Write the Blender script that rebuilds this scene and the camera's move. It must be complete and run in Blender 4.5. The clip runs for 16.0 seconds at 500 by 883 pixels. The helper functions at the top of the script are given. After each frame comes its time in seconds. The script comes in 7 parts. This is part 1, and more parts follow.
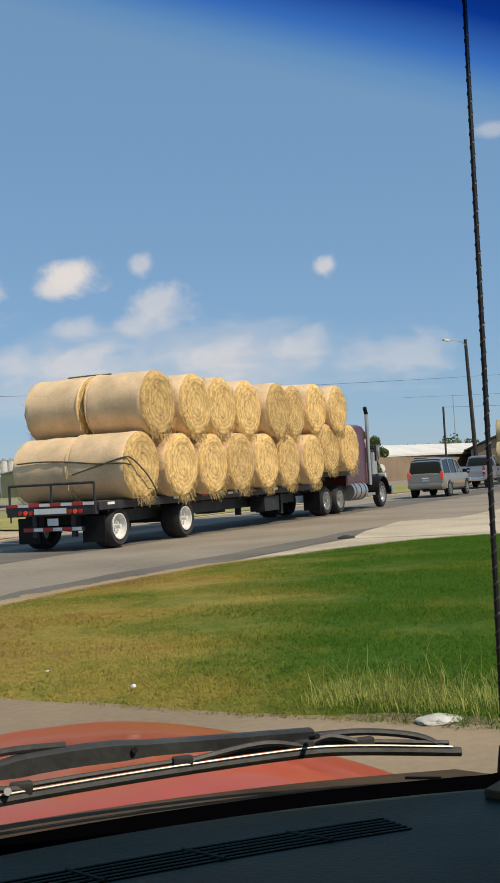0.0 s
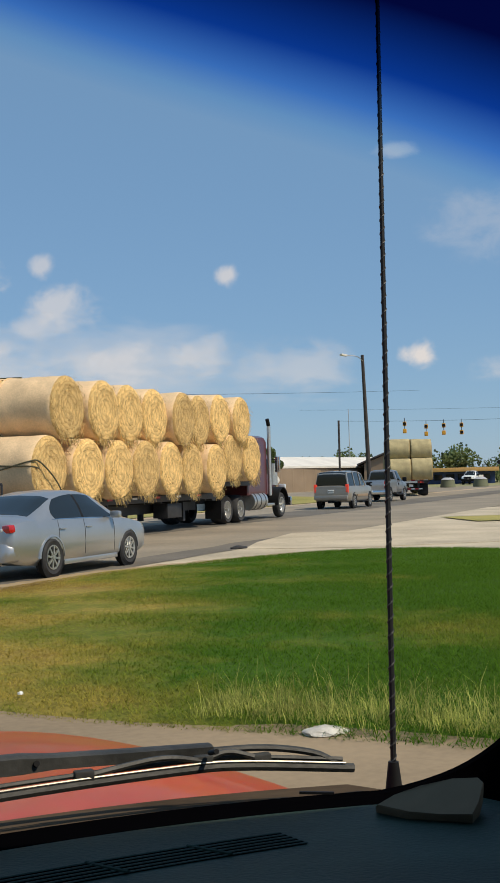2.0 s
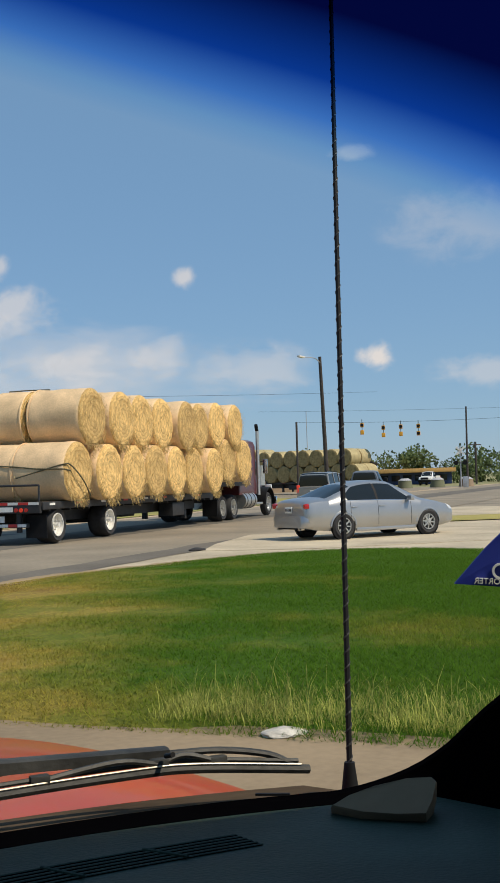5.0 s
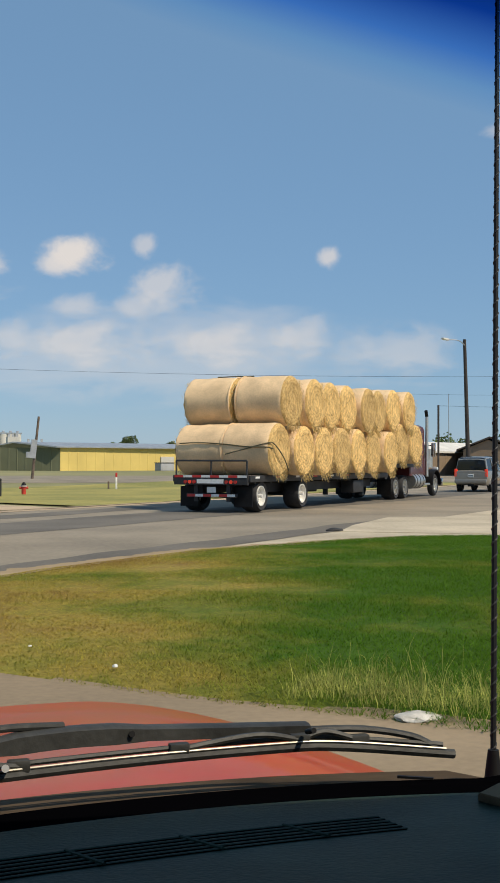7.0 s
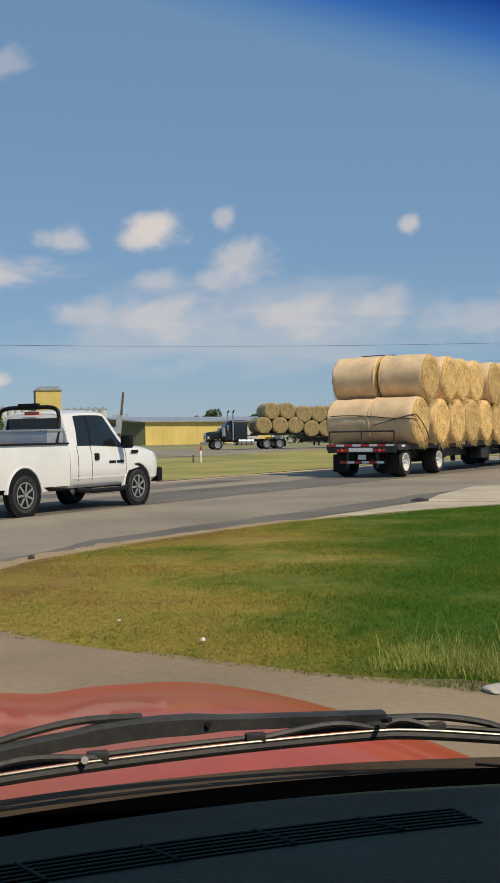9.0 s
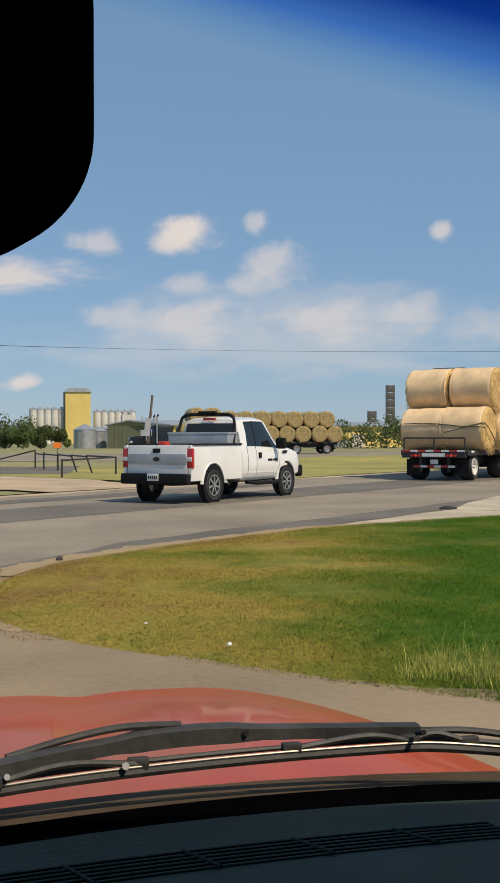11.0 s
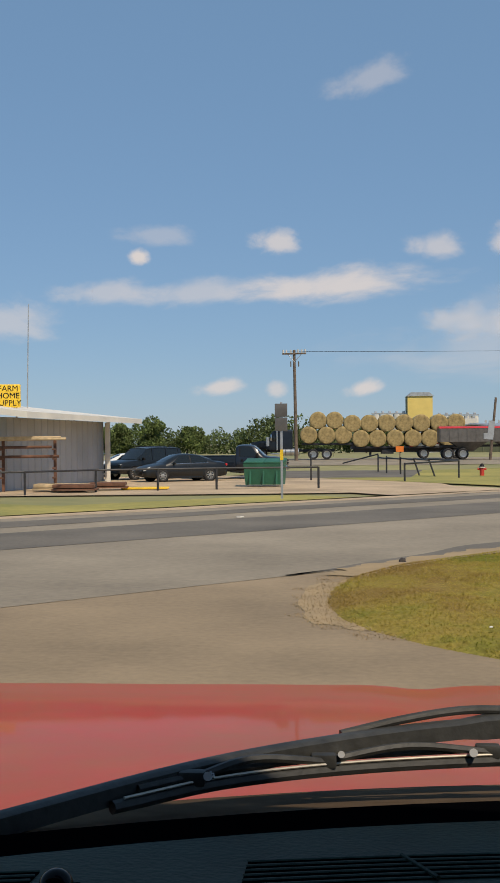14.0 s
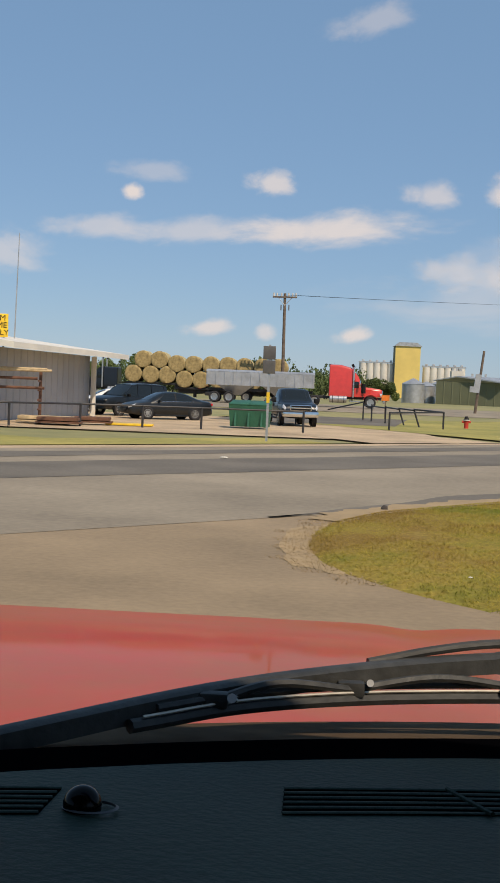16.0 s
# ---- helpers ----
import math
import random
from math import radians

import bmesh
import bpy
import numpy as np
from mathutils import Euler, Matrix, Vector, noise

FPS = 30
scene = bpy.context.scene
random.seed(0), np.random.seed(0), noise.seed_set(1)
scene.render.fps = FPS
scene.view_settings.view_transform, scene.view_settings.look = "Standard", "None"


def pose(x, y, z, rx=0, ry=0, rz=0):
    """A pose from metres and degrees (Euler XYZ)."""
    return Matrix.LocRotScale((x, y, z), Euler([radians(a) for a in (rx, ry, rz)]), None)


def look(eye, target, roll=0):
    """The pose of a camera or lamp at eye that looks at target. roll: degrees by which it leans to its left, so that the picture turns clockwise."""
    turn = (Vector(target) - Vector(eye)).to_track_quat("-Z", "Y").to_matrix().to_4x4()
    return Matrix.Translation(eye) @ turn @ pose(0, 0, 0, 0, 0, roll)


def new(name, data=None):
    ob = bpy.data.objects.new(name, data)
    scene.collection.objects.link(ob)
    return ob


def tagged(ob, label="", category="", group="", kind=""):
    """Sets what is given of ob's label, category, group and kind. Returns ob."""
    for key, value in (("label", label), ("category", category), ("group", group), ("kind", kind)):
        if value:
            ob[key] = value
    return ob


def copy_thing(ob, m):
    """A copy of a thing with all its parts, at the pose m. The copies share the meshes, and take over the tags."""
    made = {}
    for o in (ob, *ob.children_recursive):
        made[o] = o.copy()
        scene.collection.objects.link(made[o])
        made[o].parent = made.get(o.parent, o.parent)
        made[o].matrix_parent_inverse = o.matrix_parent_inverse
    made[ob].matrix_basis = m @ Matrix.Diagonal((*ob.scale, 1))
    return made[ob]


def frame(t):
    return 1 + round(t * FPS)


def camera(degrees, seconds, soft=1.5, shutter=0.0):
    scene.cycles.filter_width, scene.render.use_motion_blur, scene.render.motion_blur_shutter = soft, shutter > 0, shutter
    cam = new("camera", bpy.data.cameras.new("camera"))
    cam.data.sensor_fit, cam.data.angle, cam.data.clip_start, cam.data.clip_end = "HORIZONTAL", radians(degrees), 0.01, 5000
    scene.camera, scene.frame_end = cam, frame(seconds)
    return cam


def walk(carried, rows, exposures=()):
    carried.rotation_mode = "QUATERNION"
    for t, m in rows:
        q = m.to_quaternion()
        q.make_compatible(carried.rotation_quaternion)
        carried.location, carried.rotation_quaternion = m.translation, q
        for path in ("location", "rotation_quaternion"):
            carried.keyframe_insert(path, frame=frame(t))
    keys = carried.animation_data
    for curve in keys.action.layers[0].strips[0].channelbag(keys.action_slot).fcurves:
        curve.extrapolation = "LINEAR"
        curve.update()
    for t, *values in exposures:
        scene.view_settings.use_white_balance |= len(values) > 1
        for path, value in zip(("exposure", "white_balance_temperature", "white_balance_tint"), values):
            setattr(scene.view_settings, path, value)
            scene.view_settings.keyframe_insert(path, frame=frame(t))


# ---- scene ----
cam = camera(24.03, 16.0, soft=1.6)


def aim(t, x, y, z, yaw, pitch, roll):
    """A row of the path from a place and the angles of the view."""
    a, b = radians(yaw), radians(pitch)
    way = Vector((-math.sin(a) * math.cos(b), math.cos(a) * math.cos(b), math.sin(b)))
    eye = Vector((x, y, z))
    return t, look(eye, eye + way, roll)


PATH = [
    (0, 0.028, 0.026, 1.588, -17.83, 1.57, -3.18),
    (0.3, 0.014, 0.015, 1.605, -21.30, 1.28, -3.96),
    (0.5, 0.013, 0.021, 1.602, -19.18, 1.64, -3.57),
    (1, 0.011, 0.019, 1.602, -19.59, 0.44, -1.98),
    (1.5, 0.008, 0.006, 1.602, -21.45, 1.16, -1.66),
    (2, 0.009, 0.006, 1.599, -22.92, 1.79, -1.38),
    (2.5, 0.011, 0.006, 1.597, -22.28, 2.36, -1.71),
    (3, 0.010, 0.008, 1.597, -23.35, 1.97, -1.28),
    (3.2, 0.012, 0.009, 1.597, -23.85, 2.43, -1.24),
    (5.5, 0.009, -0.001, 1.601, -25.01, 1.74, -1.67),
    (6, 0.013, 0.016, 1.596, -19.16, 2.96, -1.28),
    (6.5, 0.013, 0.037, 1.589, -18.00, 0.90, -0.04),
    (7, 0.012, 0.030, 1.592, -18.15, 0.94, 0.19),
    (7.5, 0.013, 0.014, 1.597, -16.87, 0.27, 0.02),
    (7.8, 0.012, 0.011, 1.600, -15.91, 1.56, -0.74),
    (8, 0.017, 0.047, 1.608, -9.45, 0.08, -1.22),
    (8.5, 0.019, 0.022, 1.608, -13.46, -0.05, -1.36),
    (9, 0.022, 0.025, 1.608, -14.06, -0.42, -0.98),
    (11.3, 0.006, 0.008, 1.617, -11.99, -0.15, 0.40),
    (11.5, 0.005, 0.032, 1.610, -10.72, -0.63, 0.52),
    (12, -0.002, 0.048, 1.605, -10.05, -1.67, 1.09),
    (12.5, 0.001, 0.051, 1.601, -8.46, -1.42, 1.12),
    (13, 0.011, 0.075, 1.582, -4.16, 1.13, 3.90),
    (13.5, 0.016, 0.069, 1.584, -3.79, 0.02, 3.05),
    (14, 0.016, 0.097, 1.578, 3.89, 0.10, -0.51),
    (14.5, -0.026, 0.143, 1.555, 0.12, -0.18, 3.19),
    (15, -0.024, 0.147, 1.553, 2.46, -2.85, 2.57),
    (15.5, -0.031, 0.150, 1.549, 1.58, -3.96, 3.65),
    (16, -0.018, 0.146, 1.555, 3.09, -2.70, 2.33),
]
walk(cam, [aim(*row) for row in PATH], [(0, 0.04, 6600, 11), (3, 0.0, 6600, 10), (6.5, 0.04, 6620, 10), (9, -0.14, 6700, 12), (11.5, 0.0, 6850, 13), (13.5, -0.08, 6750, 13), (16, 0.05, 6950, 15)])

# ---- sky and sun ----
SUN_DIR = Vector((0.50, -0.68, 1.05)).normalized()
world = bpy.data.worlds.new("world")
scene.world = world
world.use_nodes = True
wn, wl = world.node_tree.nodes, world.node_tree.links
sky = wn.new("ShaderNodeTexSky")
sky.sky_type, sky.sun_disc = "NISHITA", False
sky.sun_elevation = math.asin(SUN_DIR.z)
sky.sun_rotation = math.atan2(SUN_DIR.x, SUN_DIR.y)
sky.air_density, sky.dust_density, sky.ozone_density = 0.9, 0.15, 4.0
haze = wn.new("ShaderNodeMix")
haze.data_type = "RGBA"
haze.inputs["Factor"].default_value = 0.66
haze.inputs["B"].default_value = (1.52, 2.95, 4.75, 1)
wl.new(sky.outputs["Color"], haze.inputs["A"])
wl.new(haze.outputs["Result"], wn["Background"].inputs["Color"])
wn["Background"].inputs["Strength"].default_value = 0.112
sun = new("sun", bpy.data.lights.new("sun", "SUN"))
sun.data.energy, sun.data.angle, sun.data.color = 4.0, radians(0.5), (1.0, 0.885, 0.70)
sun.matrix_world = look(SUN_DIR * 50, (0, 0, 0))


# ---- materials ----
def material(name, color, rough=0.7, metal=0.0, vary=0.12, scale=3.0, fine=40.0, bump=0.0, tint=None, coat=0.0, island=False):
    """A surface with two scales of variation; tint: the colour of its stains."""
    m = bpy.data.materials.new(name)
    m.use_nodes = True
    nt = m.node_tree
    n, l = nt.nodes, nt.links
    b = n["Principled BSDF"]
    co = n.new("ShaderNodeTexCoord")
    big, small = n.new("ShaderNodeTexNoise"), n.new("ShaderNodeTexNoise")
    big.inputs["Scale"].default_value, big.inputs["Detail"].default_value = scale, 5
    small.inputs["Scale"].default_value, small.inputs["Detail"].default_value = fine, 4
    for tex in (big, small):
        l.new(co.outputs["Object"], tex.inputs["Vector"])
    add = n.new("ShaderNodeMath")
    add.operation = "MULTIPLY_ADD"
    l.new(small.outputs["Fac"], add.inputs[0])
    add.inputs[1].default_value = 0.45
    l.new(big.outputs["Fac"], add.inputs[2])
    span = n.new("ShaderNodeMapRange")
    l.new(add.outputs[0], span.inputs["Value"])
    span.inputs["From Min"].default_value, span.inputs["From Max"].default_value = 0.5, 0.95
    mix = n.new("ShaderNodeMix")
    mix.data_type = "RGBA"
    c = Vector(color)
    dark = Vector(tint) if tint else c * (1 - vary * 2)
    mix.inputs["A"].default_value = (*dark, 1)
    mix.inputs["B"].default_value = (*(c * (1 + vary)), 1)
    l.new(span.outputs["Result"], mix.inputs["Factor"])
    out = mix.outputs["Result"]
    if island:
        geo = n.new("ShaderNodeNewGeometry")
        hsv = n.new("ShaderNodeHueSaturation")
        rng = n.new("ShaderNodeMapRange")
        l.new(geo.outputs["Random Per Island"], rng.inputs["Value"])
        rng.inputs["To Min"].default_value, rng.inputs["To Max"].default_value = 0.6, 1.4
        l.new(rng.outputs["Result"], hsv.inputs["Value"])
        l.new(out, hsv.inputs["Color"])
        out = hsv.outputs["Color"]
    l.new(out, b.inputs["Base Color"])
    b.inputs["Roughness"].default_value, b.inputs["Metallic"].default_value = rough, metal
    b.inputs["Coat Weight"].default_value = coat
    b.inputs["Coat Roughness"].default_value = 0.06
    if bump:
        bp = n.new("ShaderNodeBump")
        bp.inputs["Strength"].default_value, bp.inputs["Distance"].default_value = bump, 0.02
        l.new(add.outputs[0], bp.inputs["Height"])
        l.new(bp.outputs["Normal"], b.inputs["Normal"])
    return m


def glow(name, color, strength):
    m = material(name, color, 0.4)
    b = m.node_tree.nodes["Principled BSDF"]
    b.inputs["Emission Color"].default_value, b.inputs["Emission Strength"].default_value = (*color, 1), strength
    return m


def tinted(name, color, rough=0.03):
    """Dark vehicle glass: partly see-through, glossy."""
    m = bpy.data.materials.new(name)
    m.use_nodes = True
    n, l = m.node_tree.nodes, m.node_tree.links
    b = n["Principled BSDF"]
    b.inputs["Base Color"].default_value = (*color, 1)
    b.inputs["Roughness"].default_value = rough
    b.inputs["IOR"].default_value = 1.5
    return m


M = {
    "asphalt": material("asphalt", (0.275, 0.232, 0.170), 0.9, vary=0.16, scale=0.35, fine=9, bump=0.15),
    "asphalt_dark": material("asphalt_dark", (0.150, 0.132, 0.105), 0.88, vary=0.18, scale=0.4, fine=12, bump=0.15),
    "driveway": material("driveway", (0.275, 0.205, 0.125), 0.92, vary=0.14, scale=0.5, fine=14, bump=0.2),
    "concrete": material("concrete", (0.50, 0.425, 0.305), 0.9, vary=0.16, scale=0.5, fine=10, bump=0.15),
    "caliche": material("caliche", (0.47, 0.355, 0.23), 0.95, vary=0.16, scale=0.4, fine=9, bump=0.25),
    "far_grass": material("far_grass", (0.32, 0.265, 0.070), 0.95, vary=0.25, scale=0.16, fine=3.5, bump=0.3, tint=(0.17, 0.18, 0.045)),
    "plain": material("plain", (0.27, 0.24, 0.11), 0.95, vary=0.2, scale=0.02, fine=0.6, tint=(0.16, 0.17, 0.07)),
    "black": material("black", (0.010, 0.010, 0.011), 0.6, vary=0.2, scale=6, fine=60),
    "rubber": material("rubber", (0.028, 0.028, 0.03), 0.8, vary=0.25, scale=7, fine=50, bump=0.1),
    "frame_black": material("frame_black", (0.03, 0.03, 0.032), 0.55, vary=0.25, scale=3, fine=30),
    "chrome": material("chrome", (0.72, 0.72, 0.72), 0.16, 1.0, vary=0.06),
    "alloy": material("alloy", (0.62, 0.62, 0.60), 0.32, 0.85, vary=0.08, scale=8),
    "white_rim": material("white_rim", (0.78, 0.77, 0.73), 0.45, 0.1, vary=0.08, scale=9),
    "silver": material("silver", (0.43, 0.435, 0.44), 0.32, 0.7, vary=0.03, scale=2, coat=0.5),
    "white": material("white", (0.80, 0.80, 0.77), 0.32, vary=0.03, scale=2, fine=20, coat=0.7),
    "maroon": material("maroon", (0.085, 0.012, 0.014), 0.4, vary=0.2, scale=2, coat=0.5),
    "tan_paint": material("tan_paint", (0.31, 0.28, 0.235), 0.33, 0.4, vary=0.04, coat=0.7),
    "grey_paint": material("grey_paint", (0.22, 0.23, 0.25), 0.35, 0.4, vary=0.05, coat=0.6),
    "navy": material("navy", (0.008, 0.012, 0.02), 0.3, 0.0, vary=0.1, coat=0.25),
    "dark_paint": material("dark_paint", (0.008, 0.010, 0.012), 0.32, 0.0, vary=0.1, coat=0.2),
    "red_paint": material("red_paint", (0.62, 0.045, 0.03), 0.3, vary=0.06, coat=0.8),
    "glass": tinted("glass", (0.012, 0.016, 0.018)),
    "tail": material("tail", (0.50, 0.015, 0.012), 0.25, vary=0.1, coat=0.6),
    "tail_lit": glow("tail_lit", (0.7, 0.05, 0.02), 0.35),
    "amber": material("amber", (0.75, 0.26, 0.03), 0.3),
    "lamp_clear": material("lamp_clear", (0.75, 0.76, 0.76), 0.12, 0.3),
    "red_mark": material("red_mark", (0.55, 0.03, 0.025), 0.45),
    "white_mark": material("white_mark", (0.8, 0.8, 0.76), 0.5),
    "straw_wrap": material("straw_wrap", (0.80, 0.57, 0.33), 0.9, vary=0.12, scale=1.6, fine=22, bump=0.5, tint=(0.60, 0.43, 0.25)),
    "straw_loose": material("straw_loose", (0.66, 0.49, 0.21), 0.9, vary=0.2, scale=4, fine=40, island=True),
    "twine": material("twine", (0.55, 0.27, 0.08), 0.9),
    "strap": material("strap", (0.10, 0.09, 0.05), 0.8),
    "galvanized": material("galvanized", (0.50, 0.51, 0.52), 0.45, 0.6, vary=0.12, scale=1.2, fine=14),
    "wood_pole": material("wood_pole", (0.16, 0.12, 0.09), 0.9, vary=0.25, scale=3, fine=30, bump=0.4),
    "dark_pole": material("dark_pole", (0.06, 0.05, 0.045), 0.85, vary=0.25, scale=3, fine=30, bump=0.3),
    "roof_white": material("roof_white", (0.72, 0.69, 0.62), 0.55, vary=0.08, scale=0.5),
    "wall_grey": material("wall_grey", (0.42, 0.43, 0.45), 0.7, vary=0.08, scale=0.5),
    "wall_tan": material("wall_tan", (0.27, 0.20, 0.135), 0.85, vary=0.1, scale=0.4),
    "wall_yellow": material("wall_yellow", (0.72, 0.55, 0.17), 0.75, vary=0.06, scale=0.3),
    "wall_green_and_shade": material("wall_green_and_shade", (0.15, 0.16, 0.095), 0.8, vary=0.1, scale=0.3),
    "wall_white": material("wall_white", (0.64, 0.62, 0.57), 0.85, vary=0.12, scale=0.3),
    "wall_blue": material("wall_blue", (0.02, 0.045, 0.14), 0.5, vary=0.2, scale=0.6),
    "orange_trim": material("orange_trim", (0.62, 0.36, 0.12), 0.7),
    "green_steel": material("green_steel", (0.022, 0.12, 0.07), 0.55, vary=0.15, scale=2),
    "sign_back": material("sign_back", (0.16, 0.15, 0.14), 0.55, 0.4, vary=0.15, scale=3),
    "yellow": material("yellow", (0.85, 0.55, 0.03), 0.5),
    "signal_yellow": material("signal_yellow", (0.72, 0.36, 0.03), 0.5),
    "orange": material("orange", (0.85, 0.22, 0.03), 0.5),
    "red_enamel": material("red_enamel", (0.55, 0.05, 0.03), 0.5),
    "lumber": material("lumber", (0.55, 0.42, 0.25), 0.85, vary=0.2, scale=3),
    "rust": material("rust", (0.16, 0.075, 0.045), 0.85, vary=0.25, scale=4),
    "leaves": material("leaves", (0.14, 0.19, 0.055), 0.8, vary=0.3, scale=0.5, fine=4, island=True),
    "leaves_dark": material("leaves_dark", (0.13, 0.175, 0.06), 0.8, vary=0.3, scale=0.3, fine=3, island=True),
    "bark": material("bark", (0.10, 0.075, 0.055), 0.9, vary=0.3, scale=4, bump=0.4),
    "paper": material("paper", (0.75, 0.75, 0.72), 0.8),
    "stone": material("stone", (0.55, 0.52, 0.46), 0.9, vary=0.15, scale=5, bump=0.4),
    "car_red": material("car_red", (0.40, 0.034, 0.007), 0.42, 0.0, vary=0.14, scale=2.2, fine=24, bump=0.02, coat=0.24, tint=(0.33, 0.075, 0.010)),
    "dash": material("dash", (0.022, 0.042, 0.032), 0.55, vary=0.2, scale=7, fine=260, bump=0.12),
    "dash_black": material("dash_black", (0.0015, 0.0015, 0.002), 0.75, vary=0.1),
    "cowl": material("cowl", (0.080, 0.056, 0.036), 0.6, vary=0.2, scale=8, fine=60),
    "wiper": material("wiper", (0.045, 0.045, 0.041), 0.55, vary=0.25, scale=20, fine=120, bump=0.1),
    "strip_steel": material("strip_steel", (0.52, 0.47, 0.38), 0.35, 0.5, vary=0.12, scale=30, fine=200),
    "trim_grey": material("trim_grey", (0.20, 0.145, 0.092), 0.7, vary=0.1),
    "decal_blue": material("decal_blue", (0.012, 0.025, 0.22), 0.5),
}


def straw_end():
    """The rolled end of a bale: rings of straw with loose strands."""
    m = material("straw_end", (0.74, 0.50, 0.20), 0.95, vary=0.2, scale=5, fine=40, bump=0.6)
    n, l = m.node_tree.nodes, m.node_tree.links
    co = n["Texture Coordinate"]
    wave = n.new("ShaderNodeTexWave")
    wave.wave_type, wave.rings_direction = "RINGS", "Y"
    for k, v in (("Scale", 2.3), ("Distortion", 7.5), ("Detail", 6.0), ("Detail Scale", 2.2)):
        wave.inputs[k].default_value = v
    l.new(co.outputs["Object"], wave.inputs["Vector"])
    mix = n.new("ShaderNodeMix")
    mix.data_type, mix.blend_type = "RGBA", "MULTIPLY"
    mix.inputs["Factor"].default_value = 0.46
    ramp = n.new("ShaderNodeValToRGB")
    ramp.color_ramp.elements[0].color, ramp.color_ramp.elements[1].color = (0.50, 0.40, 0.27, 1), (1, 1, 1, 1)
    ramp.color_ramp.elements[1].position = 0.55
    l.new(wave.outputs["Fac"], ramp.inputs["Fac"])
    b = n["Principled BSDF"]
    old = b.inputs["Base Color"].links[0].from_socket
    l.new(old, mix.inputs["A"])
    l.new(ramp.outputs["Color"], mix.inputs["B"])
    info, hsv, rng = n.new("ShaderNodeObjectInfo"), n.new("ShaderNodeHueSaturation"), n.new("ShaderNodeMapRange")
    l.new(info.outputs["Random"], rng.inputs["Value"])
    rng.inputs["To Min"].default_value, rng.inputs["To Max"].default_value = 0.78, 1.16
    l.new(rng.outputs["Result"], hsv.inputs["Value"])
    l.new(mix.outputs["Result"], hsv.inputs["Color"])
    l.new(hsv.outputs["Color"], b.inputs["Base Color"])
    return m


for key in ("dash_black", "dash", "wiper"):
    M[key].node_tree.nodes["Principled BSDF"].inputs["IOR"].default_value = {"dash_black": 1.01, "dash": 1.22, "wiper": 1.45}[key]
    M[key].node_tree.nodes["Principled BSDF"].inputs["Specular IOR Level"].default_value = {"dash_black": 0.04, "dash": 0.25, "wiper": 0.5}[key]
for key, ior in (("cowl", 1.04), ("trim_grey", 1.04), ("car_red", 1.18), ("black", 1.3)):
    M[key].node_tree.nodes["Principled BSDF"].inputs["IOR"].default_value = ior
M["straw_end"] = straw_end()
# weathered straw of the far load, duller to include its shaded sides
M["old_shaded_wrap"] = material("old_shaded_wrap", (0.44, 0.37, 0.20), 0.9, vary=0.14, scale=2.0, fine=26, bump=0.5)
M["dirt"] = material("dirt", (0.33, 0.24, 0.13), 0.95, vary=0.12, scale=2.5, fine=30, bump=0.2, tint=(0.28, 0.205, 0.115))
M["old_shaded_end"] = material("old_shaded_end", (0.36, 0.27, 0.12), 0.95, vary=0.22, scale=4, fine=30, bump=0.6)


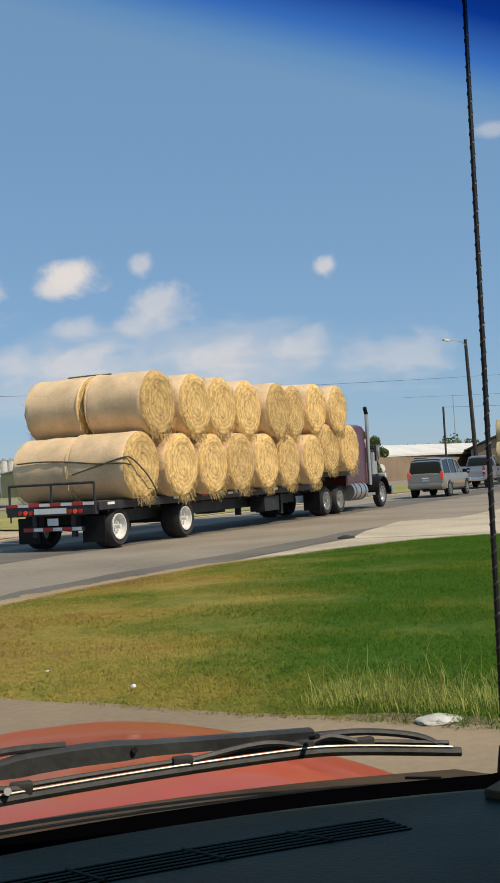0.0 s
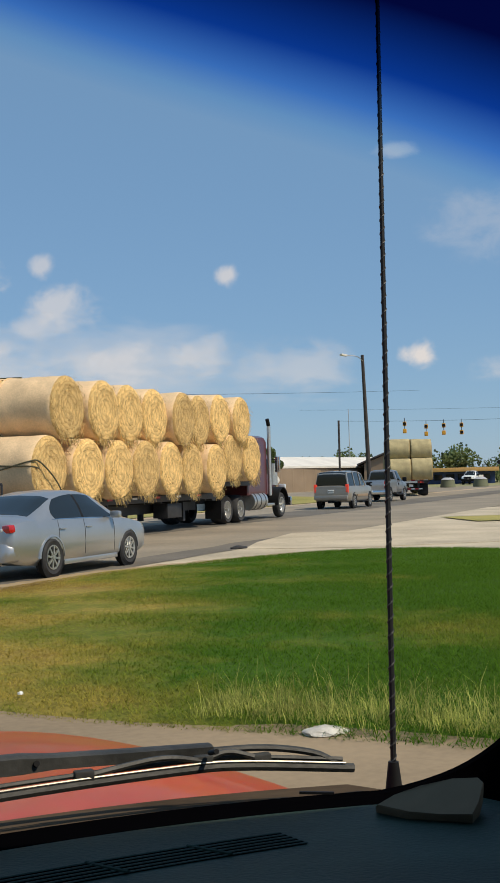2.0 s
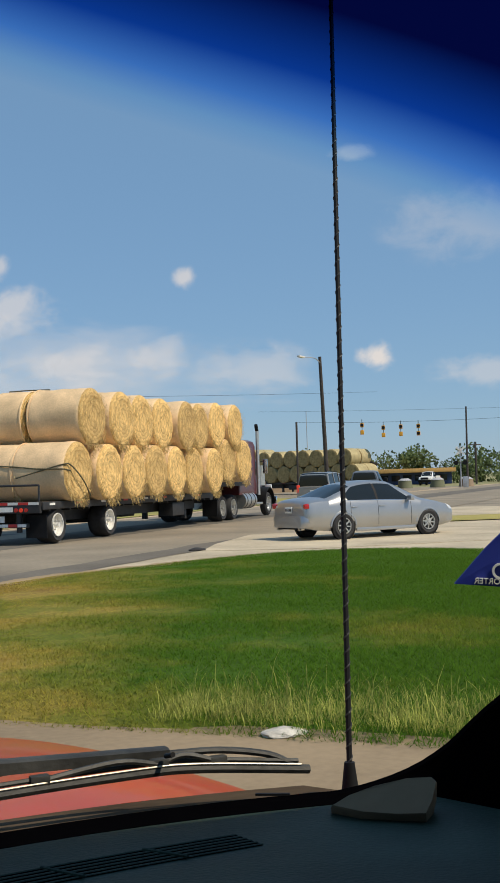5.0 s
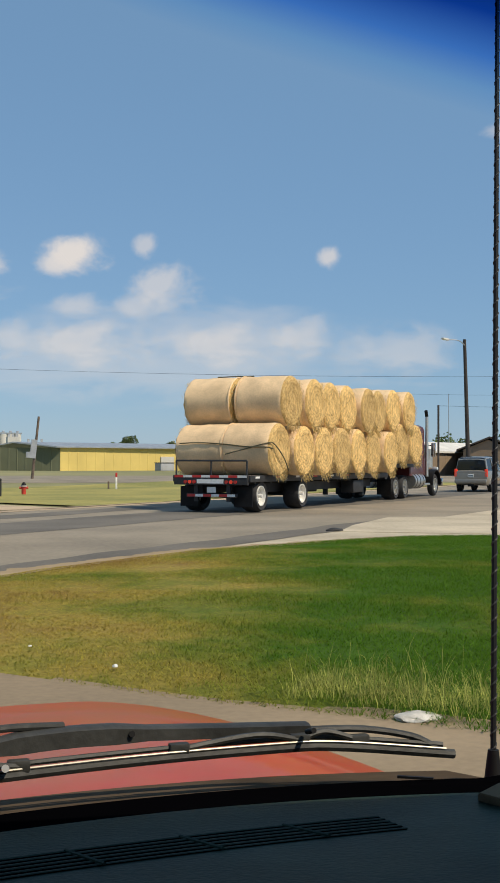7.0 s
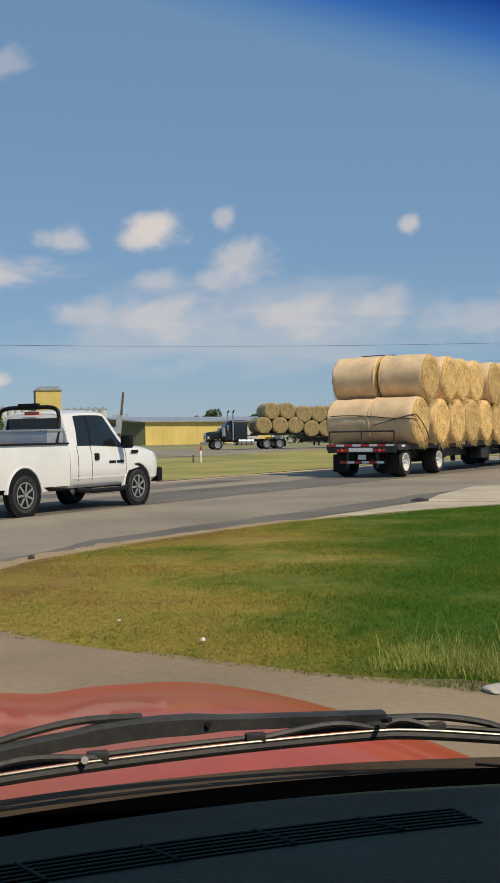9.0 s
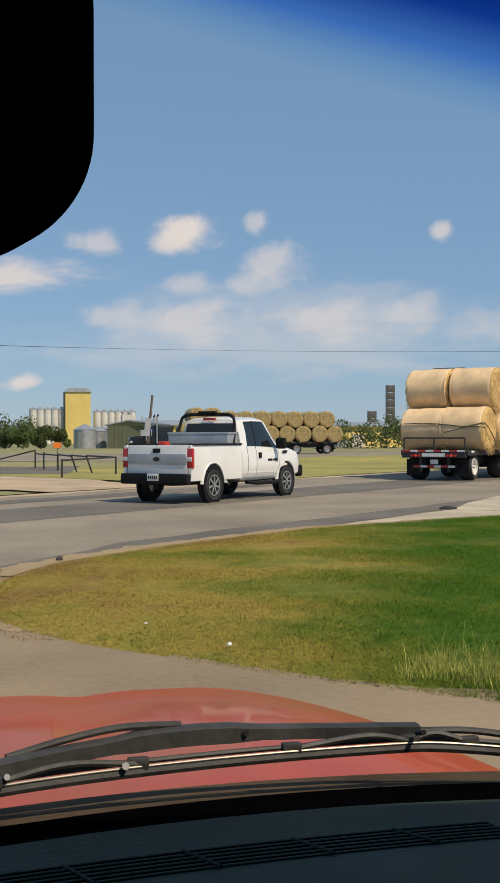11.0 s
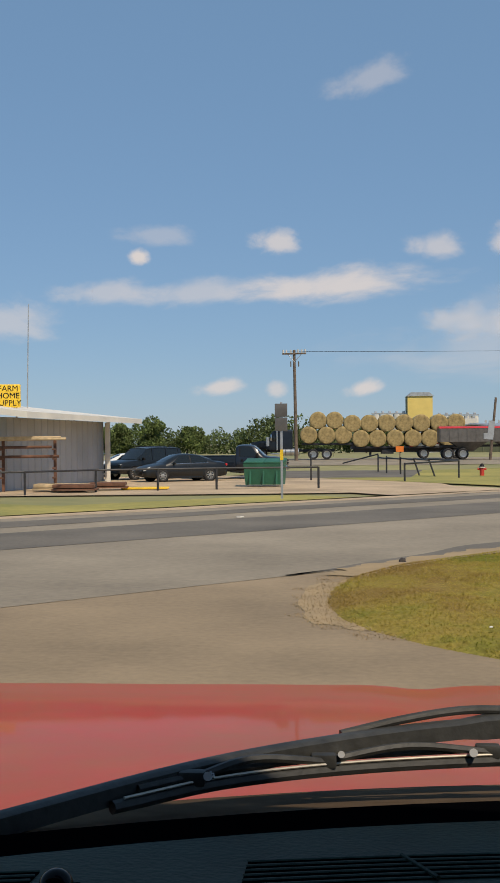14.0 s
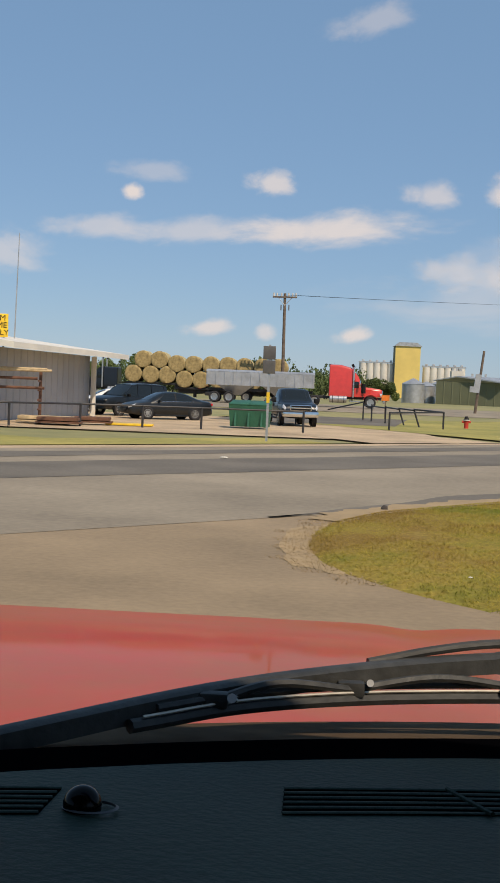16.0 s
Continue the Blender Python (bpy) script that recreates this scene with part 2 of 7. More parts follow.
def grass_mat(name, dry, lush):
    """Grass that is dry and brown in patches and towards the road, lush towards the side street."""
    m = bpy.data.materials.new(name)
    m.use_nodes = True
    n, l = m.node_tree.nodes, m.node_tree.links
    b = n["Principled BSDF"]
    co, sep = n.new("ShaderNodeTexCoord"), n.new("ShaderNodeSeparateXYZ")
    l.new(co.outputs["Object"], sep.inputs["Vector"])
    noise1, noise2 = n.new("ShaderNodeTexNoise"), n.new("ShaderNodeTexNoise")
    noise1.inputs["Scale"].default_value, noise1.inputs["Detail"].default_value = 0.36, 5
    noise2.inputs["Scale"].default_value, noise2.inputs["Detail"].default_value = 3.5, 4
    for tex in (noise1, noise2):
        l.new(co.outputs["Object"], tex.inputs["Vector"])

    def math_node(op, a, v):
        k = n.new("ShaderNodeMath")
        k.operation = op
        for i, w in enumerate((a, v)):
            if isinstance(w, (int, float)):
                k.inputs[i].default_value = w
            else:
                l.new(w, k.inputs[i])
        return k.outputs[0]

    # lushness grows away from the driveway mouth and the road edge
    across = math_node("SUBTRACT", math_node("MULTIPLY", sep.outputs["X"], 0.11), math_node("MULTIPLY", sep.outputs["Y"], 0.042))
    value = math_node("ADD", math_node("ADD", across, 0.56), math_node("MULTIPLY", math_node("SUBTRACT", noise1.outputs["Fac"], 0.5), 1.7))
    value = math_node("ADD", value, math_node("MULTIPLY", math_node("SUBTRACT", noise2.outputs["Fac"], 0.5), 0.5))
    ramp = n.new("ShaderNodeValToRGB")
    e = ramp.color_ramp.elements
    e[0].position, e[0].color = 0.0, (dry[0] * 0.85, dry[1] * 0.74, dry[2] * 0.95, 1)
    e[1].position, e[1].color = 0.75, (*lush, 1)
    straw = e.new(0.2)
    straw.color = (*dry, 1)
    mid = e.new(0.4)
    mid.color = (*[(p * 0.5 + q * 0.5) * 1.05 for p, q in zip(dry, lush)], 1)
    l.new(value, ramp.inputs["Fac"])
    geo, rng, hsv = n.new("ShaderNodeNewGeometry"), n.new("ShaderNodeMapRange"), n.new("ShaderNodeHueSaturation")
    l.new(geo.outputs["Random Per Island"], rng.inputs["Value"])
    rng.inputs["To Min"].default_value, rng.inputs["To Max"].default_value = 0.78, 1.24
    l.new(rng.outputs["Result"], hsv.inputs["Value"])
    l.new(ramp.outputs["Color"], hsv.inputs["Color"])
    l.new(hsv.outputs["Color"], b.inputs["Base Color"])
    b.inputs["Roughness"].default_value = 0.9
    b.inputs["Specular IOR Level"].default_value = 0.12
    # fine mottling of the sward
    fine_, fr, dark_ = n.new("ShaderNodeTexNoise"), n.new("ShaderNodeMapRange"), n.new("ShaderNodeMix")
    fine_.inputs["Scale"].default_value, fine_.inputs["Detail"].default_value = 22.0, 6
    l.new(co.outputs["Object"], fine_.inputs["Vector"])
    l.new(fine_.outputs["Fac"], fr.inputs["Value"])
    fr.inputs["From Min"].default_value, fr.inputs["From Max"].default_value = 0.3, 0.7
    fr.inputs["To Min"].default_value, fr.inputs["To Max"].default_value = 0.72, 1.22
    dark_.data_type, dark_.blend_type = "RGBA", "MULTIPLY"
    dark_.inputs["Factor"].default_value = 1.0
    l.new(hsv.outputs["Color"], dark_.inputs["A"])
    l.new(fr.outputs["Result"], dark_.inputs["B"])
    l.new(dark_.outputs["Result"], b.inputs["Base Color"])
    return m


def translucent(m, share):
    """Lets part of the light through thin leaves."""
    n, l = m.node_tree.nodes, m.node_tree.links
    b = n["Principled BSDF"]
    tr, mx = n.new("ShaderNodeBsdfTranslucent"), n.new("ShaderNodeMixShader")
    mx.inputs["Fac"].default_value = share
    l.new(b.inputs["Base Color"].links[0].from_socket, tr.inputs["Color"])
    l.new(b.outputs["BSDF"], mx.inputs[1])
    l.new(tr.outputs["BSDF"], mx.inputs[2])
    l.new(mx.outputs["Shader"], n["Material Output"].inputs["Surface"])


M["turf"] = grass_mat("turf", (0.32, 0.245, 0.055), (0.060, 0.125, 0.011))
M["blades"] = grass_mat("blades", (0.41, 0.325, 0.068), (0.090, 0.190, 0.016))
translucent(M["blades"], 0.5)
for key in ("leaves", "leaves_dark"):
    translucent(M[key], 0.3)


# ---- builders ----
def box(bm, sx, sy, sz, x=0, y=0, z=0, rot=(0, 0, 0), bevel=0.0):
    """A block centred at x, y, z, its edges rounded by bevel."""
    r = bmesh.ops.create_cube(bm, size=1, matrix=pose(x, y, z, *rot) @ Matrix.Diagonal((sx, sy, sz, 1)))
    if bevel:
        edges = list({e for v in r["verts"] for e in v.link_edges})
        bmesh.ops.bevel(bm, geom=edges, offset=bevel, segments=2, affect="EDGES", profile=0.6)
    return bm


def cyl(bm, r, depth, m, seg=20, r2=None):
    bmesh.ops.create_cone(bm, cap_ends=True, segments=seg, radius1=r, radius2=r if r2 is None else r2, depth=depth, matrix=m)
    return bm


def rod(bm, a, b, r, seg=8, r2=None):
    """A round bar from a to b."""
    a, b = Vector(a), Vector(b)
    turn = (b - a).to_track_quat("Z", "Y").to_matrix().to_4x4()
    return cyl(bm, r, (b - a).length, Matrix.Translation((a + b) / 2) @ turn, seg, r2)


def loft(bm, rings, closed=True, caps=True):
    """A skin over rings of equally many points."""
    vs = [[bm.verts.new(p) for p in ring] for ring in rings]
    k = len(rings[0])
    for a, b in zip(vs, vs[1:]):
        for i in range(k if closed else k - 1):
            bm.faces.new((a[i], a[(i + 1) % k], b[(i + 1) % k], b[i]))
    if caps and closed:
        bm.faces.new(list(reversed(vs[0])))
        bm.faces.new(vs[-1])
    return bm


def lathe(bm, profile, seg=28):
    """A profile of (radius, y) spun round the y axis, closed in itself."""
    rings = [[(r * math.cos(a), y, r * math.sin(a)) for r, y in profile] for a in [2 * math.pi * i / seg for i in range(seg)]]
    vs = [[bm.verts.new(p) for p in ring] for ring in rings]
    k = len(profile)
    for i in range(seg):
        a, b = vs[i], vs[(i + 1) % seg]
        for j in range(k):
            bm.faces.new((a[j], a[(j + 1) % k], b[(j + 1) % k], b[j]))
    return bm


def finish(bm, name, mats, smooth=35):
    bmesh.ops.remove_doubles(bm, verts=bm.verts, dist=1e-5)
    bmesh.ops.recalc_face_normals(bm, faces=bm.faces)
    me = bpy.data.meshes.new(name)
    bm.to_mesh(me)
    bm.free()
    for m in mats if isinstance(mats, (list, tuple)) else [mats]:
        me.materials.append(m)
    if smooth:
        me.shade_smooth()
        me.set_sharp_from_angle(angle=radians(smooth))
    return me


def part(name, bm, mat, parent, label="", at=None, smooth=35):
    ob = new(name, finish(bm, name, mat, smooth))
    ob.parent = parent
    if at is not None:
        ob.matrix_basis = at
    if label:
        ob["label"] = label
    return ob


def again(ob, m):
    """Another part on the same mesh, with its own parts."""
    o = copy_thing(ob, m)
    o.parent = ob.parent
    return o


def thing(name, label, category, group="", at=None, kind=""):
    ob = new(name)
    ob.empty_display_size = 0.2
    tagged(ob, label, category, group, kind)
    if at is not None:
        ob.matrix_basis = at
    return ob


def solo(name, bm, mat, label, category, group="", at=None, kind="", smooth=35):
    ob = new(name, finish(bm, name, mat, smooth))
    tagged(ob, label, category, group, kind)
    if at is not None:
        ob.matrix_basis = at
    return ob


def spline(points, n):
    """n + 1 points on a smooth curve through the given ones."""
    p = [Vector(q) for q in points]
    p = [2 * p[0] - p[1]] + p + [2 * p[-1] - p[-2]]
    out = []
    for i in range(n + 1):
        u = i / n * (len(p) - 3)
        k = min(int(u), len(p) - 4)
        f = u - k
        a, b, c, d = p[k : k + 4]
        out.append(0.5 * ((2 * b) + (c - a) * f + (2 * a - 5 * b + 4 * c - d) * f * f + (3 * b - a - 3 * c + d) * f**3))
    return out


def tube(bm, points, r, seg=8, flat=1.0):
    """A bar along points; flat squashes it upright."""
    rings = []
    for i, p in enumerate(points):
        way = (Vector(points[min(i + 1, len(points) - 1)]) - Vector(points[max(i - 1, 0)])).normalized()
        side = way.cross(Vector((0, 0, 1))).normalized()
        up = side.cross(way)
        rings.append([Vector(p) + side * r * math.cos(a) + up * r * flat * math.sin(a) for a in [2 * math.pi * k / seg for k in range(seg)]])
    return loft(bm, rings)


def plate(points, z, under=0.05, step=None):
    """A flat sheet with thickness over a polygon."""
    bm = bmesh.new()
    top = [bm.verts.new((x, y, z)) for x, y in points]
    f = bm.faces.new(top)
    bmesh.ops.triangulate(bm, faces=[f])
    ext = bmesh.ops.extrude_face_region(bm, geom=list(bm.faces))
    for v in [g for g in ext["geom"] if isinstance(g, bmesh.types.BMVert)]:
        v.co.z -= under
    return bm


# ---- ground, roads, grass ----
def ease(u):
    u = min(max(u, 0.0), 1.0)
    return u * u * (3 - 2 * u)


def road_n(x, y):
    return (y - x) * 0.70711


def road_xy(s, n):
    """From metres along and across the main road."""
    return ((s - n) * 0.70711, (s + n) * 0.70711)


def zg(x, y):
    """The ground's height: level road, the yards beyond it a little lower."""
    return -0.40 * ease((road_n(x, y) - 23.0) / 5.0) * (1 - ease((y - 84.0) / 14.0))


def axis_steps(near, far, fine, limit):
    out = list(np.arange(near, far + 0.1, fine))
    step, a, b = fine, near, far
    while b < limit:
        step *= 1.5
        a, b = a - step, b + step
        out = [a] + out + [b]
    return out


def grid_mesh(name, xs, ys, fn, mat):
    nx = len(xs)
    verts = [(x, y, fn(x, y)) for y in ys for x in xs]
    faces = [(j * nx + i, j * nx + i + 1, (j + 1) * nx + i + 1, (j + 1) * nx + i) for j in range(len(ys) - 1) for i in range(nx - 1)]
    me = bpy.data.meshes.new(name)
    me.from_pydata(verts, [], faces)
    me.materials.append(mat)
    me.shade_smooth()
    return me


ground = new("ground", grid_mesh("ground", axis_steps(-60, 120, 3.0, 4000), axis_steps(-10, 130, 2.0, 4000), lambda x, y: zg(x, y) - 0.045, M["plain"]))
tagged(ground, "flat dry grassland reaching to the horizon", "ground", kind="structure")


def drape(name, label, mat, mapping, nu, nv, lift, category="pavement"):
    """A sheet over the ground, from a map of u, v in 0..1 to x, y."""
    verts, faces = [], []
    for j in range(nv + 1):
        for i in range(nu + 1):
            x, y = mapping(i / nu, j / nv)
            verts.append((x, y, zg(x, y) + lift))
    for j in range(nv):
        for i in range(nu):
            a = j * (nu + 1) + i
            faces.append((a, a + 1, a + nu + 2, a + nu + 1))
    me = bpy.data.meshes.new(name)
    me.from_pydata(verts, [], faces)
    me.materials.append(mat)
    ob = new(name, me)
    return tagged(ob, label, category, kind="structure")


def strip(s0, s1, n0, n1):
    return lambda u, v: road_xy(s0 + (s1 - s0) * u, n0 + (n1 - n0) * v)


def wavy(s0, s1, n0, n1, amp, freq):
    """A strip along the road whose edges wander."""
    def place(u, v):
        s = s0 + (s1 - s0) * u
        return road_xy(s, n0 + (n1 - n0) * v + amp * noise.noise((s * freq, v * 7.0, n0)))
    return place


drape("road", "worn grey asphalt main road", M["asphalt"], strip(-90, 160, 10.3, 22.7), 50, 6, 0.0, "road")
drape("road_lane", "darker patched asphalt lane", M["asphalt_dark"], wavy(-90, 160, 15.9, 18.9, 0.25, 0.2), 120, 3, 0.005, "road")
drape("road_lane_2", "dark worn wheel track near the far edge", M["asphalt_dark"], wavy(-90, 34, 20.3, 21.6, 0.3, 0.15), 90, 2, 0.005, "road")
drape("road_shoulder", "dark broken asphalt shoulder beside the grass", M["asphalt_dark"], lambda u, v: (lambda s: road_xy(s, 10.3 + 1.05 * v * ease((s - 9.6) / 5.0) + 0.18 * noise.noise((s * 0.5, v * 7.0, 1.0))))(9.6 + 20.4 * u), 70, 2, 0.006, "road")
drape("road_shoulder_2", "pale dusty gravel shoulder beyond the road", M["caliche"], wavy(-90, 160, 22.6, 23.8, 0.25, 0.3), 120, 2, 0.004, "road")
# driveway where the car stands
DRIVE = [(1.2, 16.0), (2.5, 11.0), (5, 8.2), (9.0, 3.5), (15, -4), (20, -14), (-40, -40), (-60, -20), (-36, -22.5), (-14.8, 0.2)]
solo("driveway", plate(DRIVE, -0.004, 0.03), M["driveway"], "dusty grey-brown driveway of worn asphalt", "driveway", kind="structure", smooth=0)
# side street and bright concrete apron
SIDE = [(9.0, 23.75), (6.0, 20.7), (9.6, 19.2), (12.6, 18.4), (15.5, 13), (24, 2), (60, -30), (90, -10), (52, 24), (38, 38), (33, 46.5), (31, 45.6)]
solo("side_street", plate(SIDE, -0.003, 0.03), M["concrete"], "pale concrete side street and apron", "street", kind="structure", smooth=0)
APRON = [(10.2, 24.6), (12.5, 23.2), (16.5, 22.8), (20, 21.5), (22.5, 25), (20.5, 28.5), (17.0, 30.2), (14.2, 30.6), (11.5, 26.9)]
solo("apron", plate(APRON, 0.008, 0.03), M["concrete"], "bright bare dusty concrete patch at the corner", "pavement", kind="structure", smooth=0)
drape("intersection", "wide grey paved crossing", M["asphalt"], lambda u, v: (28 + u * 75, 45 + v * 42 - u * 8), 12, 12, -0.014, "road")
drape("highway", "pale grey highway crossing the plain", M["asphalt"], lambda u, v: (-400 + 800 * u, 92 + 30 * v), 80, 20, -0.02, "road")
drape("yard", "tan gravel yard before the shed", M["caliche"], lambda u, v: (-40 + 46 * u - 2 * v, 46 + 26 * v + 0.2 * (u - 0.8) * 20), 30, 30, 0.012, "yard")
drape("yard_mouth", "tan gravel drive mouth", M["caliche"], lambda u, v: (road_xy(31 + 0.0 * v + 7.5 * u, 23.2 + 16 * v)[0] + 3.0 * v * 1.2, road_xy(31 + 7.5 * u, 23.2 + 16 * v)[1] + 2 * v), 12, 24, 0.02, "yard")
drape("yard_asphalt", "patch of dark asphalt in the yard", M["asphalt_dark"], lambda u, v: (-6.0 + 10.5 * u + 2 * v, 66 + 17 * v), 12, 16, 0.028, "yard")
drape("verge", "mown dry grass verge beyond the road", M["far_grass"], lambda u, v: road_xy(-70 + 100.5 * u, 23.7 + (12.5 if u < 0.9 else 9.0) * v), 90, 10, 0.022, "grass")
drape("verge_2", "mown yellow-green grass field beyond the road", M["far_grass"], lambda u, v: road_xy(40.6 + 56 * u + 8 * v * (1 - u), 23.7 + (22 + 12 * (1 - u)) * v), 60, 40, 0.024, "grass")
drape("island_grass", "small island of dry grass", M["far_grass"], lambda u, v: (21.8 + 7 * u + 1.2 * v, 32.6 + 4.2 * v - 1.5 * u), 8, 5, 0.03, "grass")

# the grass corner in front of the car
TURF = [(-0.12, 11.6), (0.05, 10.5), (0.3, 10.0), (0.8, 9.15), (1.35, 8.5), (1.85, 7.9), (2.3, 7.4), (2.85, 6.9), (3.75, 5.95), (6.5, 3.1), (14, -4.8), (20, -13), (26, 2), (17.4, 13.9), (14.6, 19.5), (13.8, 21.2), (12.5, 22.2), (10.5, 22.3), (8.2, 21.35), (5.6, 20.1), (4.3, 18.95), (2.3, 17.1), (0.75, 15.2), (0.2, 14.0), (-0.05, 12.8)]


def inside(x, y, poly):
    hit = False
    for (x0, y0), (x1, y1) in zip(poly, poly[1:] + poly[:1]):
        if (y0 > y) != (y1 > y) and x < (x1 - x0) * (y - y0) / (y1 - y0) + x0:
            hit = not hit
    return hit


def edge_gap(x, y, poly):
    best = 9.0
    for (x0, y0), (x1, y1) in zip(poly, poly[1:] + poly[:1]):
        u = max(0, min(1, ((x - x0) * (x1 - x0) + (y - y0) * (y1 - y0)) / ((x1 - x0) ** 2 + (y1 - y0) ** 2)))
        best = min(best, math.hypot(x - x0 - u * (x1 - x0), y - y0 - u * (y1 - y0)))
    return best


def turf_z(x, y):
    g = edge_gap(x, y, TURF)
    return -0.014 + 0.05 * ease(g / 0.25) + 0.03 * ease(g / 1.5) + 0.03 * noise.noise((x * 0.7, y * 0.7, 3.0)) * ease(g / 1.0)


bm = bmesh.new()
f = bm.faces.new([bm.verts.new((x, y, 0)) for x, y in TURF])
bmesh.ops.triangulate(bm, faces=[f])
bmesh.ops.subdivide_edges(bm, edges=bm.edges, cuts=5, use_grid_fill=True)
for v in bm.verts:
    v.co.z = turf_z(v.co.x, v.co.y)
turf = solo("grass_corner", bm, M["turf"], "grass corner, dry and brown near the road, lush green beyond", "grass", kind="structure", smooth=60)


def blade_field(name, label, count, where, size, mat, seed, bend=(0.3, 1.3)):
    """Many thin curved blades in one mesh."""
    rng = random.Random(seed)
    verts, faces = [], []
    made = 0
    while made < count:
        spot = where(rng)
        if spot is None:
            continue
        x, y, z = spot
        h, w = size(rng, x, y)
        la, lean = rng.uniform(0, 6.283), rng.uniform(*bend) * h
        ca, sa = -math.sin(la), math.cos(la)
        k = len(verts)
        mx, my = x + 0.35 * lean * math.cos(la), y + 0.35 * lean * math.sin(la)
        verts += [(x - w * ca, y - w * sa, z - 0.004), (x + w * ca, y + w * sa, z - 0.004), (mx + 0.8 * w * ca, my + 0.8 * w * sa, z + 0.6 * h), (mx - 0.8 * w * ca, my - 0.8 * w * sa, z + 0.6 * h), (x + lean * math.cos(la), y + lean * math.sin(la), z + h)]
        faces += [(k, k + 1, k + 2, k + 3), (k + 3, k + 2, k + 4)]
        made += 1
    me = bpy.data.meshes.new(name)
    me.from_pydata(verts, [], faces)
    me.materials.append(mat)
    return tagged(new(name, me), label, "grass", kind="stuff")


def corner_spot(rng):
    x, y = rng.uniform(-0.2, 15), rng.uniform(3.5, 22.4)
    if rng.random() > 1.4 - y * 0.03 or not inside(x, y, TURF):
        return None
    return x, y, turf_z(x, y)


def lushness(x, y):
    return ease((x * 0.085 - y * 0.042 + 0.45 + 0.35 * noise.noise((x * 0.5, y * 0.5, 11.0))) / 0.8)


def corner_size(rng, x, y):
    return rng.uniform(0.007, 0.018) * (1 + 1.7 * lushness(x, y)), rng.uniform(0.002, 0.0046)


blade_field("grass_blades", "short grass blades, yellow to green", 330000, corner_spot, corner_size, M["blades"], 5, (1.6, 4.2))


def tall_spot(rng):
    u = rng.random()
    q = rng.uniform(0.10, 0.35) + abs(rng.gauss(0, 0.45))
    c = (2.5 + 2.9 * u + 0.72 * q, 7.27 - 3.02 * u + 0.69 * q)
    if not inside(*c, TURF) or rng.random() < 0.25 + 0.75 * abs(noise.noise((c[0] * 2.3, c[1] * 2.3, 1))):
        return None
    return *c, turf_z(*c)


M["tall_grass"] = material("tall_grass", (0.46, 0.46, 0.11), 0.8, vary=0.25, scale=2, island=True)
translucent(M["tall_grass"], 0.4)
blade_field("tall_grass", "tall yellow-green seeding grass by the driveway", 1500, tall_spot, lambda r, x, y: (0.05 + 0.24 * r.random() ** 2.2, r.uniform(0.0011, 0.0024)), M["tall_grass"], 8, (0.2, 1.0))
blade_field("verge_grass", "low pale grass along the driveway's edge", 7000, tall_spot, lambda r, x, y: (r.uniform(0.03, 0.085), r.uniform(0.0012, 0.0026)), M["tall_grass"], 18, (0.4, 1.4))


def lush_spot(rng):
    x, y = rng.uniform(2.0, 14), rng.uniform(3.5, 18)
    if not inside(x, y, TURF) or rng.random() > lushness(x, y) * 0.9:
        return None
    return x, y, turf_z(x, y)


blade_field("lush_grass", "longer lush green grass", 50000, lush_spot, lambda r, x, y: (r.uniform(0.02, 0.075), r.uniform(0.0018, 0.0038)), M["blades"], 9, (0.8, 2.2))
blade_field("dead_grass", "dead straw-coloured grass at the driveway mouth", 2600, lambda r: (lambda x, y: (x, y, 0.004) if edge_gap(x, y, TURF) < 0.25 + 0.25 * noise.noise((x * 3, y * 3, 2)) else None)(r.uniform(-0.5, 1.0), r.uniform(9.5, 14.5)), lambda r, x, y: (r.uniform(0.004, 0.012), r.uniform(0.002, 0.005)), M["dirt"], 10, (2.0, 5.0))
drape("dirt_tip", "pale dirt at the corner of the driveway", M["dirt"], lambda u, v: (lambda a, q: (0.45 - q * math.cos(a) * 1.0, 11.9 + q * math.sin(a) * 2.6))(-1.35 + 2.6 * v, 0.35 + u * (0.42 + 0.10 * noise.noise((v * 6, 0, 4)) + 0.03 * noise.noise((v * 21, 0, 4)))), 10, 48, 0.001, "ground")


FRINGE = spline([(x, y, 0) for x, y in ((0.2, 14.0), (0.75, 15.2), (2.3, 17.1), (4.3, 18.95), (5.6, 20.1), (8.2, 21.35), (10.5, 22.3), (12.5, 22.2))], 160)


def fringe(u, v):
    """A strip that follows the road side of the grass corner."""
    k = min(int(u * 160), 159)
    a, b = FRINGE[k], FRINGE[k + 1]
    p = a.lerp(b, u * 160 - k)
    way = (b - a).normalized()
    reach = 0.30 + 0.22 * noise.noise((u * 40, 0, 2.0)) + 0.08 * noise.noise((u * 170, 0, 5.0))
    off = -0.22 + (0.22 + reach) * v
    return p.x - way.y * off, p.y + way.x * off


drape("dirt_fringe", "dusty dirt fringe between the grass and the road", M["dirt"], fringe, 320, 3, 0.010, "ground")


def lump(name, mat, label, category, sx, sy, sz, x, y, z, seed, group=""):
    """A small rough lump lying on the ground."""
    bm = bmesh.new()
    bmesh.ops.create_icosphere(bm, subdivisions=3, radius=1)
    for v in bm.verts:
        k = 1 + 0.28 * noise.noise(v.co * 1.7 + Vector((seed, 0, 0)))
        v.co = Vector((v.co.x * sx * k, v.co.y * sy * k, max(v.co.z, -0.3) * sz * k))
    return solo(name, bm, mat, label, category, group, pose(x, y, z + sz * 0.28))


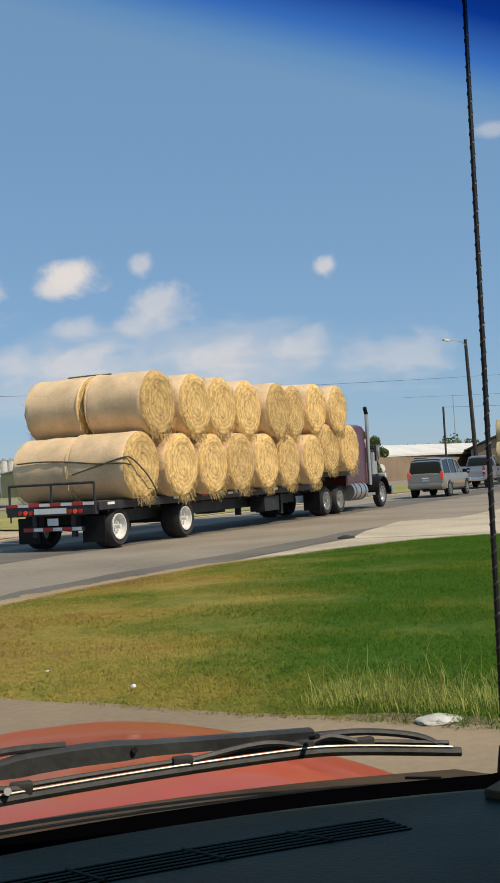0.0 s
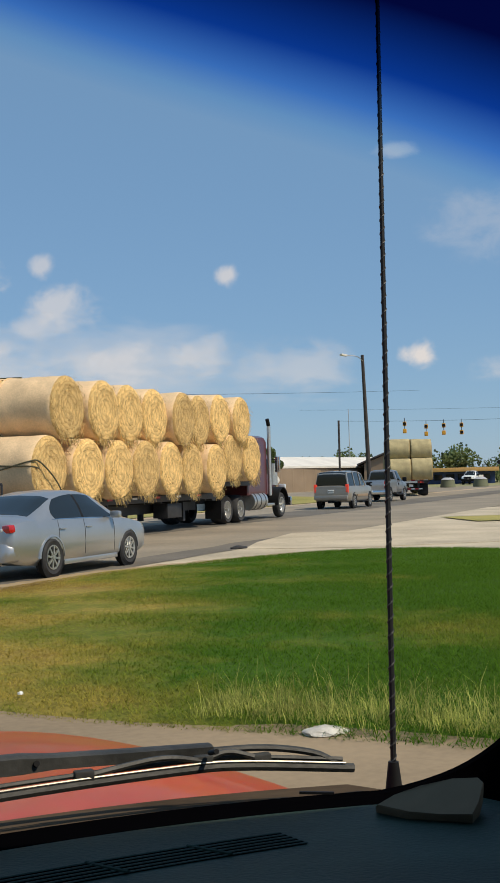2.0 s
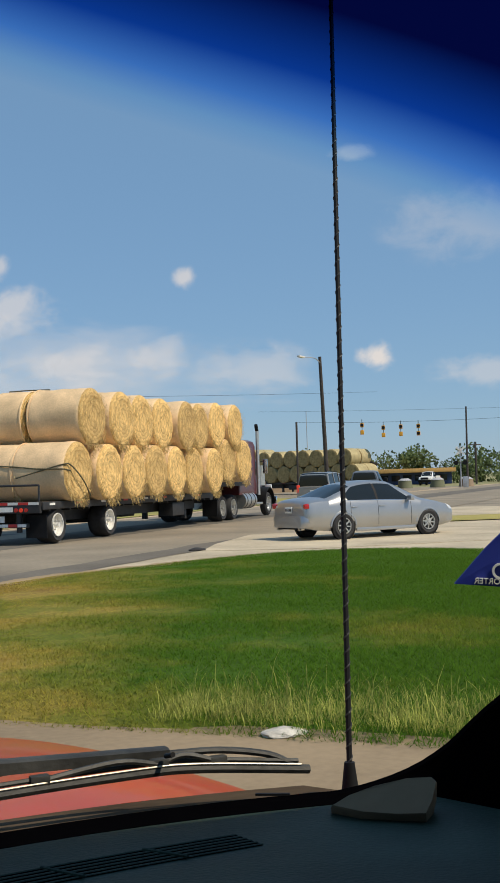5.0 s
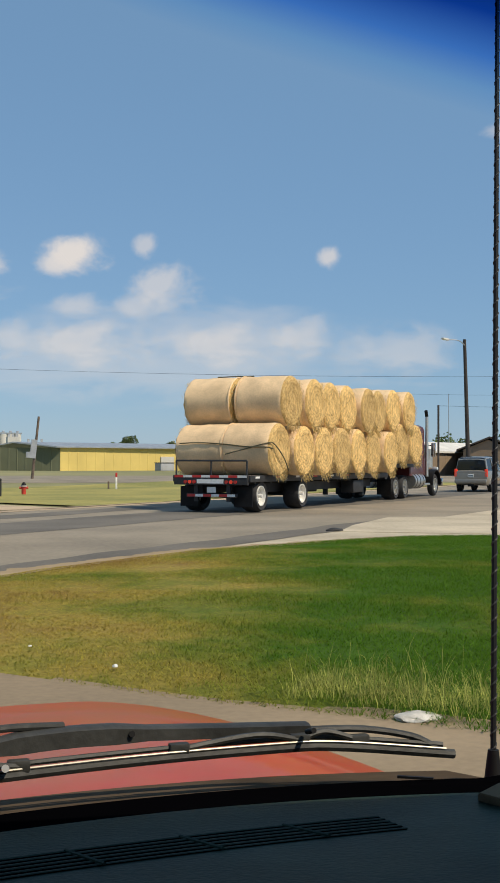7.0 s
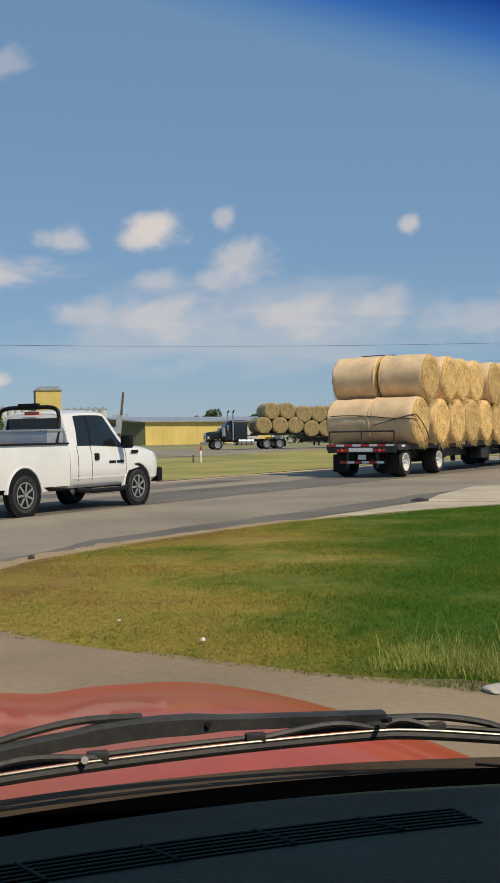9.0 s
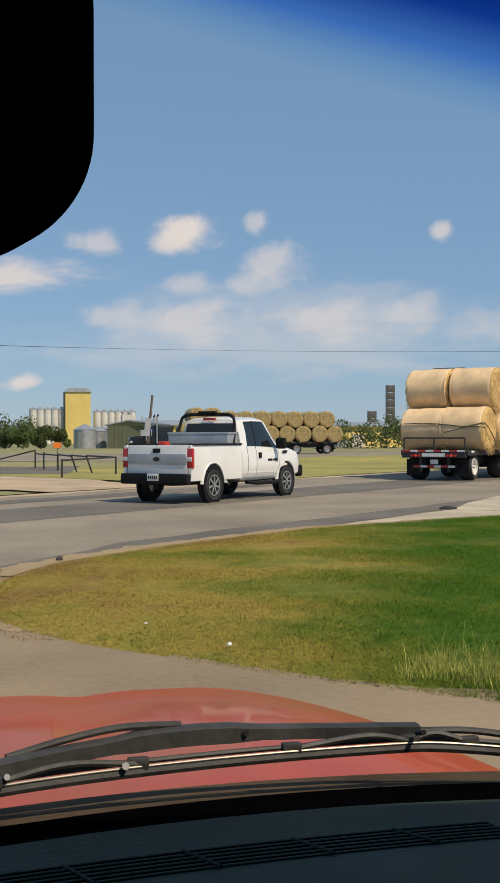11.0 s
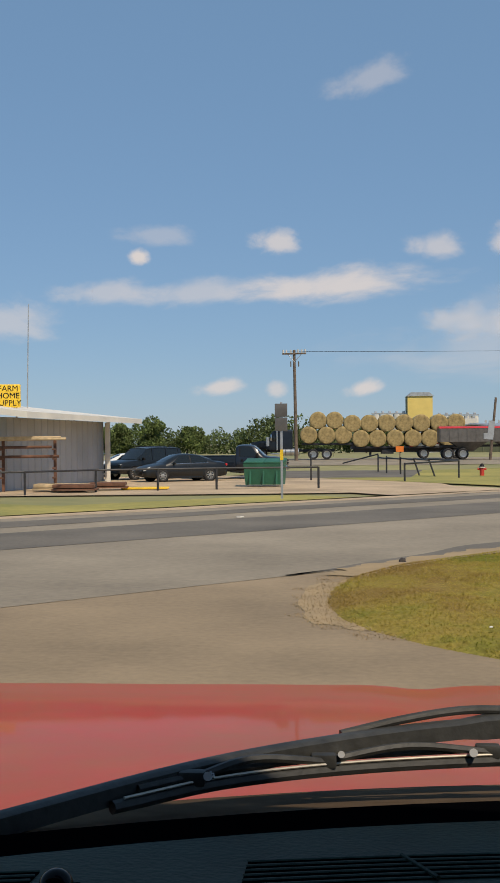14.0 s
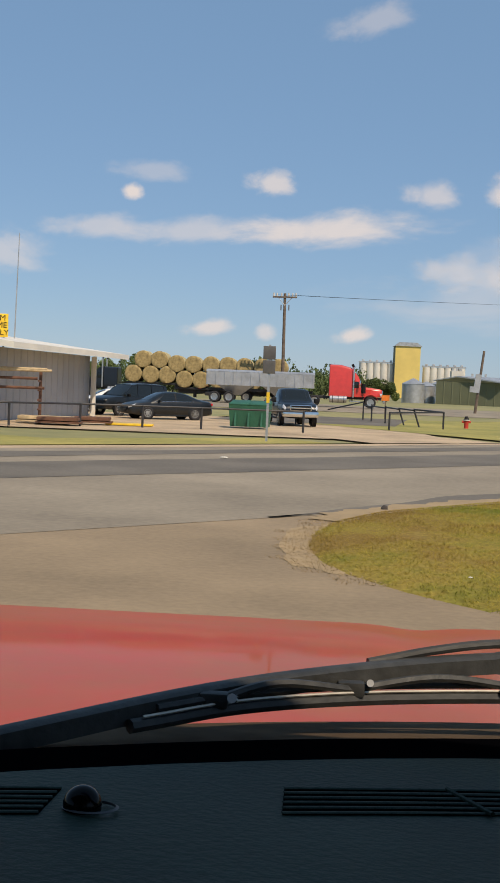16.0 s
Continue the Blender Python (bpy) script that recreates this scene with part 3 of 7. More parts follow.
lump("broken_concrete", M["stone"], "flat pale slab of broken concrete by the grass", "rubble", 0.15, 0.10, 0.035, 3.27, 6.63, 0.0, 1)
lump("paper_scrap", M["paper"], "crumpled white paper scrap on the grass", "litter", 0.02, 0.017, 0.012, 1.32, 9.83, 0.05, 2, "litter")
lump("paper_scrap", M["paper"], "crumpled white paper scrap on the grass", "litter", 0.024, 0.02, 0.016, 1.8, 8.7, 0.05, 3, "litter")
lump("tyre_scrap", M["rubber"], "dark scrap of tyre on the road edge", "litter", 0.20, 0.1, 0.05, 10.15, 24.78, 0.01, 4)
lump("dark_clod", M["dark_pole"], "small dark clod on the road edge", "litter", 0.05, 0.04, 0.05, 0.95, 15.6, 0.0, 6)
lump("bottle_scrap", M["stone"], "small pale scrap on the road", "litter", 0.08, 0.06, 0.025, -1.9, 25.0, 0.01, 7)


# ---- yards, buildings and poles beyond the road ----
def wall_box(name, parent, mat, x0, x1, y0, y1, z0, z1, label=""):
    return part(name, box(bmesh.new(), x1 - x0, y1 - y0, z1 - z0, (x0 + x1) / 2, (y0 + y1) / 2, (z0 + z1) / 2), mat, parent, label, smooth=0)


def ribbed(name, parent, mat, a, b, z0, z1, pitch=0.9, label="", thick=0.12):
    """An upright sheet-metal wall from a to b with raised ribs."""
    a, b = Vector((*a, 0)), Vector((*b, 0))
    way, length = (b - a).normalized(), (b - a).length
    side = Vector((way.y, -way.x, 0))
    bm = bmesh.new()
    k = max(2, int(length / pitch))
    low, high, rings = [], [], []
    for i in range(k):
        for du, off in ((0.0, 0.0), (0.84, 0.0), (0.88, 0.04), (0.96, 0.04)):
            p = a + way * (length * (i + du) / k) + side * off
            rings.append([(p.x, p.y, z0), (p.x, p.y, z1), (p.x - side.x * thick, p.y - side.y * thick, z1), (p.x - side.x * thick, p.y - side.y * thick, z0)])
    loft(bm, rings)
    return part(name, bm, mat, parent, label, smooth=0)


# farm supply shed
shed = thing("shed", "grey sheet-metal farm supply shed with a white roof", "building", kind="structure")
Z0 = -0.42
ribbed("wall", shed, M["wall_grey"], (-13.9, 50.0), (-12.3, 63.3), Z0, 2.82, 0.8)
ribbed("wall", shed, M["wall_grey"], (-34, 49.0), (-13.9, 50.0), Z0, 2.82, 0.8)
ribbed("wall", shed, M["wall_grey"], (-12.3, 63.3), (-34, 66.5), Z0, 2.82, 0.8)
bm = bmesh.new()
for lift in (0.0,):
    loft(bm, [[(-12.35, 47.5, 2.72), (-23, 47.0, 4.05), (-35, 48, 2.7), (-35, 48, 2.9), (-23, 47.0, 4.33), (-12.35, 47.5, 2.98)], [(-10.3, 64.2, 2.72), (-22, 66, 4.05), (-34, 67.5, 2.7), (-34, 67.5, 2.9), (-22, 66, 4.33), (-10.3, 64.2, 2.98)]])
part("roof", bm, M["roof_white"], shed, "white ribbed metal roof with a wide overhang", smooth=0)
for x, y in ((-12.05, 63.1), (-11.75, 62.0)):
    part("post", box(bmesh.new(), 0.17, 0.17, 3.2, x, y, Z0 + 1.6), M["roof_white"], shed, "white downpipe at the corner")
# sign on the shed
sign = thing("roof_sign", "yellow shop sign board on the shed roof", "sign", at=pose(-14.95, 52.4, 3.48, 0, 0, 8))
part("board", box(bmesh.new(), 2.0, 0.12, 1.05, 0, 0, 0.35, bevel=0.02), M["yellow"], sign)
for x in (-0.8, 0.8):
    part("leg", box(bmesh.new(), 0.07, 0.07, 0.9, x, 0.12, -0.4), M["frame_black"], sign)


def lettering(text, size, m, parent, mat, label=""):
    cu = bpy.data.curves.new("lettering", "FONT")
    cu.body, cu.size, cu.align_x, cu.align_y, cu.extrude = text, size, "CENTER", "CENTER", 0.004
    cu.materials.append(mat)
    ob = new("lettering", cu)
    ob.parent, ob.matrix_basis = parent, m
    if label:
        ob["label"] = label
    return ob


for i, word in enumerate(("FARM", "HOME", "SUPPLY")):
    lettering(word, 0.36, pose(0.45, -0.066, 0.68 - 0.33 * i, 90, 0, 0), sign, M["black"])
part("emblem", box(bmesh.new(), 0.5, 0.02, 0.7, -0.6, -0.066, 0.35, bevel=0.005), M["white_mark"], sign)
solo("radio_mast", rod(bmesh.new(), (-14.3, 55.0, 3.0), (-14.2, 55.0, 8.3), 0.035, 6, 0.02), M["galvanized"], "thin whip mast above the shed", "antenna")

# pipe rack and lumber before the shed
rack = thing("pipe_rack", "rusty steel storage rack with lengths of pipe", "rack", at=pose(-11.7, 49.6, Z0 + 0.03, 0, 0, 6))
for x in (-4.5, -2.2, 0.0):
    part("upright", box(bmesh.new(), 0.12, 0.12, 2.3, x, 0, 1.15), M["rust"], rack)
    for z in (0.6, 1.0, 1.4, 1.8):
        part("arm", box(bmesh.new(), 0.08, 0.9, 0.07, x, -0.2, z), M["rust"], rack)
for z, l0, l1 in ((1.48, -5.5, 0.2), (1.88, -5.5, -0.1), (2.22, -5.5, 0.5), (2.28, -5.6, 0.3)):
    part("pipe", rod(bmesh.new(), (l0, -0.3, z), (l1, -0.3, z + 0.02), 0.06), M["rust"] if z < 2.0 else M["lumber"], rack)
for x, y, l, mat, nm, lab in ((-11.4, 49.2, 2.2, "lumber", "lumber_stack", "stack of pale sawn timber on the yard"), (-9.6, 50.6, 1.6, "rust", "timber_stack", "stack of dark weathered timber"), (-8.1, 51.2, 2.0, "yellow", "pallet", "yellow wooden pallet on the ground"), (-10.6, 48.4, 1.8, "rust", "timber_stack", "stack of dark weathered timber")):
    o = thing(nm, lab, "timber", at=pose(x, y, zg(x, y) + 0.02, 0, 0, 6))
    for k in range(4):
        part("plank", box(bmesh.new(), l, 0.28, 0.07, 0.05 * (k % 2), -0.45 + 0.3 * k, 0.05 if mat == "yellow" else 0.12, bevel=0.008), M[mat], o)
        if mat != "yellow":
            part("plank", box(bmesh.new(), l * 0.95, 0.28, 0.14, 0, -0.45 + 0.3 * k, 0.26, bevel=0.01), M[mat], o)

# pipe fence along the yard
posts = [(-16.5, 44.2), (-12.05, 45.9), (-9.75, 48.6), (-7.3, 49.7), (-4.87, 50.5), (-0.49, 51.2)]
fence = thing("pipe_fence", "black welded pipe fence along the yard", "fence", "pipe fences")
for x, y in posts:
    part("post", rod(bmesh.new(), (x, y, zg(x, y) - 0.1), (x, y, zg(x, y) + 0.95), 0.05), M["frame_black"], fence)
for (x0, y0), (x1, y1) in zip(posts, posts[1:]):
    part("rail", rod(bmesh.new(), (x0, y0, zg(x0, y0) + 0.93), (x1, y1, zg(x1, y1) + 0.93), 0.04), M["frame_black"], fence)
rail = thing("pipe_railing", "black pipe railing beside the drive, ends sloping down", "fence", "pipe fences")
line = [(7.0, 64.6), (5.6, 67.2), (4.9, 69.4), (4.3, 72.2), (3.6, 75.2), (3.2, 78.5)]
for i, (x, y) in enumerate(line):
    lean = 0.35 if i in (1, 2) else 0.0
    part("post", rod(bmesh.new(), (x + lean, y, zg(x, y) - 0.05), (x, y, zg(x, y) + 0.95 + 0.04 * i), 0.05), M["frame_black"], rail)
for (x0, y0), (x1, y1) in zip(line, line[1:]):
    part("rail", rod(bmesh.new(), (x0, y0, zg(x0, y0) + 0.95), (x1, y1, zg(x1, y1) + 1.0), 0.045), M["frame_black"], rail)
part("rail", rod(bmesh.new(), (3.75, 59.5, zg(3.75, 59.5) + 0.9), (7.0, 64.6, zg(7, 64.6) + 0.95), 0.045), M["frame_black"], rail)
part("post", rod(bmesh.new(), (3.75, 59.5, zg(3.75, 59.5) - 0.05), (3.75, 59.5, zg(3.75, 59.5) + 0.95), 0.05), M["frame_black"], rail)
part("rail", rod(bmesh.new(), (3.2, 78.5, zg(3.2, 78.5) + 1.2), (0.9, 82.0, zg(0.9, 82.0) + 0.55), 0.045), M["frame_black"], rail)

# dumpster
dump = thing("dumpster", "green steel dumpster behind the fence", "dumpster", at=pose(-2.95, 53.9, zg(-2.95, 53.9) + 0.02, 0, 0, -4))
bm = bmesh.new()
loft(bm, [[(-0.85, -0.55, 0.08), (0.85, -0.55, 0.08), (0.85, 0.55, 0.08), (-0.85, 0.55, 0.08)], [(-0.92, -0.72, 1.05), (0.92, -0.72, 1.05), (0.92, 0.72, 1.22), (-0.92, 0.72, 1.22)]])
part("body", bm, M["green_steel"], dump)
for x in (-0.6, 0.0, 0.6):
    part("rib", box(bmesh.new(), 0.08, 0.06, 0.95, x, -0.66, 0.56, rot=(-10, 0, 0)), M["green_steel"], dump)
for x in (-0.46, 0.46):
    part("lid", box(bmesh.new(), 0.9, 1.46, 0.05, x, 0, 1.17, rot=(6.6, 0, 0), bevel=0.01), M["green_steel"], dump)

# route sign seen from behind, on its post
rs = thing("route_sign", "grey backs of two stacked road signs on a thin post", "sign", at=pose(-1.36, 33.6, 0.0, 0, 0, -8))
part("post", box(bmesh.new(), 0.06, 0.05, 2.75, 0, 0, 1.375), M["galvanized"], rs)
for z in (2.52, 2.12):
    part("panel", box(bmesh.new(), 0.36, 0.02, 0.38, 0, -0.04, z, bevel=0.004), M["sign_back"], rs)
part("reflector", box(bmesh.new(), 0.08, 0.07, 0.3, 0, 0, 1.25), M["yellow"], rs, "yellow reflective sleeve")

# utility pole and its cross-arm
up = thing("utility_pole", "weathered wooden utility pole with a cross-arm", "utility pole", at=pose(-3.05, 107.5, 0, 0, -0.7, 0))
part("pole", rod(bmesh.new(), (0, 0, -0.2), (0, 0, 10.1), 0.17, 12, 0.12), M["wood_pole"], up)
part("crossarm", box(bmesh.new(), 2.2, 0.12, 0.14, 0, -0.12, 9.75), M["wood_pole"], up)
for x in (-1.0, -0.7, -0.3, 0.35, 0.7, 1.0):
    part("insulator", cyl(bmesh.new(), 0.07, 0.3, pose(x, -0.12, 9.97), 8), M["wall_white"], up)
for x in (-0.25, 0.3):
    part("brace", rod(bmesh.new(), (x * 2.2, -0.12, 9.7), (0, -0.1, 9.0), 0.03), M["galvanized"], up)
    part("fuse", box(bmesh.new(), 0.1, 0.1, 0.5, x * 1.3, -0.15, 8.8), M["sign_back"], up)
wires = thing("power_lines", "thin sagging power lines", "cable", kind="structure")
for dx in (-1.0, 0.3, 1.0):
    pts = [Vector((-3.0 + dx + (62 - dx) * u, 107.4 - 10 * u, 9.95 - 1.6 * u * (1 - u) - 0.3 * u)) for u in [i / 16 for i in range(17)]]
    part("wire", tube(bmesh.new(), pts, 0.008, 5), M["black"], wires)
for h in (7.7,):
    pts = [Vector((46 + 40 * u, 97 - 22 * u, h - 1.2 * u * (1 - u))) for u in [i / 12 for i in range(13)]]
    part("wire", tube(bmesh.new(), pts, 0.008, 5), M["black"], wires)


def leaning_pole(name, label, x, y, h, top_dx, r, mat):
    return solo(name, rod(bmesh.new(), (x, y, zg(x, y) - 0.2), (x + top_dx, y, h), r, 10, r * 0.75), mat, label, "pole")


guy = thing("old_pole", "leaning grey pole with a metal bracket", "pole", at=pose(13.7, 102.0, -0.05))
part("pole", rod(bmesh.new(), (0, 0, -0.1), (0.55, 0, 5.4), 0.13, 10, 0.1), M["wood_pole"], guy)
part("bracket", box(bmesh.new(), 0.5, 0.2, 1.6, 0.1, -0.1, 2.6, rot=(0, 6, 0)), M["galvanized"], guy)
part("box", box(bmesh.new(), 0.35, 0.3, 0.5, -0.35, -0.1, 2.1), M["galvanized"], guy)
for x, y, h, nm in ((-1.0, 62.8, 1.0, "post"),):
    leaning_pole("yard_post", "short dark post in the yard", x, y, h, 0, 0.05, M["frame_black"])

# fire hydrant
hy = thing("fire_hydrant", "red fire hydrant with a dark cap", "fire hydrant", at=pose(8.7, 68.2, zg(8.7, 68.2) + 0.02))
part("barrel", cyl(bmesh.new(), 0.13, 0.5, pose(0, 0, 0.25), 12), M["red_enamel"], hy)
part("bonnet", cyl(bmesh.new(), 0.17, 0.2, pose(0, 0, 0.6), 12, 0.06), M["black"], hy, "dark domed bonnet")
part("collar", cyl(bmesh.new(), 0.18, 0.06, pose(0, 0, 0.48), 12), M["wall_white"], hy)
part("outlet", cyl(bmesh.new(), 0.07, 0.5, pose(0, 0, 0.38, 0, 90, 0), 10), M["red_enamel"], hy)
# marker posts
for x, y, h, mat, lab in ((16.4, 79.4, 0.85, "white_mark", "white plastic marker post"), (15.9, 79.6, 0.55, "wood_pole", "short wooden stake")):
    mp = thing("marker_post", lab + " in the grass", "post", at=pose(x, y, zg(x, y)))
    part("post", box(bmesh.new(), 0.12, 0.06, h, 0, 0, h / 2, bevel=0.01), M[mat], mp)
    if mat == "white_mark":
        part("cap", box(bmesh.new(), 0.13, 0.07, 0.3, 0, 0, h + 0.14, bevel=0.01), M["red_mark"], mp, "red marker top")
for x, y, mat in ((4.9, 83.0, "orange"), (33.0, 75.0, "yellow")):
    dl = thing("delineator", "small " + ("orange" if mat == "orange" else "yellow") + " marker on a post", "marker", at=pose(x, y, zg(x, y)))
    part("post", box(bmesh.new(), 0.07, 0.07, 1.5 if mat == "orange" else 2.3, 0, 0, 0.75 if mat == "orange" else 1.15), M["wood_pole"], dl)
    part("panel", box(bmesh.new(), 0.55 if mat == "orange" else 0.14, 0.08, 0.4, 0, 0, 1.5), M[mat], dl)

# long low warehouse, green end and yellow front
wh = thing("warehouse", "long low metal warehouse, yellow front, dull green end", "building", kind="structure")
ribbed("wall", wh, M["wall_green_and_shade"], (18.6, 183.6), (28.3, 179), -0.2, 3.5, 1.2, "dull green end wall")
ribbed("wall", wh, M["wall_yellow"], (28.3, 179), (80, 200), -0.2, 3.5, 1.6, "bright yellow front wall")
bm = bmesh.new()
loft(bm, [[(27.6, 178.2, 3.5), (21.5, 182, 4.2), (18.1, 183.8, 3.5), (18.1, 183.8, 3.65), (21.5, 182, 4.4), (27.6, 178.2, 3.68)], [(81, 199.4, 3.5), (74, 206, 4.2), (64, 214, 3.5), (64, 214, 3.65), (74, 206, 4.4), (81, 199.4, 3.68)]])
part("roof", bm, M["galvanized"], wh, "grey metal roof", smooth=0)
for s in (0.36, 0.46, 0.55, 0.66):
    x, y = 28.3 + 51.7 * s, 179 + 21 * s
    part("door", box(bmesh.new(), 2.6, 0.2, 2.4, x, y - 0.15, 1.0, rot=(0, 0, 22)), M["wall_white"], wh, "pale roller door")
for x, y in ((44.5, 181.5), (51.0, 184.2), (56.5, 186.5)):
    b = thing("steel_bin", "dark steel bin before the warehouse", "bin", "steel bins", at=pose(x, y - 3, 0, 0, 0, 22))
    part("body", box(bmesh.new(), 2.6, 1.6, 1.2, 0, 0, 0.6, bevel=0.05), M["wall_grey"], b)
    part("rim", box(bmesh.new(), 2.7, 1.7, 0.12, 0, 0, 1.22, bevel=0.02), M["frame_black"], b)

# grain elevator: tower, concrete silos, steel bins
gt = thing("elevator_tower", "tall yellow grain elevator tower with a gabled top", "tower", kind="structure")
part("body", box(bmesh.new(), 6.9, 7, 15.0, 25.1, 332, 6.8), M["wall_yellow"], gt)
# sunless left face of the yellow tower, its shade put into the colour
part("side", box(bmesh.new(), 0.15, 7.0, 15.0, 21.57, 332, 6.8), M["wall_green_and_shade"], gt, "left side wall, darker colour for its shade")
bm = bmesh.new()
loft(bm, [[(21.3, 328.2, 14.3), (22.6, 328.2, 15.4), (27.6, 328.2, 15.4), (28.9, 328.2, 14.3)], [(21.3, 336, 14.3), (22.6, 336, 15.4), (27.6, 336, 15.4), (28.9, 336, 14.3)]])
part("roof", bm, M["galvanized"], gt, "grey gabled roof", smooth=0)
for x0, k, top in ((11.9, 5, 9.6), (29.6, 6, 9.0)):
    for i in range(k):
        so = thing("grain_silo", "pale concrete grain silo in a row", "silo", "concrete silos", at=pose(x0 + 1.0 + i * 1.95, 331, 0))
        part("drum", cyl(bmesh.new(), 1.05, top, pose(0, 0, top / 2 - 0.2), 18), M["wall_white"], so)
        part("hatch", box(bmesh.new(), 0.7, 0.7, 0.8, 0, 0, top + 0.3, bevel=0.05), M["galvanized"], so)
    dk = solo("silo_gallery", box(bmesh.new(), k * 1.95 + 0.4, 1.6, 0.3, x0 + k * 0.975, 331, top + 0.05), M["galvanized"], "steel gallery deck on the silos", "gallery", kind="structure")
for x, y, r, h in ((15.1, 184, 1.75, 3.1), (17.5, 187.5, 1.4, 2.9), (20.6, 196, 1.6, 3.3)):
    so = thing("steel_bin_round", "round galvanized grain bin with a cone roof", "silo", "steel bins round", at=pose(x, y, 0))
    part("drum", cyl(bmesh.new(), r, h, pose(0, 0, h / 2 - 0.2), 24), M["galvanized"], so)
    part("roof", cyl(bmesh.new(), r * 1.04, r * 0.5, pose(0, 0, h - 0.2 + r * 0.25), 24, 0.15), M["galvanized"], so)
    for z in (0.6, 1.3, 2.0, 2.7):
        part("hoop", cyl(bmesh.new(), r * 1.012, 0.06, pose(0, 0, z), 24), M["galvanized"], so)
for x, y, w, h in ((41, 300, 5, 6.2), (47, 302, 6, 5.4), (36, 305, 3, 7.6)):
    fa = thing("feed_plant", "distant white industrial plant block", "building", "plant blocks", at=pose(x, y, 0))
    part("body", box(bmesh.new(), w, 4, h, 0, 0, h / 2 - 0.1), M["wall_white"], fa)
    for i in range(3):
        part("vent", box(bmesh.new(), 0.5, 0.5, 0.9, -w / 3 + i * w / 3, 0, h + 0.3), M["galvanized"], fa)

# tall stacked sign boards
for x, y, w, rows, z0 in ((83.6, 236, 2.0, 6, 3.4), (80.2, 238, 2.0, 3, 2.6)):
    ts = thing("pylon_sign", "tall dark stacked sign boards on posts", "sign", "pylon signs", at=pose(x, y, 0, 0, 0, -18))
    for px_ in (-0.7, 0.7):
        part("post", box(bmesh.new(), 0.3, 0.3, z0 + rows * 1.55, px_, 0.2, (z0 + rows * 1.55) / 2), M["frame_black"], ts)
    for r in range(rows):
        part("panel", box(bmesh.new(), w, 0.2, 1.45, 0, 0, z0 + 0.75 + r * 1.55, bevel=0.03), M["sign_back"], ts)
ss = thing("small_shed", "low grey metal shed with dark doors", "building", kind="structure", at=pose(72, 214, 0, 0, 0, -18))
part("body", box(bmesh.new(), 14, 8, 4.2, 0, 0, 2.0), M["wall_grey"], ss)
part("roof", box(bmesh.new(), 14.6, 8.6, 0.25, 0, 0, 4.3), M["galvanized"], ss)
part("door", box(bmesh.new(), 4, 0.2, 3, -2, -4.05, 1.5), M["frame_black"], ss)
wt = thing("water_tank", "squat white plastic water tank", "tank", at=pose(75, 190, 0))
part("drum", cyl(bmesh.new(), 2.3, 2.2, pose(0, 0, 1.1), 24), M["wall_white"], wt)
part("dome", cyl(bmesh.new(), 2.3, 0.7, pose(0, 0, 2.55), 24, 0.6), M["wall_white"], wt)
tb = thing("tan_barn", "brown metal barn with a pale roof", "building", kind="structure", at=pose(95, 205, 0, 0, 0, -24))
part("body", box(bmesh.new(), 14, 10, 4.4, 0, 0, 2.1), M["wall_tan"], tb)
part("roof", box(bmesh.new(), 14.8, 10.8, 0.35, 0, 0, 4.5), M["roof_white"], tb)

# buildings round the crossing
br = thing("long_store", "long tan building with a low pale metal roof", "building", kind="structure")
ribbed("wall", br, M["wall_tan"], (45.0, 108.5), (70.0, 126.0), -0.1, 2.6, 2.4)
bm = bmesh.new()
loft(bm, [[(44.0, 108.0, 2.55), (44.0, 108.0, 2.75), (53, 119.0, 3.9), (53.0, 119.0, 3.7)], [(71.5, 126.5, 2.55), (71.5, 126.5, 2.75), (80.5, 137.5, 3.9), (80.5, 137.5, 3.7)]])
part("roof", bm, M["roof_white"], br, "pale weathered metal roof", smooth=0)
part("dish", cyl(bmesh.new(), 0.45, 0.12, pose(50.1, 111.6, 1.4, 80, 0, 20), 18, 0.38), M["wall_white"], br, "round white dish on the wall")
gb = thing("gable_house", "tan gabled building by the crossing", "building", kind="structure", at=pose(-3.4, 2.1, 0))
bm = bmesh.new()
loft(bm, [[(66.0, 113.5, -0.1), (70.5, 110.5, -0.1), (70.5, 110.5, 2.9), (68.2, 112, 4.0), (66.0, 113.5, 2.9)], [(72, 124, -0.1), (77, 121, -0.1), (77, 121, 2.9), (74.5, 122.5, 4.0), (72, 124, 2.9)]])
part("body", bm, M["wall_tan"], gb, smooth=0)
bm = bmesh.new()
loft(bm, [[(65.2, 113.6, 2.75), (68.2, 111.6, 4.15), (71.2, 110.0, 2.75), (71.2, 110.0, 2.9), (68.2, 111.6, 4.35), (65.2, 113.6, 2.9)], [(71.4, 125, 2.75), (74.5, 123, 4.15), (77.8, 121.4, 2.75), (77.8, 121.4, 2.9), (74.5, 123, 4.35), (71.4, 125, 2.9)]])
part("roof", bm, M["dark_pole"], gb, "dark roof", smooth=0)
fs = thing("fuel_station", "low building with an orange fascia and dark blue front", "building", kind="structure", at=pose(101.6, 157.2, 0, 0, 0, -34))
part("front", box(bmesh.new(), 11.6, 6, 1.9, 0, 0, 0.95), M["wall_blue"], fs, "dark blue front")
part("fascia", box(bmesh.new(), 12.8, 8, 0.62, 0, -1.0, 2.15, bevel=0.05), M["orange_trim"], fs, "orange fascia")
for i in range(6):
    part("window", box(bmesh.new(), 1.3, 0.1, 0.9, -4.6 + i * 1.8, -3.06, 1.0), M["glass"], fs)
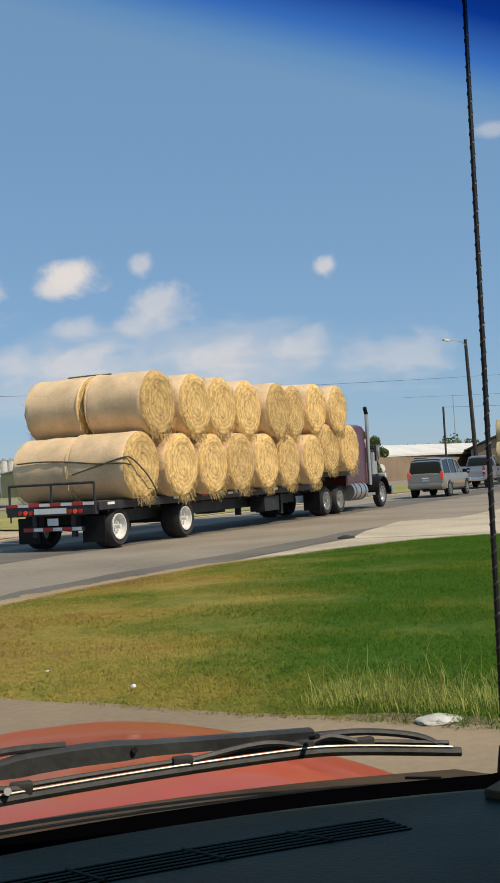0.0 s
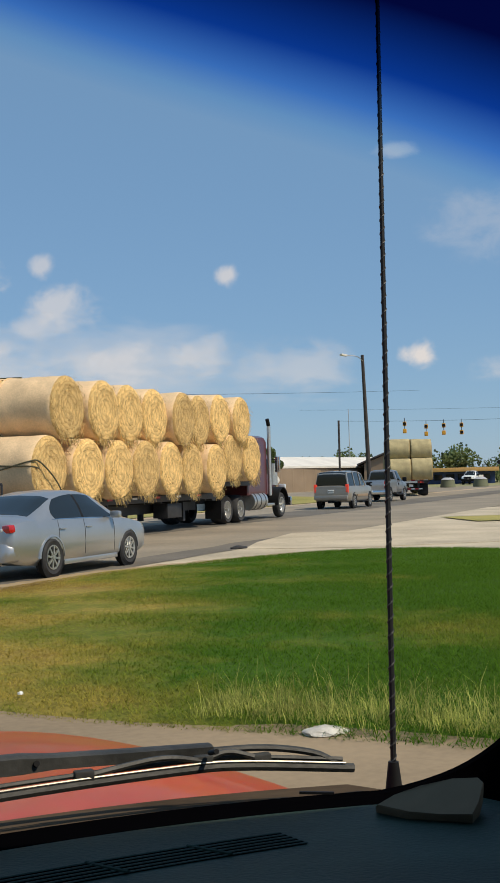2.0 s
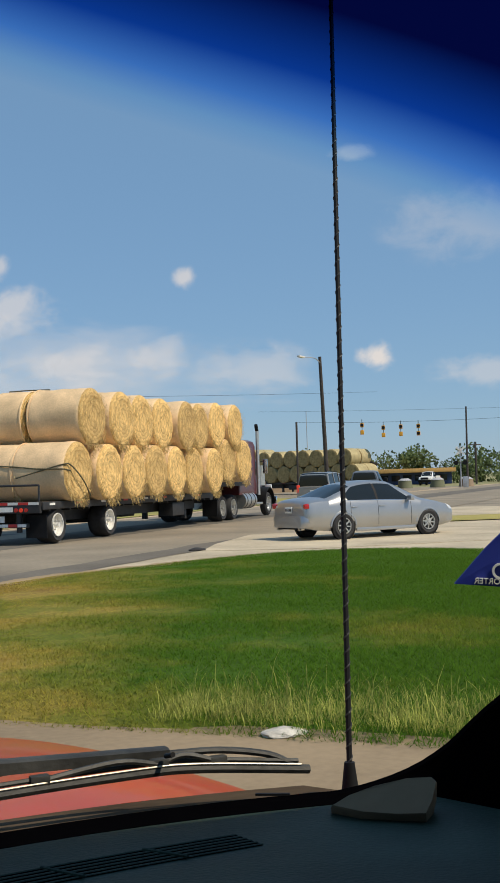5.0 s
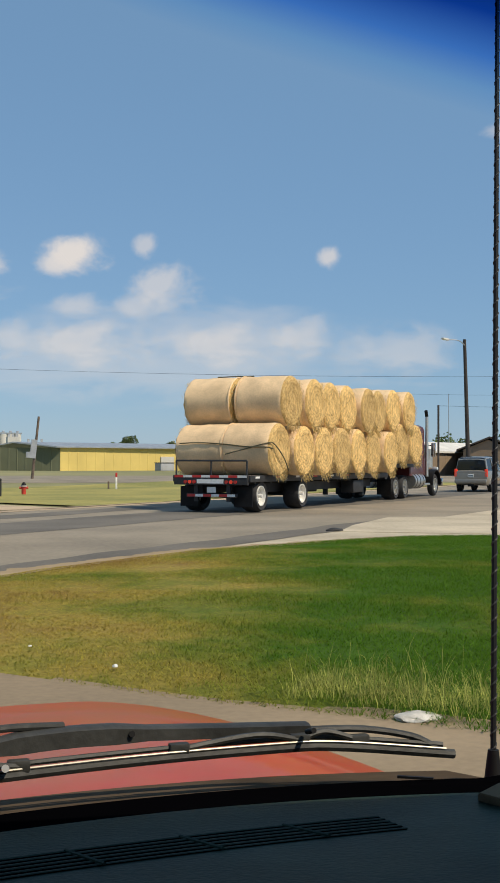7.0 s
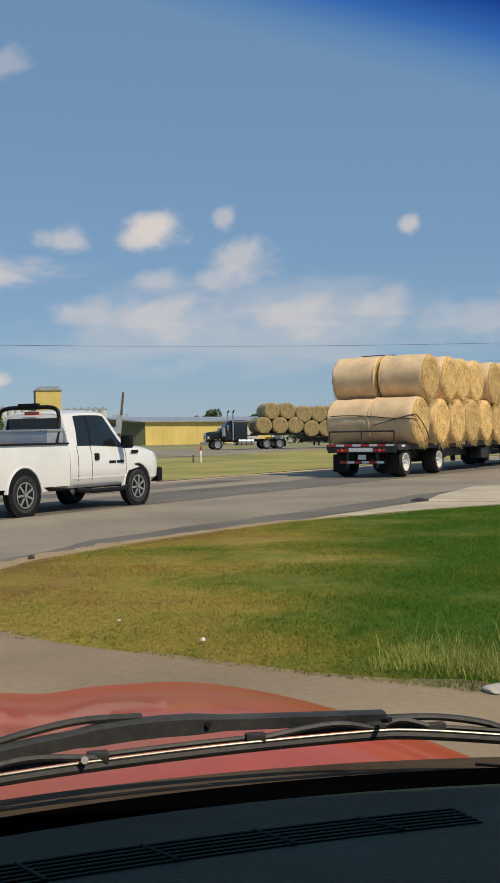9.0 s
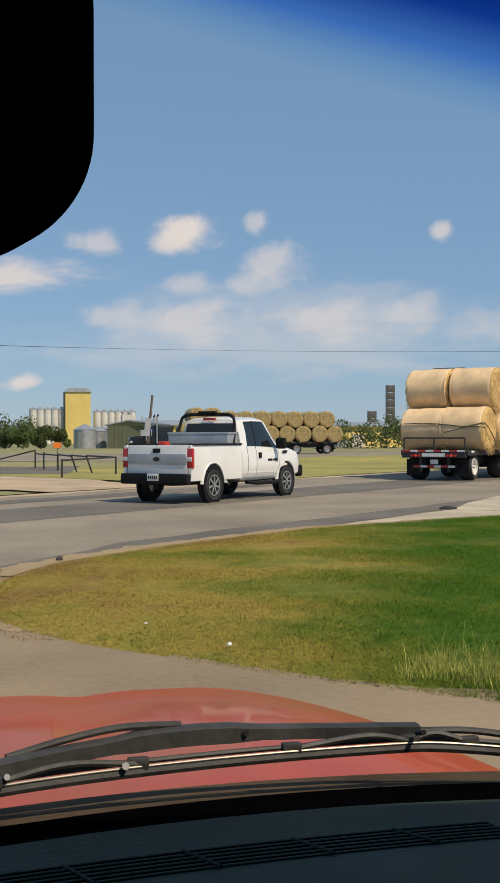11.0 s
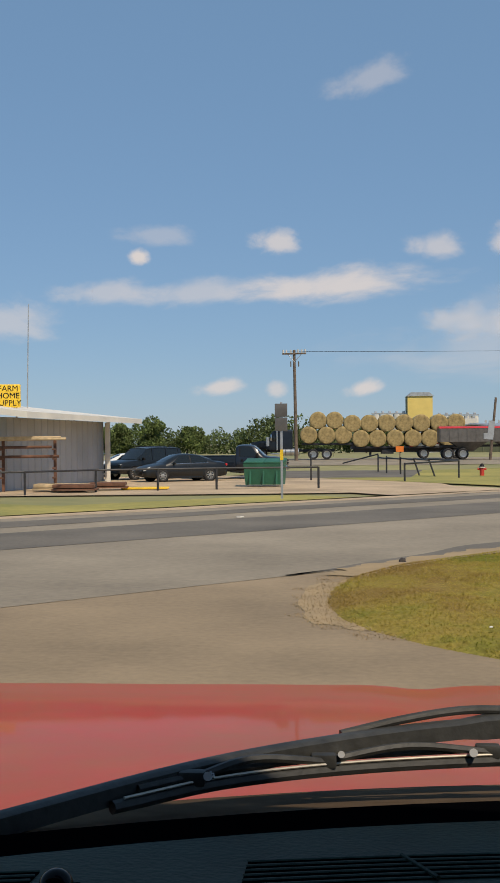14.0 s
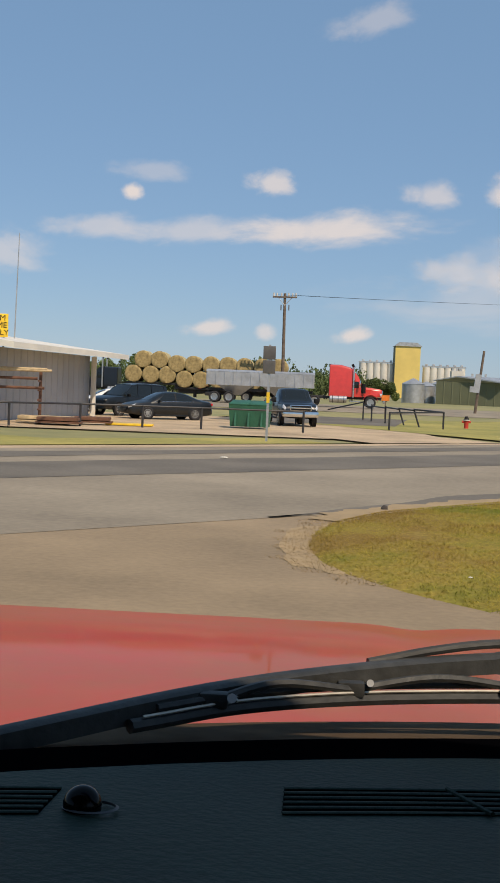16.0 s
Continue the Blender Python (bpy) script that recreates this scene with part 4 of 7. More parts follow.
for x, y, mat in ((74, 116.5, "wall_green_and_shade"), (77.5, 115.0, "wall_green_and_shade"), (80.5, 113.5, "wall_tan")):
    b = thing("trash_bin", "squat dull green bin by the kerb", "bin", "bins", at=pose(x, y, 0))
    part("body", cyl(bmesh.new(), 0.9, 0.9, pose(0, 0, 0.45), 14, 0.75), M[mat], b)
    part("lid", cyl(bmesh.new(), 0.8, 0.25, pose(0, 0, 1.0), 14, 0.4), M["wall_grey"], b)

# street lamp, mast, signals
sl = thing("street_lamp", "tall dark leaning pole with a lamp on an arm", "street lamp", at=pose(39.75, 73.2, 0.0))
part("pole", rod(bmesh.new(), (0.45, 0.2, -0.2), (-0.12, -0.2, 10.1), 0.17, 12, 0.11), M["dark_pole"], sl)
part("arm", tube(bmesh.new(), spline([(0, -0.2, 9.6), (-0.7, -0.5, 9.95), (-1.75, -0.85, 9.98)], 8), 0.03, 6), M["galvanized"], sl)
part("lamp_head", box(bmesh.new(), 0.62, 0.24, 0.14, -2.0, -0.95, 9.98, rot=(0, 4, 24), bevel=0.05), M["wall_white"], sl, "white lamp head")
part("panel", box(bmesh.new(), 0.4, 0.06, 0.35, 0.3, 0.0, 0.9, rot=(0, 0, 30)), M["paper"], sl, "small pale notice")
solo("radio_mast", rod(bmesh.new(), (79, 150, 0), (78.9, 150, 11.2), 0.09, 6, 0.05), M["galvanized"], "thin distant radio mast", "antenna")
tl = thing("traffic_signals", "yellow traffic signals hanging on a span wire", "traffic light")
a, b = Vector((50.5, 98.0, 6.75)), Vector((66.5, 87.5, 6.55))
part("span_wire", tube(bmesh.new(), [a.lerp(b, u) + Vector((0, 0, -0.5 * 4 * u * (1 - u) * 0.3)) for u in [i / 10 for i in range(11)]], 0.012, 5), M["black"], tl)
for i, (x, y, z) in enumerate(((55.68, 94.74, 6.5), (57.35, 93.7, 6.2), (58.74, 92.89, 6.25), (60.1, 92.02, 6.25))):
    for k, dz in enumerate((0.0, -0.68)):
        m = pose(x, y, z - 0.2 + dz, 0, 0, -32)
        hd = part("signal_head", box(bmesh.new(), 0.34, 0.28, 0.40, bevel=0.04), M["signal_yellow"], tl, at=m)
        part("visor", cyl(bmesh.new(), 0.15, 0.2, pose(0.0, -0.2, 0, 90, 0, 0), 12), M["black"] if i == 3 or k == 0 else M["signal_yellow"], hd)
    part("hanger", rod(bmesh.new(), (x, y, z - 0.95), (x, y, z + 0.35), 0.03, 6), M["frame_black"], tl)
leaning_pole("signal_pole", "dark wooden pole at the crossing", 70.9, 87.5, 7.6, 0.25, 0.14, M["dark_pole"])
for x_, y_, n_ in ((50.5, 98.0, 6.8), (71.0, 87.0, 6.6)):
    part("mast", rod(bmesh.new(), (x_, y_, -0.1), (x_, y_, n_), 0.1, 8), M["dark_pole"], tl)
part("span_wire", rod(bmesh.new(), (66.5, 87.5, 6.55), (71.0, 87.0, 6.55), 0.02, 5), M["black"], tl)
rx = thing("rail_crossing_signal", "rail crossing signal with crossbuck boards and lamps", "crossing signal", at=pose(75.2, 107.0, 0, 0, 0, -34))
part("mast", rod(bmesh.new(), (0, 0, -0.1), (0, 0, 4.6), 0.07, 8), M["galvanized"], rx)
for a_ in (45, -45):
    part("crossbuck", box(bmesh.new(), 1.2, 0.04, 0.2, 0, -0.1, 4.0, rot=(0, a_, 0)), M["white_mark"], rx)
part("lamp_arm", rod(bmesh.new(), (-0.6, -0.08, 2.7), (0.6, -0.08, 2.7), 0.04, 6), M["frame_black"], rx)
for x in (-0.5, 0.5):
    part("lamp_disc", cyl(bmesh.new(), 0.25, 0.08, pose(x, -0.14, 2.7, 90, 0, 0), 14), M["black"], rx)
part("relay_box", box(bmesh.new(), 0.6, 0.5, 1.2, 0.5, 0.3, 0.6, bevel=0.03), M["galvanized"], rx)
solo("tall_pole", rod(bmesh.new(), (77.2, 108.6, -0.1), (77.3, 108.6, 9.0), 0.13, 8, 0.09), M["dark_pole"], "tall thin dark pole by the rail crossing", "pole")
for x, y, h in ((96, 133, 5.8), (104, 130, 5.5)):
    p = thing("utility_pole_far", "distant wooden utility pole with a cross-arm", "utility pole", "far poles", at=pose(x, y, 0))
    part("pole", rod(bmesh.new(), (0, 0, 0), (0, 0, h), 0.15, 8), M["dark_pole"], p)
    part("crossarm", box(bmesh.new(), 1.8, 0.14, 0.14, 0, 0, h - 0.4), M["dark_pole"], p)


# ---- trees ----
def crown(bm, h, w, seed, leaves, base=0.25):
    """Many leaf clumps in uneven lobes."""
    rng = random.Random(seed)
    lobes = []
    for i in range(9):
        a, q = rng.uniform(0, 6.28), rng.uniform(0, 0.62)
        zc = rng.uniform(base + 0.12, 0.86) * h
        lobes.append((q * w * math.cos(a), q * w * math.sin(a), zc, rng.uniform(0.24, 0.42) * w))
    for i in range(leaves):
        x, y, z, r = rng.choice(lobes)
        d = Vector((rng.gauss(0, 1), rng.gauss(0, 1), rng.gauss(0, 0.8))).normalized() * r * rng.uniform(0.72, 1.08)
        c = Vector((x, y, z)) + d
        if c.z < base * h * 0.6:
            continue
        s = rng.uniform(0.022, 0.05) * w
        q = Euler((rng.uniform(0, 6.28), rng.uniform(0, 6.28), rng.uniform(0, 6.28))).to_matrix()
        vs = [bm.verts.new(c + q @ Vector(p)) for p in ((-s, -s * 0.6, 0), (s, -s * 0.5, 0.2 * s), (s * 0.7, s * 0.7, 0), (-s * 0.5, s * 0.9, -0.2 * s))]
        bm.faces.new(vs)


def raw(bm, name, mat):
    me = bpy.data.meshes.new(name)
    bm.to_mesh(me)
    bm.free()
    me.materials.append(mat)
    return me


def tree(h, w, x, y, seed, mat, label, leaves=700, base=0.25):
    t = thing("tree", label, "tree", "trees", at=pose(x, y, zg(x, y)))
    bm = bmesh.new()
    rod(bm, (0, 0, -0.2), (0.05 * h, 0, 0.5 * h), 0.035 * h, 8, 0.02 * h)
    for k in range(4):
        a = k * 1.6 + seed
        rod(bm, (0.03 * h, 0, 0.35 * h), (0.3 * w * math.cos(a), 0.3 * w * math.sin(a), 0.7 * h), 0.014 * h, 6, 0.006 * h)
    part("trunk", bm, M["bark"], t)
    bm = bmesh.new()
    crown(bm, h, w, seed, leaves, base)
    ob = new("crown", raw(bm, "crown", M[mat]))
    ob.parent = t
    return t


for i, (h, w, x, y, mat) in enumerate(((3.3, 2.6, 8.0, 176, "leaves"), (3.6, 2.4, 10.6, 178, "leaves"), (3.3, 2.4, 5.6, 182, "leaves"), (2.8, 2.6, 3.0, 184, "leaves_dark"),
                                       (5.2, 3.4, -26, 170, "leaves"), (4.2, 3.4, -21, 172, "leaves"), (4.9, 3.6, -31, 172, "leaves"), (4.6, 3.5, -36, 170, "leaves"),
                                       (5.6, 1.6, 38.6, 91.0, "leaves"), (4.8, 1.5, 40.2, 91, "leaves"), (6.5, 3.0, 62, 300, "leaves_dark"), (5.2, 3.6, 74, 300, "leaves_dark"), (7.8, 3.2, 57, 262, "leaves_dark"), (5.4, 4.2, 66, 262, "leaves_dark"))):
    tree(h, w, x, y, i + 1, mat, "leafy green roadside tree" if mat == "leaves" else "dark green distant tree", 5200, 0.08 if h < 6 else 0.2)


def wood_line(name, label, x0, y0, x1, y1, h, count, seed):
    """A far belt of trees in one mesh."""
    rng = random.Random(seed)
    bm = bmesh.new()
    for i in range(count):
        u = (i + rng.uniform(-0.4, 0.4)) / count
        sub = bmesh.new()
        hh = h * rng.uniform(0.7, 1.15)
        crown(sub, hh, hh * rng.uniform(0.7, 1.0), seed * 100 + i, 950, 0.02)
        sub.transform(Matrix.Translation((x0 + (x1 - x0) * u, y0 + (y1 - y0) * u + rng.uniform(-4, 4), zg(x0, y0) - 0.3)))
        me = bpy.data.meshes.new("w")
        sub.to_mesh(me)
        sub.free()
        bm.from_mesh(me)
        bpy.data.meshes.remove(me)
    return tagged(new(name, raw(bm, name, M["leaves_dark"])), label, "trees", kind="stuff")


wood_line("woods", "dark belt of distant trees", -95, 190, 2, 186, 5.0, 52, 3)
wood_line("woods", "dark belt of distant trees", -14, 300, 15, 330, 7.0, 10, 4)
wood_line("woods", "low dark belt of distant trees", 60, 380, 140, 330, 6.0, 30, 5)
wood_line("woods", "green belt of trees behind the crossing", 84, 165, 190, 150, 5.6, 30, 6)
wood_line("woods", "green belt of trees behind the crossing", 50, 172, 92, 176, 5.2, 12, 7)


# ---- vehicles: forward is +x, the origin on the ground ----
def wheel(parent, x, y, r, w, rim, kind="car"):
    """A tyre with its rim; the rim's face looks outward."""
    side = -1 if y < 0 else 1
    bm = bmesh.new()
    h = w / 2
    lathe(bm, [(r * 0.60, -h * 0.8), (r * 0.86, -h), (r * 0.97, -h * 0.72), (r, -h * 0.3), (r, h * 0.3), (r * 0.97, h * 0.72), (r * 0.86, h), (r * 0.60, h * 0.8)], 26)
    ob = part("wheel", bm, M["rubber"], parent, at=pose(x, y, r))
    bm = bmesh.new()
    f = side * h
    lathe(bm, [(r * 0.63, f * 0.95), (r * 0.58, f * 0.95), (r * 0.54, f * (0.35 if kind == "truck" else 0.6)), (r * 0.1, f * (0.3 if kind == "truck" else 0.75)), (0.001, f * 0.75), (0.001, 0), (r * 0.62, 0)], 26)
    n = {"truck": 10, "car": 8, "pickup": 7}[kind]
    for i in range(n):
        a = 2 * math.pi * i / n
        if kind == "truck":
            cyl(bm, r * 0.045, h * 0.25, pose(r * 0.32 * math.cos(a), f * 0.42, r * 0.32 * math.sin(a), 90, 0, 0), 6)
        else:
            c, s = math.cos(a), math.sin(a)
            m = Matrix.Translation((r * 0.36 * c, f * 0.82, r * 0.36 * s)) @ Matrix.Rotation(-a, 4, "Y") @ Matrix.Diagonal((r * 0.42, h * 0.3, r * 0.10, 1))
            bmesh.ops.create_cube(bm, size=1, matrix=m)
    cyl(bm, r * 0.12, h * 0.5, pose(0, f * 0.8, 0, 90, 0, 0), 10)
    part("rim", bm, M[rim], ob)
    if kind != "truck":
        bm = bmesh.new()
        cyl(bm, r * 0.53, 0.01, pose(0, f * 0.62, 0, 90, 0, 0), 20)
        part("brake_disc", bm, M["black"], ob)
    return ob


def body_ring(x, w, zb, zs, crown=0.03, tuck=0.9):
    half = [(w * 0.0, zb), (w * tuck, zb), (w * 0.985, zb + (zs - zb) * 0.18), (w, zb + (zs - zb) * 0.5), (w * 0.985, zb + (zs - zb) * 0.78), (w * 0.955, zs - 0.03), (w * 0.88, zs), (w * 0.5, zs + crown * 0.8)]
    right = [(x, -y, z) for y, z in half]
    left = [(x, y, z) for y, z in reversed(half[1:])]
    return right + [(x, 0, zs + crown)] + left


def body_skin(stations, per=4):
    """Smooth rings through (x, half width, bottom, shoulder)."""
    pts = spline([(s[0], s[1], s[2]) for s in stations], per * (len(stations) - 1))
    tops = spline([(s[0], s[3], 0) for s in stations], per * (len(stations) - 1))
    bm = bmesh.new()
    loft(bm, [body_ring(p.x, p.y, p.z, t.y) for p, t in zip(pts, tops)])
    return bm


def greenhouse(parent, glass, paint, stations, pillars, roof_from, roof_to):
    """Windows as one tapered glass body, a roof skin and pillars. Stations: x, half width below, z below, half width above, z above."""
    bm = bmesh.new()
    loft(bm, [[(x, -wb, zb), (x, -wr, zr), (x, -wr * 0.6, zr + 0.03), (x, wr * 0.6, zr + 0.03), (x, wr, zr), (x, wb, zb)] for x, wb, zb, wr, zr in stations])
    part("window_glass", bm, glass, parent, "dark tinted windows", smooth=25)

    def at_x(x, top):
        for a, b in zip(stations, stations[1:]):
            if (a[0] - x) * (b[0] - x) <= 0:
                u = (x - a[0]) / (b[0] - a[0])
                q = [p + (r - p) * u for p, r in zip(a, b)]
                return (q[3], q[4]) if top else (q[1], q[2])
        return (stations[-1][3], stations[-1][4])

    bm = bmesh.new()
    rings = []
    for i in range(9):
        x = roof_from + (roof_to - roof_from) * i / 8
        w, z = at_x(x, True)
        rings.append([(x, -w - 0.03, z - 0.035), (x, -w - 0.005, z + 0.012), (x, -w * 0.6, z + 0.045), (x, w * 0.6, z + 0.045), (x, w + 0.005, z + 0.012), (x, w + 0.03, z - 0.035)])
    loft(bm, rings, closed=True)
    part("roof", bm, paint, parent)
    for x0, x1, width in pillars:
        for s in (-1, 1):
            (wb, zb), (wr, zr) = at_x(x0, False), at_x(x1, True)
            bm = bmesh.new()
            a, b = Vector((x0, s * (wb + 0.006), zb - 0.02)), Vector((x1, s * (wr + 0.006), zr + 0.01))
            d = Vector((width / 2, 0, 0))
            o = Vector((0, s * 0.02, 0.01))
            i_ = Vector((0, -s * 0.03, 0))
            loft(bm, [[a - d + o, a + d + o, a + d + i_, a - d + i_], [b - d + o, b + d + o, b + d + i_, b - d + i_]])
            part("pillar", bm, paint, parent)


def pair(name, bm_fn, mat, parent, label=""):
    """The same part on both sides."""
    for s in (-1, 1):
        part(name, bm_fn(s), mat, parent, label)


def plate_bars(parent, x, z, yaw, mat="white_mark"):
    p = part("number_plate", box(bmesh.new(), 0.015, 0.31, 0.16, x, 0, z, bevel=0.003), M[mat], parent)
    for k in range(5):
        part("plate_bar", box(bmesh.new(), 0.004, 0.035, 0.07, x - 0.01 if yaw else x + 0.01, -0.11 + 0.055 * k, z), M["navy"], p)


def wheels(parent, xs, half, r, w, rim, kind):
    return [wheel(parent, x, s * half, r, w, rim, kind) for x in xs for s in (-1, 1)]


def arch(parent, x, half, r, mat, proud=0.012):
    """Dark wheel wells with a lip."""
    for s in (-1, 1):
        bm = bmesh.new()
        cyl(bm, r, 0.08, pose(x, s * (half - 0.04 + proud), r * 0.86, 90, 0, 0), 26)
        part("wheel_well", bm, M["black"], parent)
        bm = bmesh.new()
        pts = [Vector((x + (r + 0.02) * math.cos(a), s * (half + 0.004), r * 0.86 + (r + 0.02) * math.sin(a))) for a in [math.pi * (0.02 + 0.96 * i / 14) for i in range(15)]]
        rings = [[p + Vector((0, s * 0.014, 0)), p + Vector((0, -s * 0.05, 0)), p + (p - Vector((x, p.y, r * 0.86))).normalized() * 0.045 + Vector((0, -s * 0.05, 0)), p + (p - Vector((x, p.y, r * 0.86))).normalized() * 0.03 + Vector((0, s * 0.006, 0))] for p in pts]
        loft(bm, rings)
        part("wheel_lip", bm, mat, parent)


class Shell:
    """A vehicle's skin. Stations: x, half width, bottom, shoulder height, half width of the roof, roof height."""

    def __init__(self, stations, per=6):
        n = per * (len(stations) - 1)
        a = spline([(q[0], q[1], q[2]) for q in stations], n)
        b = spline([(q[3], q[4], q[5]) for q in stations], n)
        self.rows = [(*p, *r) for p, r in zip(a, b)]

    def half(self, x):
        xs = [r[0] for r in self.rows]
        w, zb, zs, wr, zr = [float(np.interp(x, xs, [r[k] for r in self.rows])) for k in range(1, 6)]
        h = zs - zb
        k = min(1.0, max(0.0, (zr - zs) / 0.3))
        p5, p7 = Vector((w * 0.95, zs)), Vector((wr, zr - 0.02 - 0.035 * k))
        p6 = p5.lerp(p7, 0.5) + Vector((0.022, 0.008)) * k
        return [Vector(q) for q in ((0, zb), (w * 0.88, zb), (w * 0.98, zb + 0.14 * h), (w, zb + 0.48 * h), (w * 0.99, zb + 0.8 * h))] + [p5, p6, p7, Vector((wr * 0.72, zr - 0.003)), Vector((0, zr + 0.014))]

    def body(self, name, mat, parent, label=""):
        bm = bmesh.new()
        rings = []
        for row in self.rows:
            h = self.half(row[0])
            rings.append([(row[0], -q.x, q.y) for q in h] + [(row[0], q.x, q.y) for q in reversed(h[1:-1])])
        loft(bm, rings)
        return part(name, bm, mat, parent, label, smooth=42)

    def at(self, x, q, side, out):
        h = self.half(x)
        k = min(int(q), 8)
        p = h[k].lerp(h[k + 1], q - k)
        d = h[k + 1] - h[k]
        nrm = Vector((d.y, -d.x)).normalized() * out
        return Vector((x, side * (p.x + nrm.x), p.y + nrm.y))

    def patch(self, name, mat, parent, x0, x1, q0, q1, side, out=0.004, label="", n=8):
        """A pane or lamp that follows the skin; x0 and x1 may vary with the way up, 0 to 1."""
        f0, f1 = (x0 if callable(x0) else lambda v: x0), (x1 if callable(x1) else lambda v: x1)
        bm = bmesh.new()
        rings = []
        for j in range(n + 1):
            v = j / n
            row = [f0(v) + (f1(v) - f0(v)) * i / n for i in range(n + 1)]
            rings.append([self.at(x, q0 + (q1 - q0) * v, side, out) for x in row] + [self.at(x, q0 + (q1 - q0) * v, side, -0.012) for x in reversed(row)])
        loft(bm, rings)
        return part(name, bm, mat, parent, label, smooth=42)

    def screen(self, name, mat, parent, x0, x1, q0, out=0.004, label=""):
        """A windscreen over both sides of the roof's slope, narrowing towards x1."""
        bm = bmesh.new()
        rings = []
        for j in range(9):
            x = x0 + (x1 - x0) * j / 8
            qs = [q0 + (9 - q0) * i / 6 for i in range(7)]
            top = [self.at(x, q, -1, out) for q in qs] + [self.at(x, q, 1, out) for q in reversed(qs[:-1])]
            low = [p - Vector((0, 0, 0.02)) for p in reversed(top)]
            rings.append(top + low)
        loft(bm, rings)
        return part(name, bm, mat, parent, label, smooth=42)


def sedan(label, paint, group="", lit=True, name="sedan_car"):
    c = thing(name, label, "car", group)
    sh = Shell([(-2.43, 0.60, 0.42, 0.68, 0.48, 0.72), (-2.41, 0.73, 0.35, 0.82, 0.58, 0.88), (-2.32, 0.82, 0.29, 0.92, 0.65, 0.99), (-2.05, 0.875, 0.24, 0.965, 0.68, 1.045), (-1.80, 0.89, 0.22, 0.965, 0.69, 1.065), (-1.40, 0.90, 0.2, 0.96, 0.66, 1.215), (-1.0, 0.905, 0.19, 0.95, 0.62, 1.36), (-0.5, 0.91, 0.18, 0.94, 0.60, 1.44), (0.0, 0.91, 0.18, 0.93, 0.595, 1.45), (0.4, 0.91, 0.18, 0.92, 0.59, 1.39), (0.85, 0.905, 0.18, 0.915, 0.63, 1.20), (1.25, 0.90, 0.19, 0.89, 0.66, 0.995), (1.6, 0.885, 0.2, 0.85, 0.66, 0.925), (2.0, 0.85, 0.23, 0.78, 0.62, 0.84), (2.28, 0.76, 0.28, 0.68, 0.52, 0.73), (2.42, 0.60, 0.34, 0.58, 0.4, 0.61)])
    sh.body("body", paint, c)
    sh.screen("rear_window", M["glass"], c, -1.80, -0.99, 7.06, label="dark tinted rear window")
    sh.screen("windshield", M["glass"], c, 1.22, 0.42, 7.25, label="dark tinted windshield")
    for side in (-1, 1):
        sh.patch("side_window", M["glass"], c, lambda v: -1.28 + 0.34 * v ** 3 + 0.10 * (1 - v) ** 3, -0.30, 5.10, 6.92, side, label="dark tinted side window")
        sh.patch("door_pillar", M["black"], c, -0.30, -0.23, 5.12, 6.88, side, 0.005)
        sh.patch("side_window", M["glass"], c, -0.23, lambda v: 0.92 - 0.62 * v, 5.12, 6.88, side, label="dark tinted side window")
        part("tail_light", box(bmesh.new(), 0.14, 0.40, 0.145, -2.335, side * 0.615, 0.845, rot=(side * 4, -6, side * 20), bevel=0.055), M["tail_lit"] if lit else M["tail"], c, "red tail light")
        part("reverse_light", box(bmesh.new(), 0.03, 0.12, 0.05, -2.405, side * 0.56, 0.83, rot=(0, 0, side * 18), bevel=0.012), M["lamp_clear"], c)
        sh.patch("headlight", M["lamp_clear"], c, lambda v: 2.14 - 0.18 * v, 2.36, 4.1, 5.6, side, 0.008)
        for x in (0.80, -0.27, -1.13):
            sh.patch("door_seam", M["frame_black"], c, x - 0.005, x + 0.005, 1.6, 5.1, side, 0.004, n=6)
        sh.patch("belt_trim", M["chrome"], c, -1.30, 0.96, 5.04, 5.10, side, 0.006)
    arch(c, 1.36, 0.885, 0.355, paint, 0.006)
    arch(c, -1.36, 0.893, 0.355, paint, 0.004)
    wheels(c, (1.36, -1.36), 0.82, 0.33, 0.21, "alloy", "car")
    part("grille", box(bmesh.new(), 0.06, 0.62, 0.14, 2.39, 0, 0.52, bevel=0.02), M["black"], c)
    bm = bmesh.new()
    loft(bm, [[(x, y, z) for y, z in ((-w * 0.94, 0.31), (-w, 0.36), (-w, 0.55), (-w * 0.93, 0.61), (w * 0.93, 0.61), (w, 0.55), (w, 0.36), (w * 0.94, 0.31))] for x, w in ((-2.48, 0.58), (-2.46, 0.70), (-2.38, 0.785), (-2.25, 0.83))])
    part("rear_bumper", bm, paint, c, smooth=50)
    part("front_bumper", box(bmesh.new(), 0.12, 1.28, 0.2, 2.36, 0, 0.40, bevel=0.05), paint, c)
    part("bumper_strip", box(bmesh.new(), 0.03, 1.1, 0.06, -2.44, 0, 0.30, bevel=0.01), M["black"], c)
    plate_bars(c, -2.446, 0.76, True)
    pair("mirror", lambda s: box(bmesh.new(), 0.12, 0.2, 0.13, 0.72, s * 0.98, 0.98, bevel=0.04), paint, c)
    for x in (-0.15, -1.02):
        pair("door_handle", lambda s, x=x: box(bmesh.new(), 0.17, 0.03, 0.03, x, s * 0.908, 0.80, bevel=0.012), paint, c)
    pair("sill", lambda s: box(bmesh.new(), 1.9, 0.04, 0.09, 0, s * 0.86, 0.22, bevel=0.015), paint, c)
    pair("exhaust", lambda s: cyl(bmesh.new(), 0.035, 0.15, pose(-2.4, s * 0.5, 0.28, 0, 90, 0), 10), M["chrome"], c)
    return c


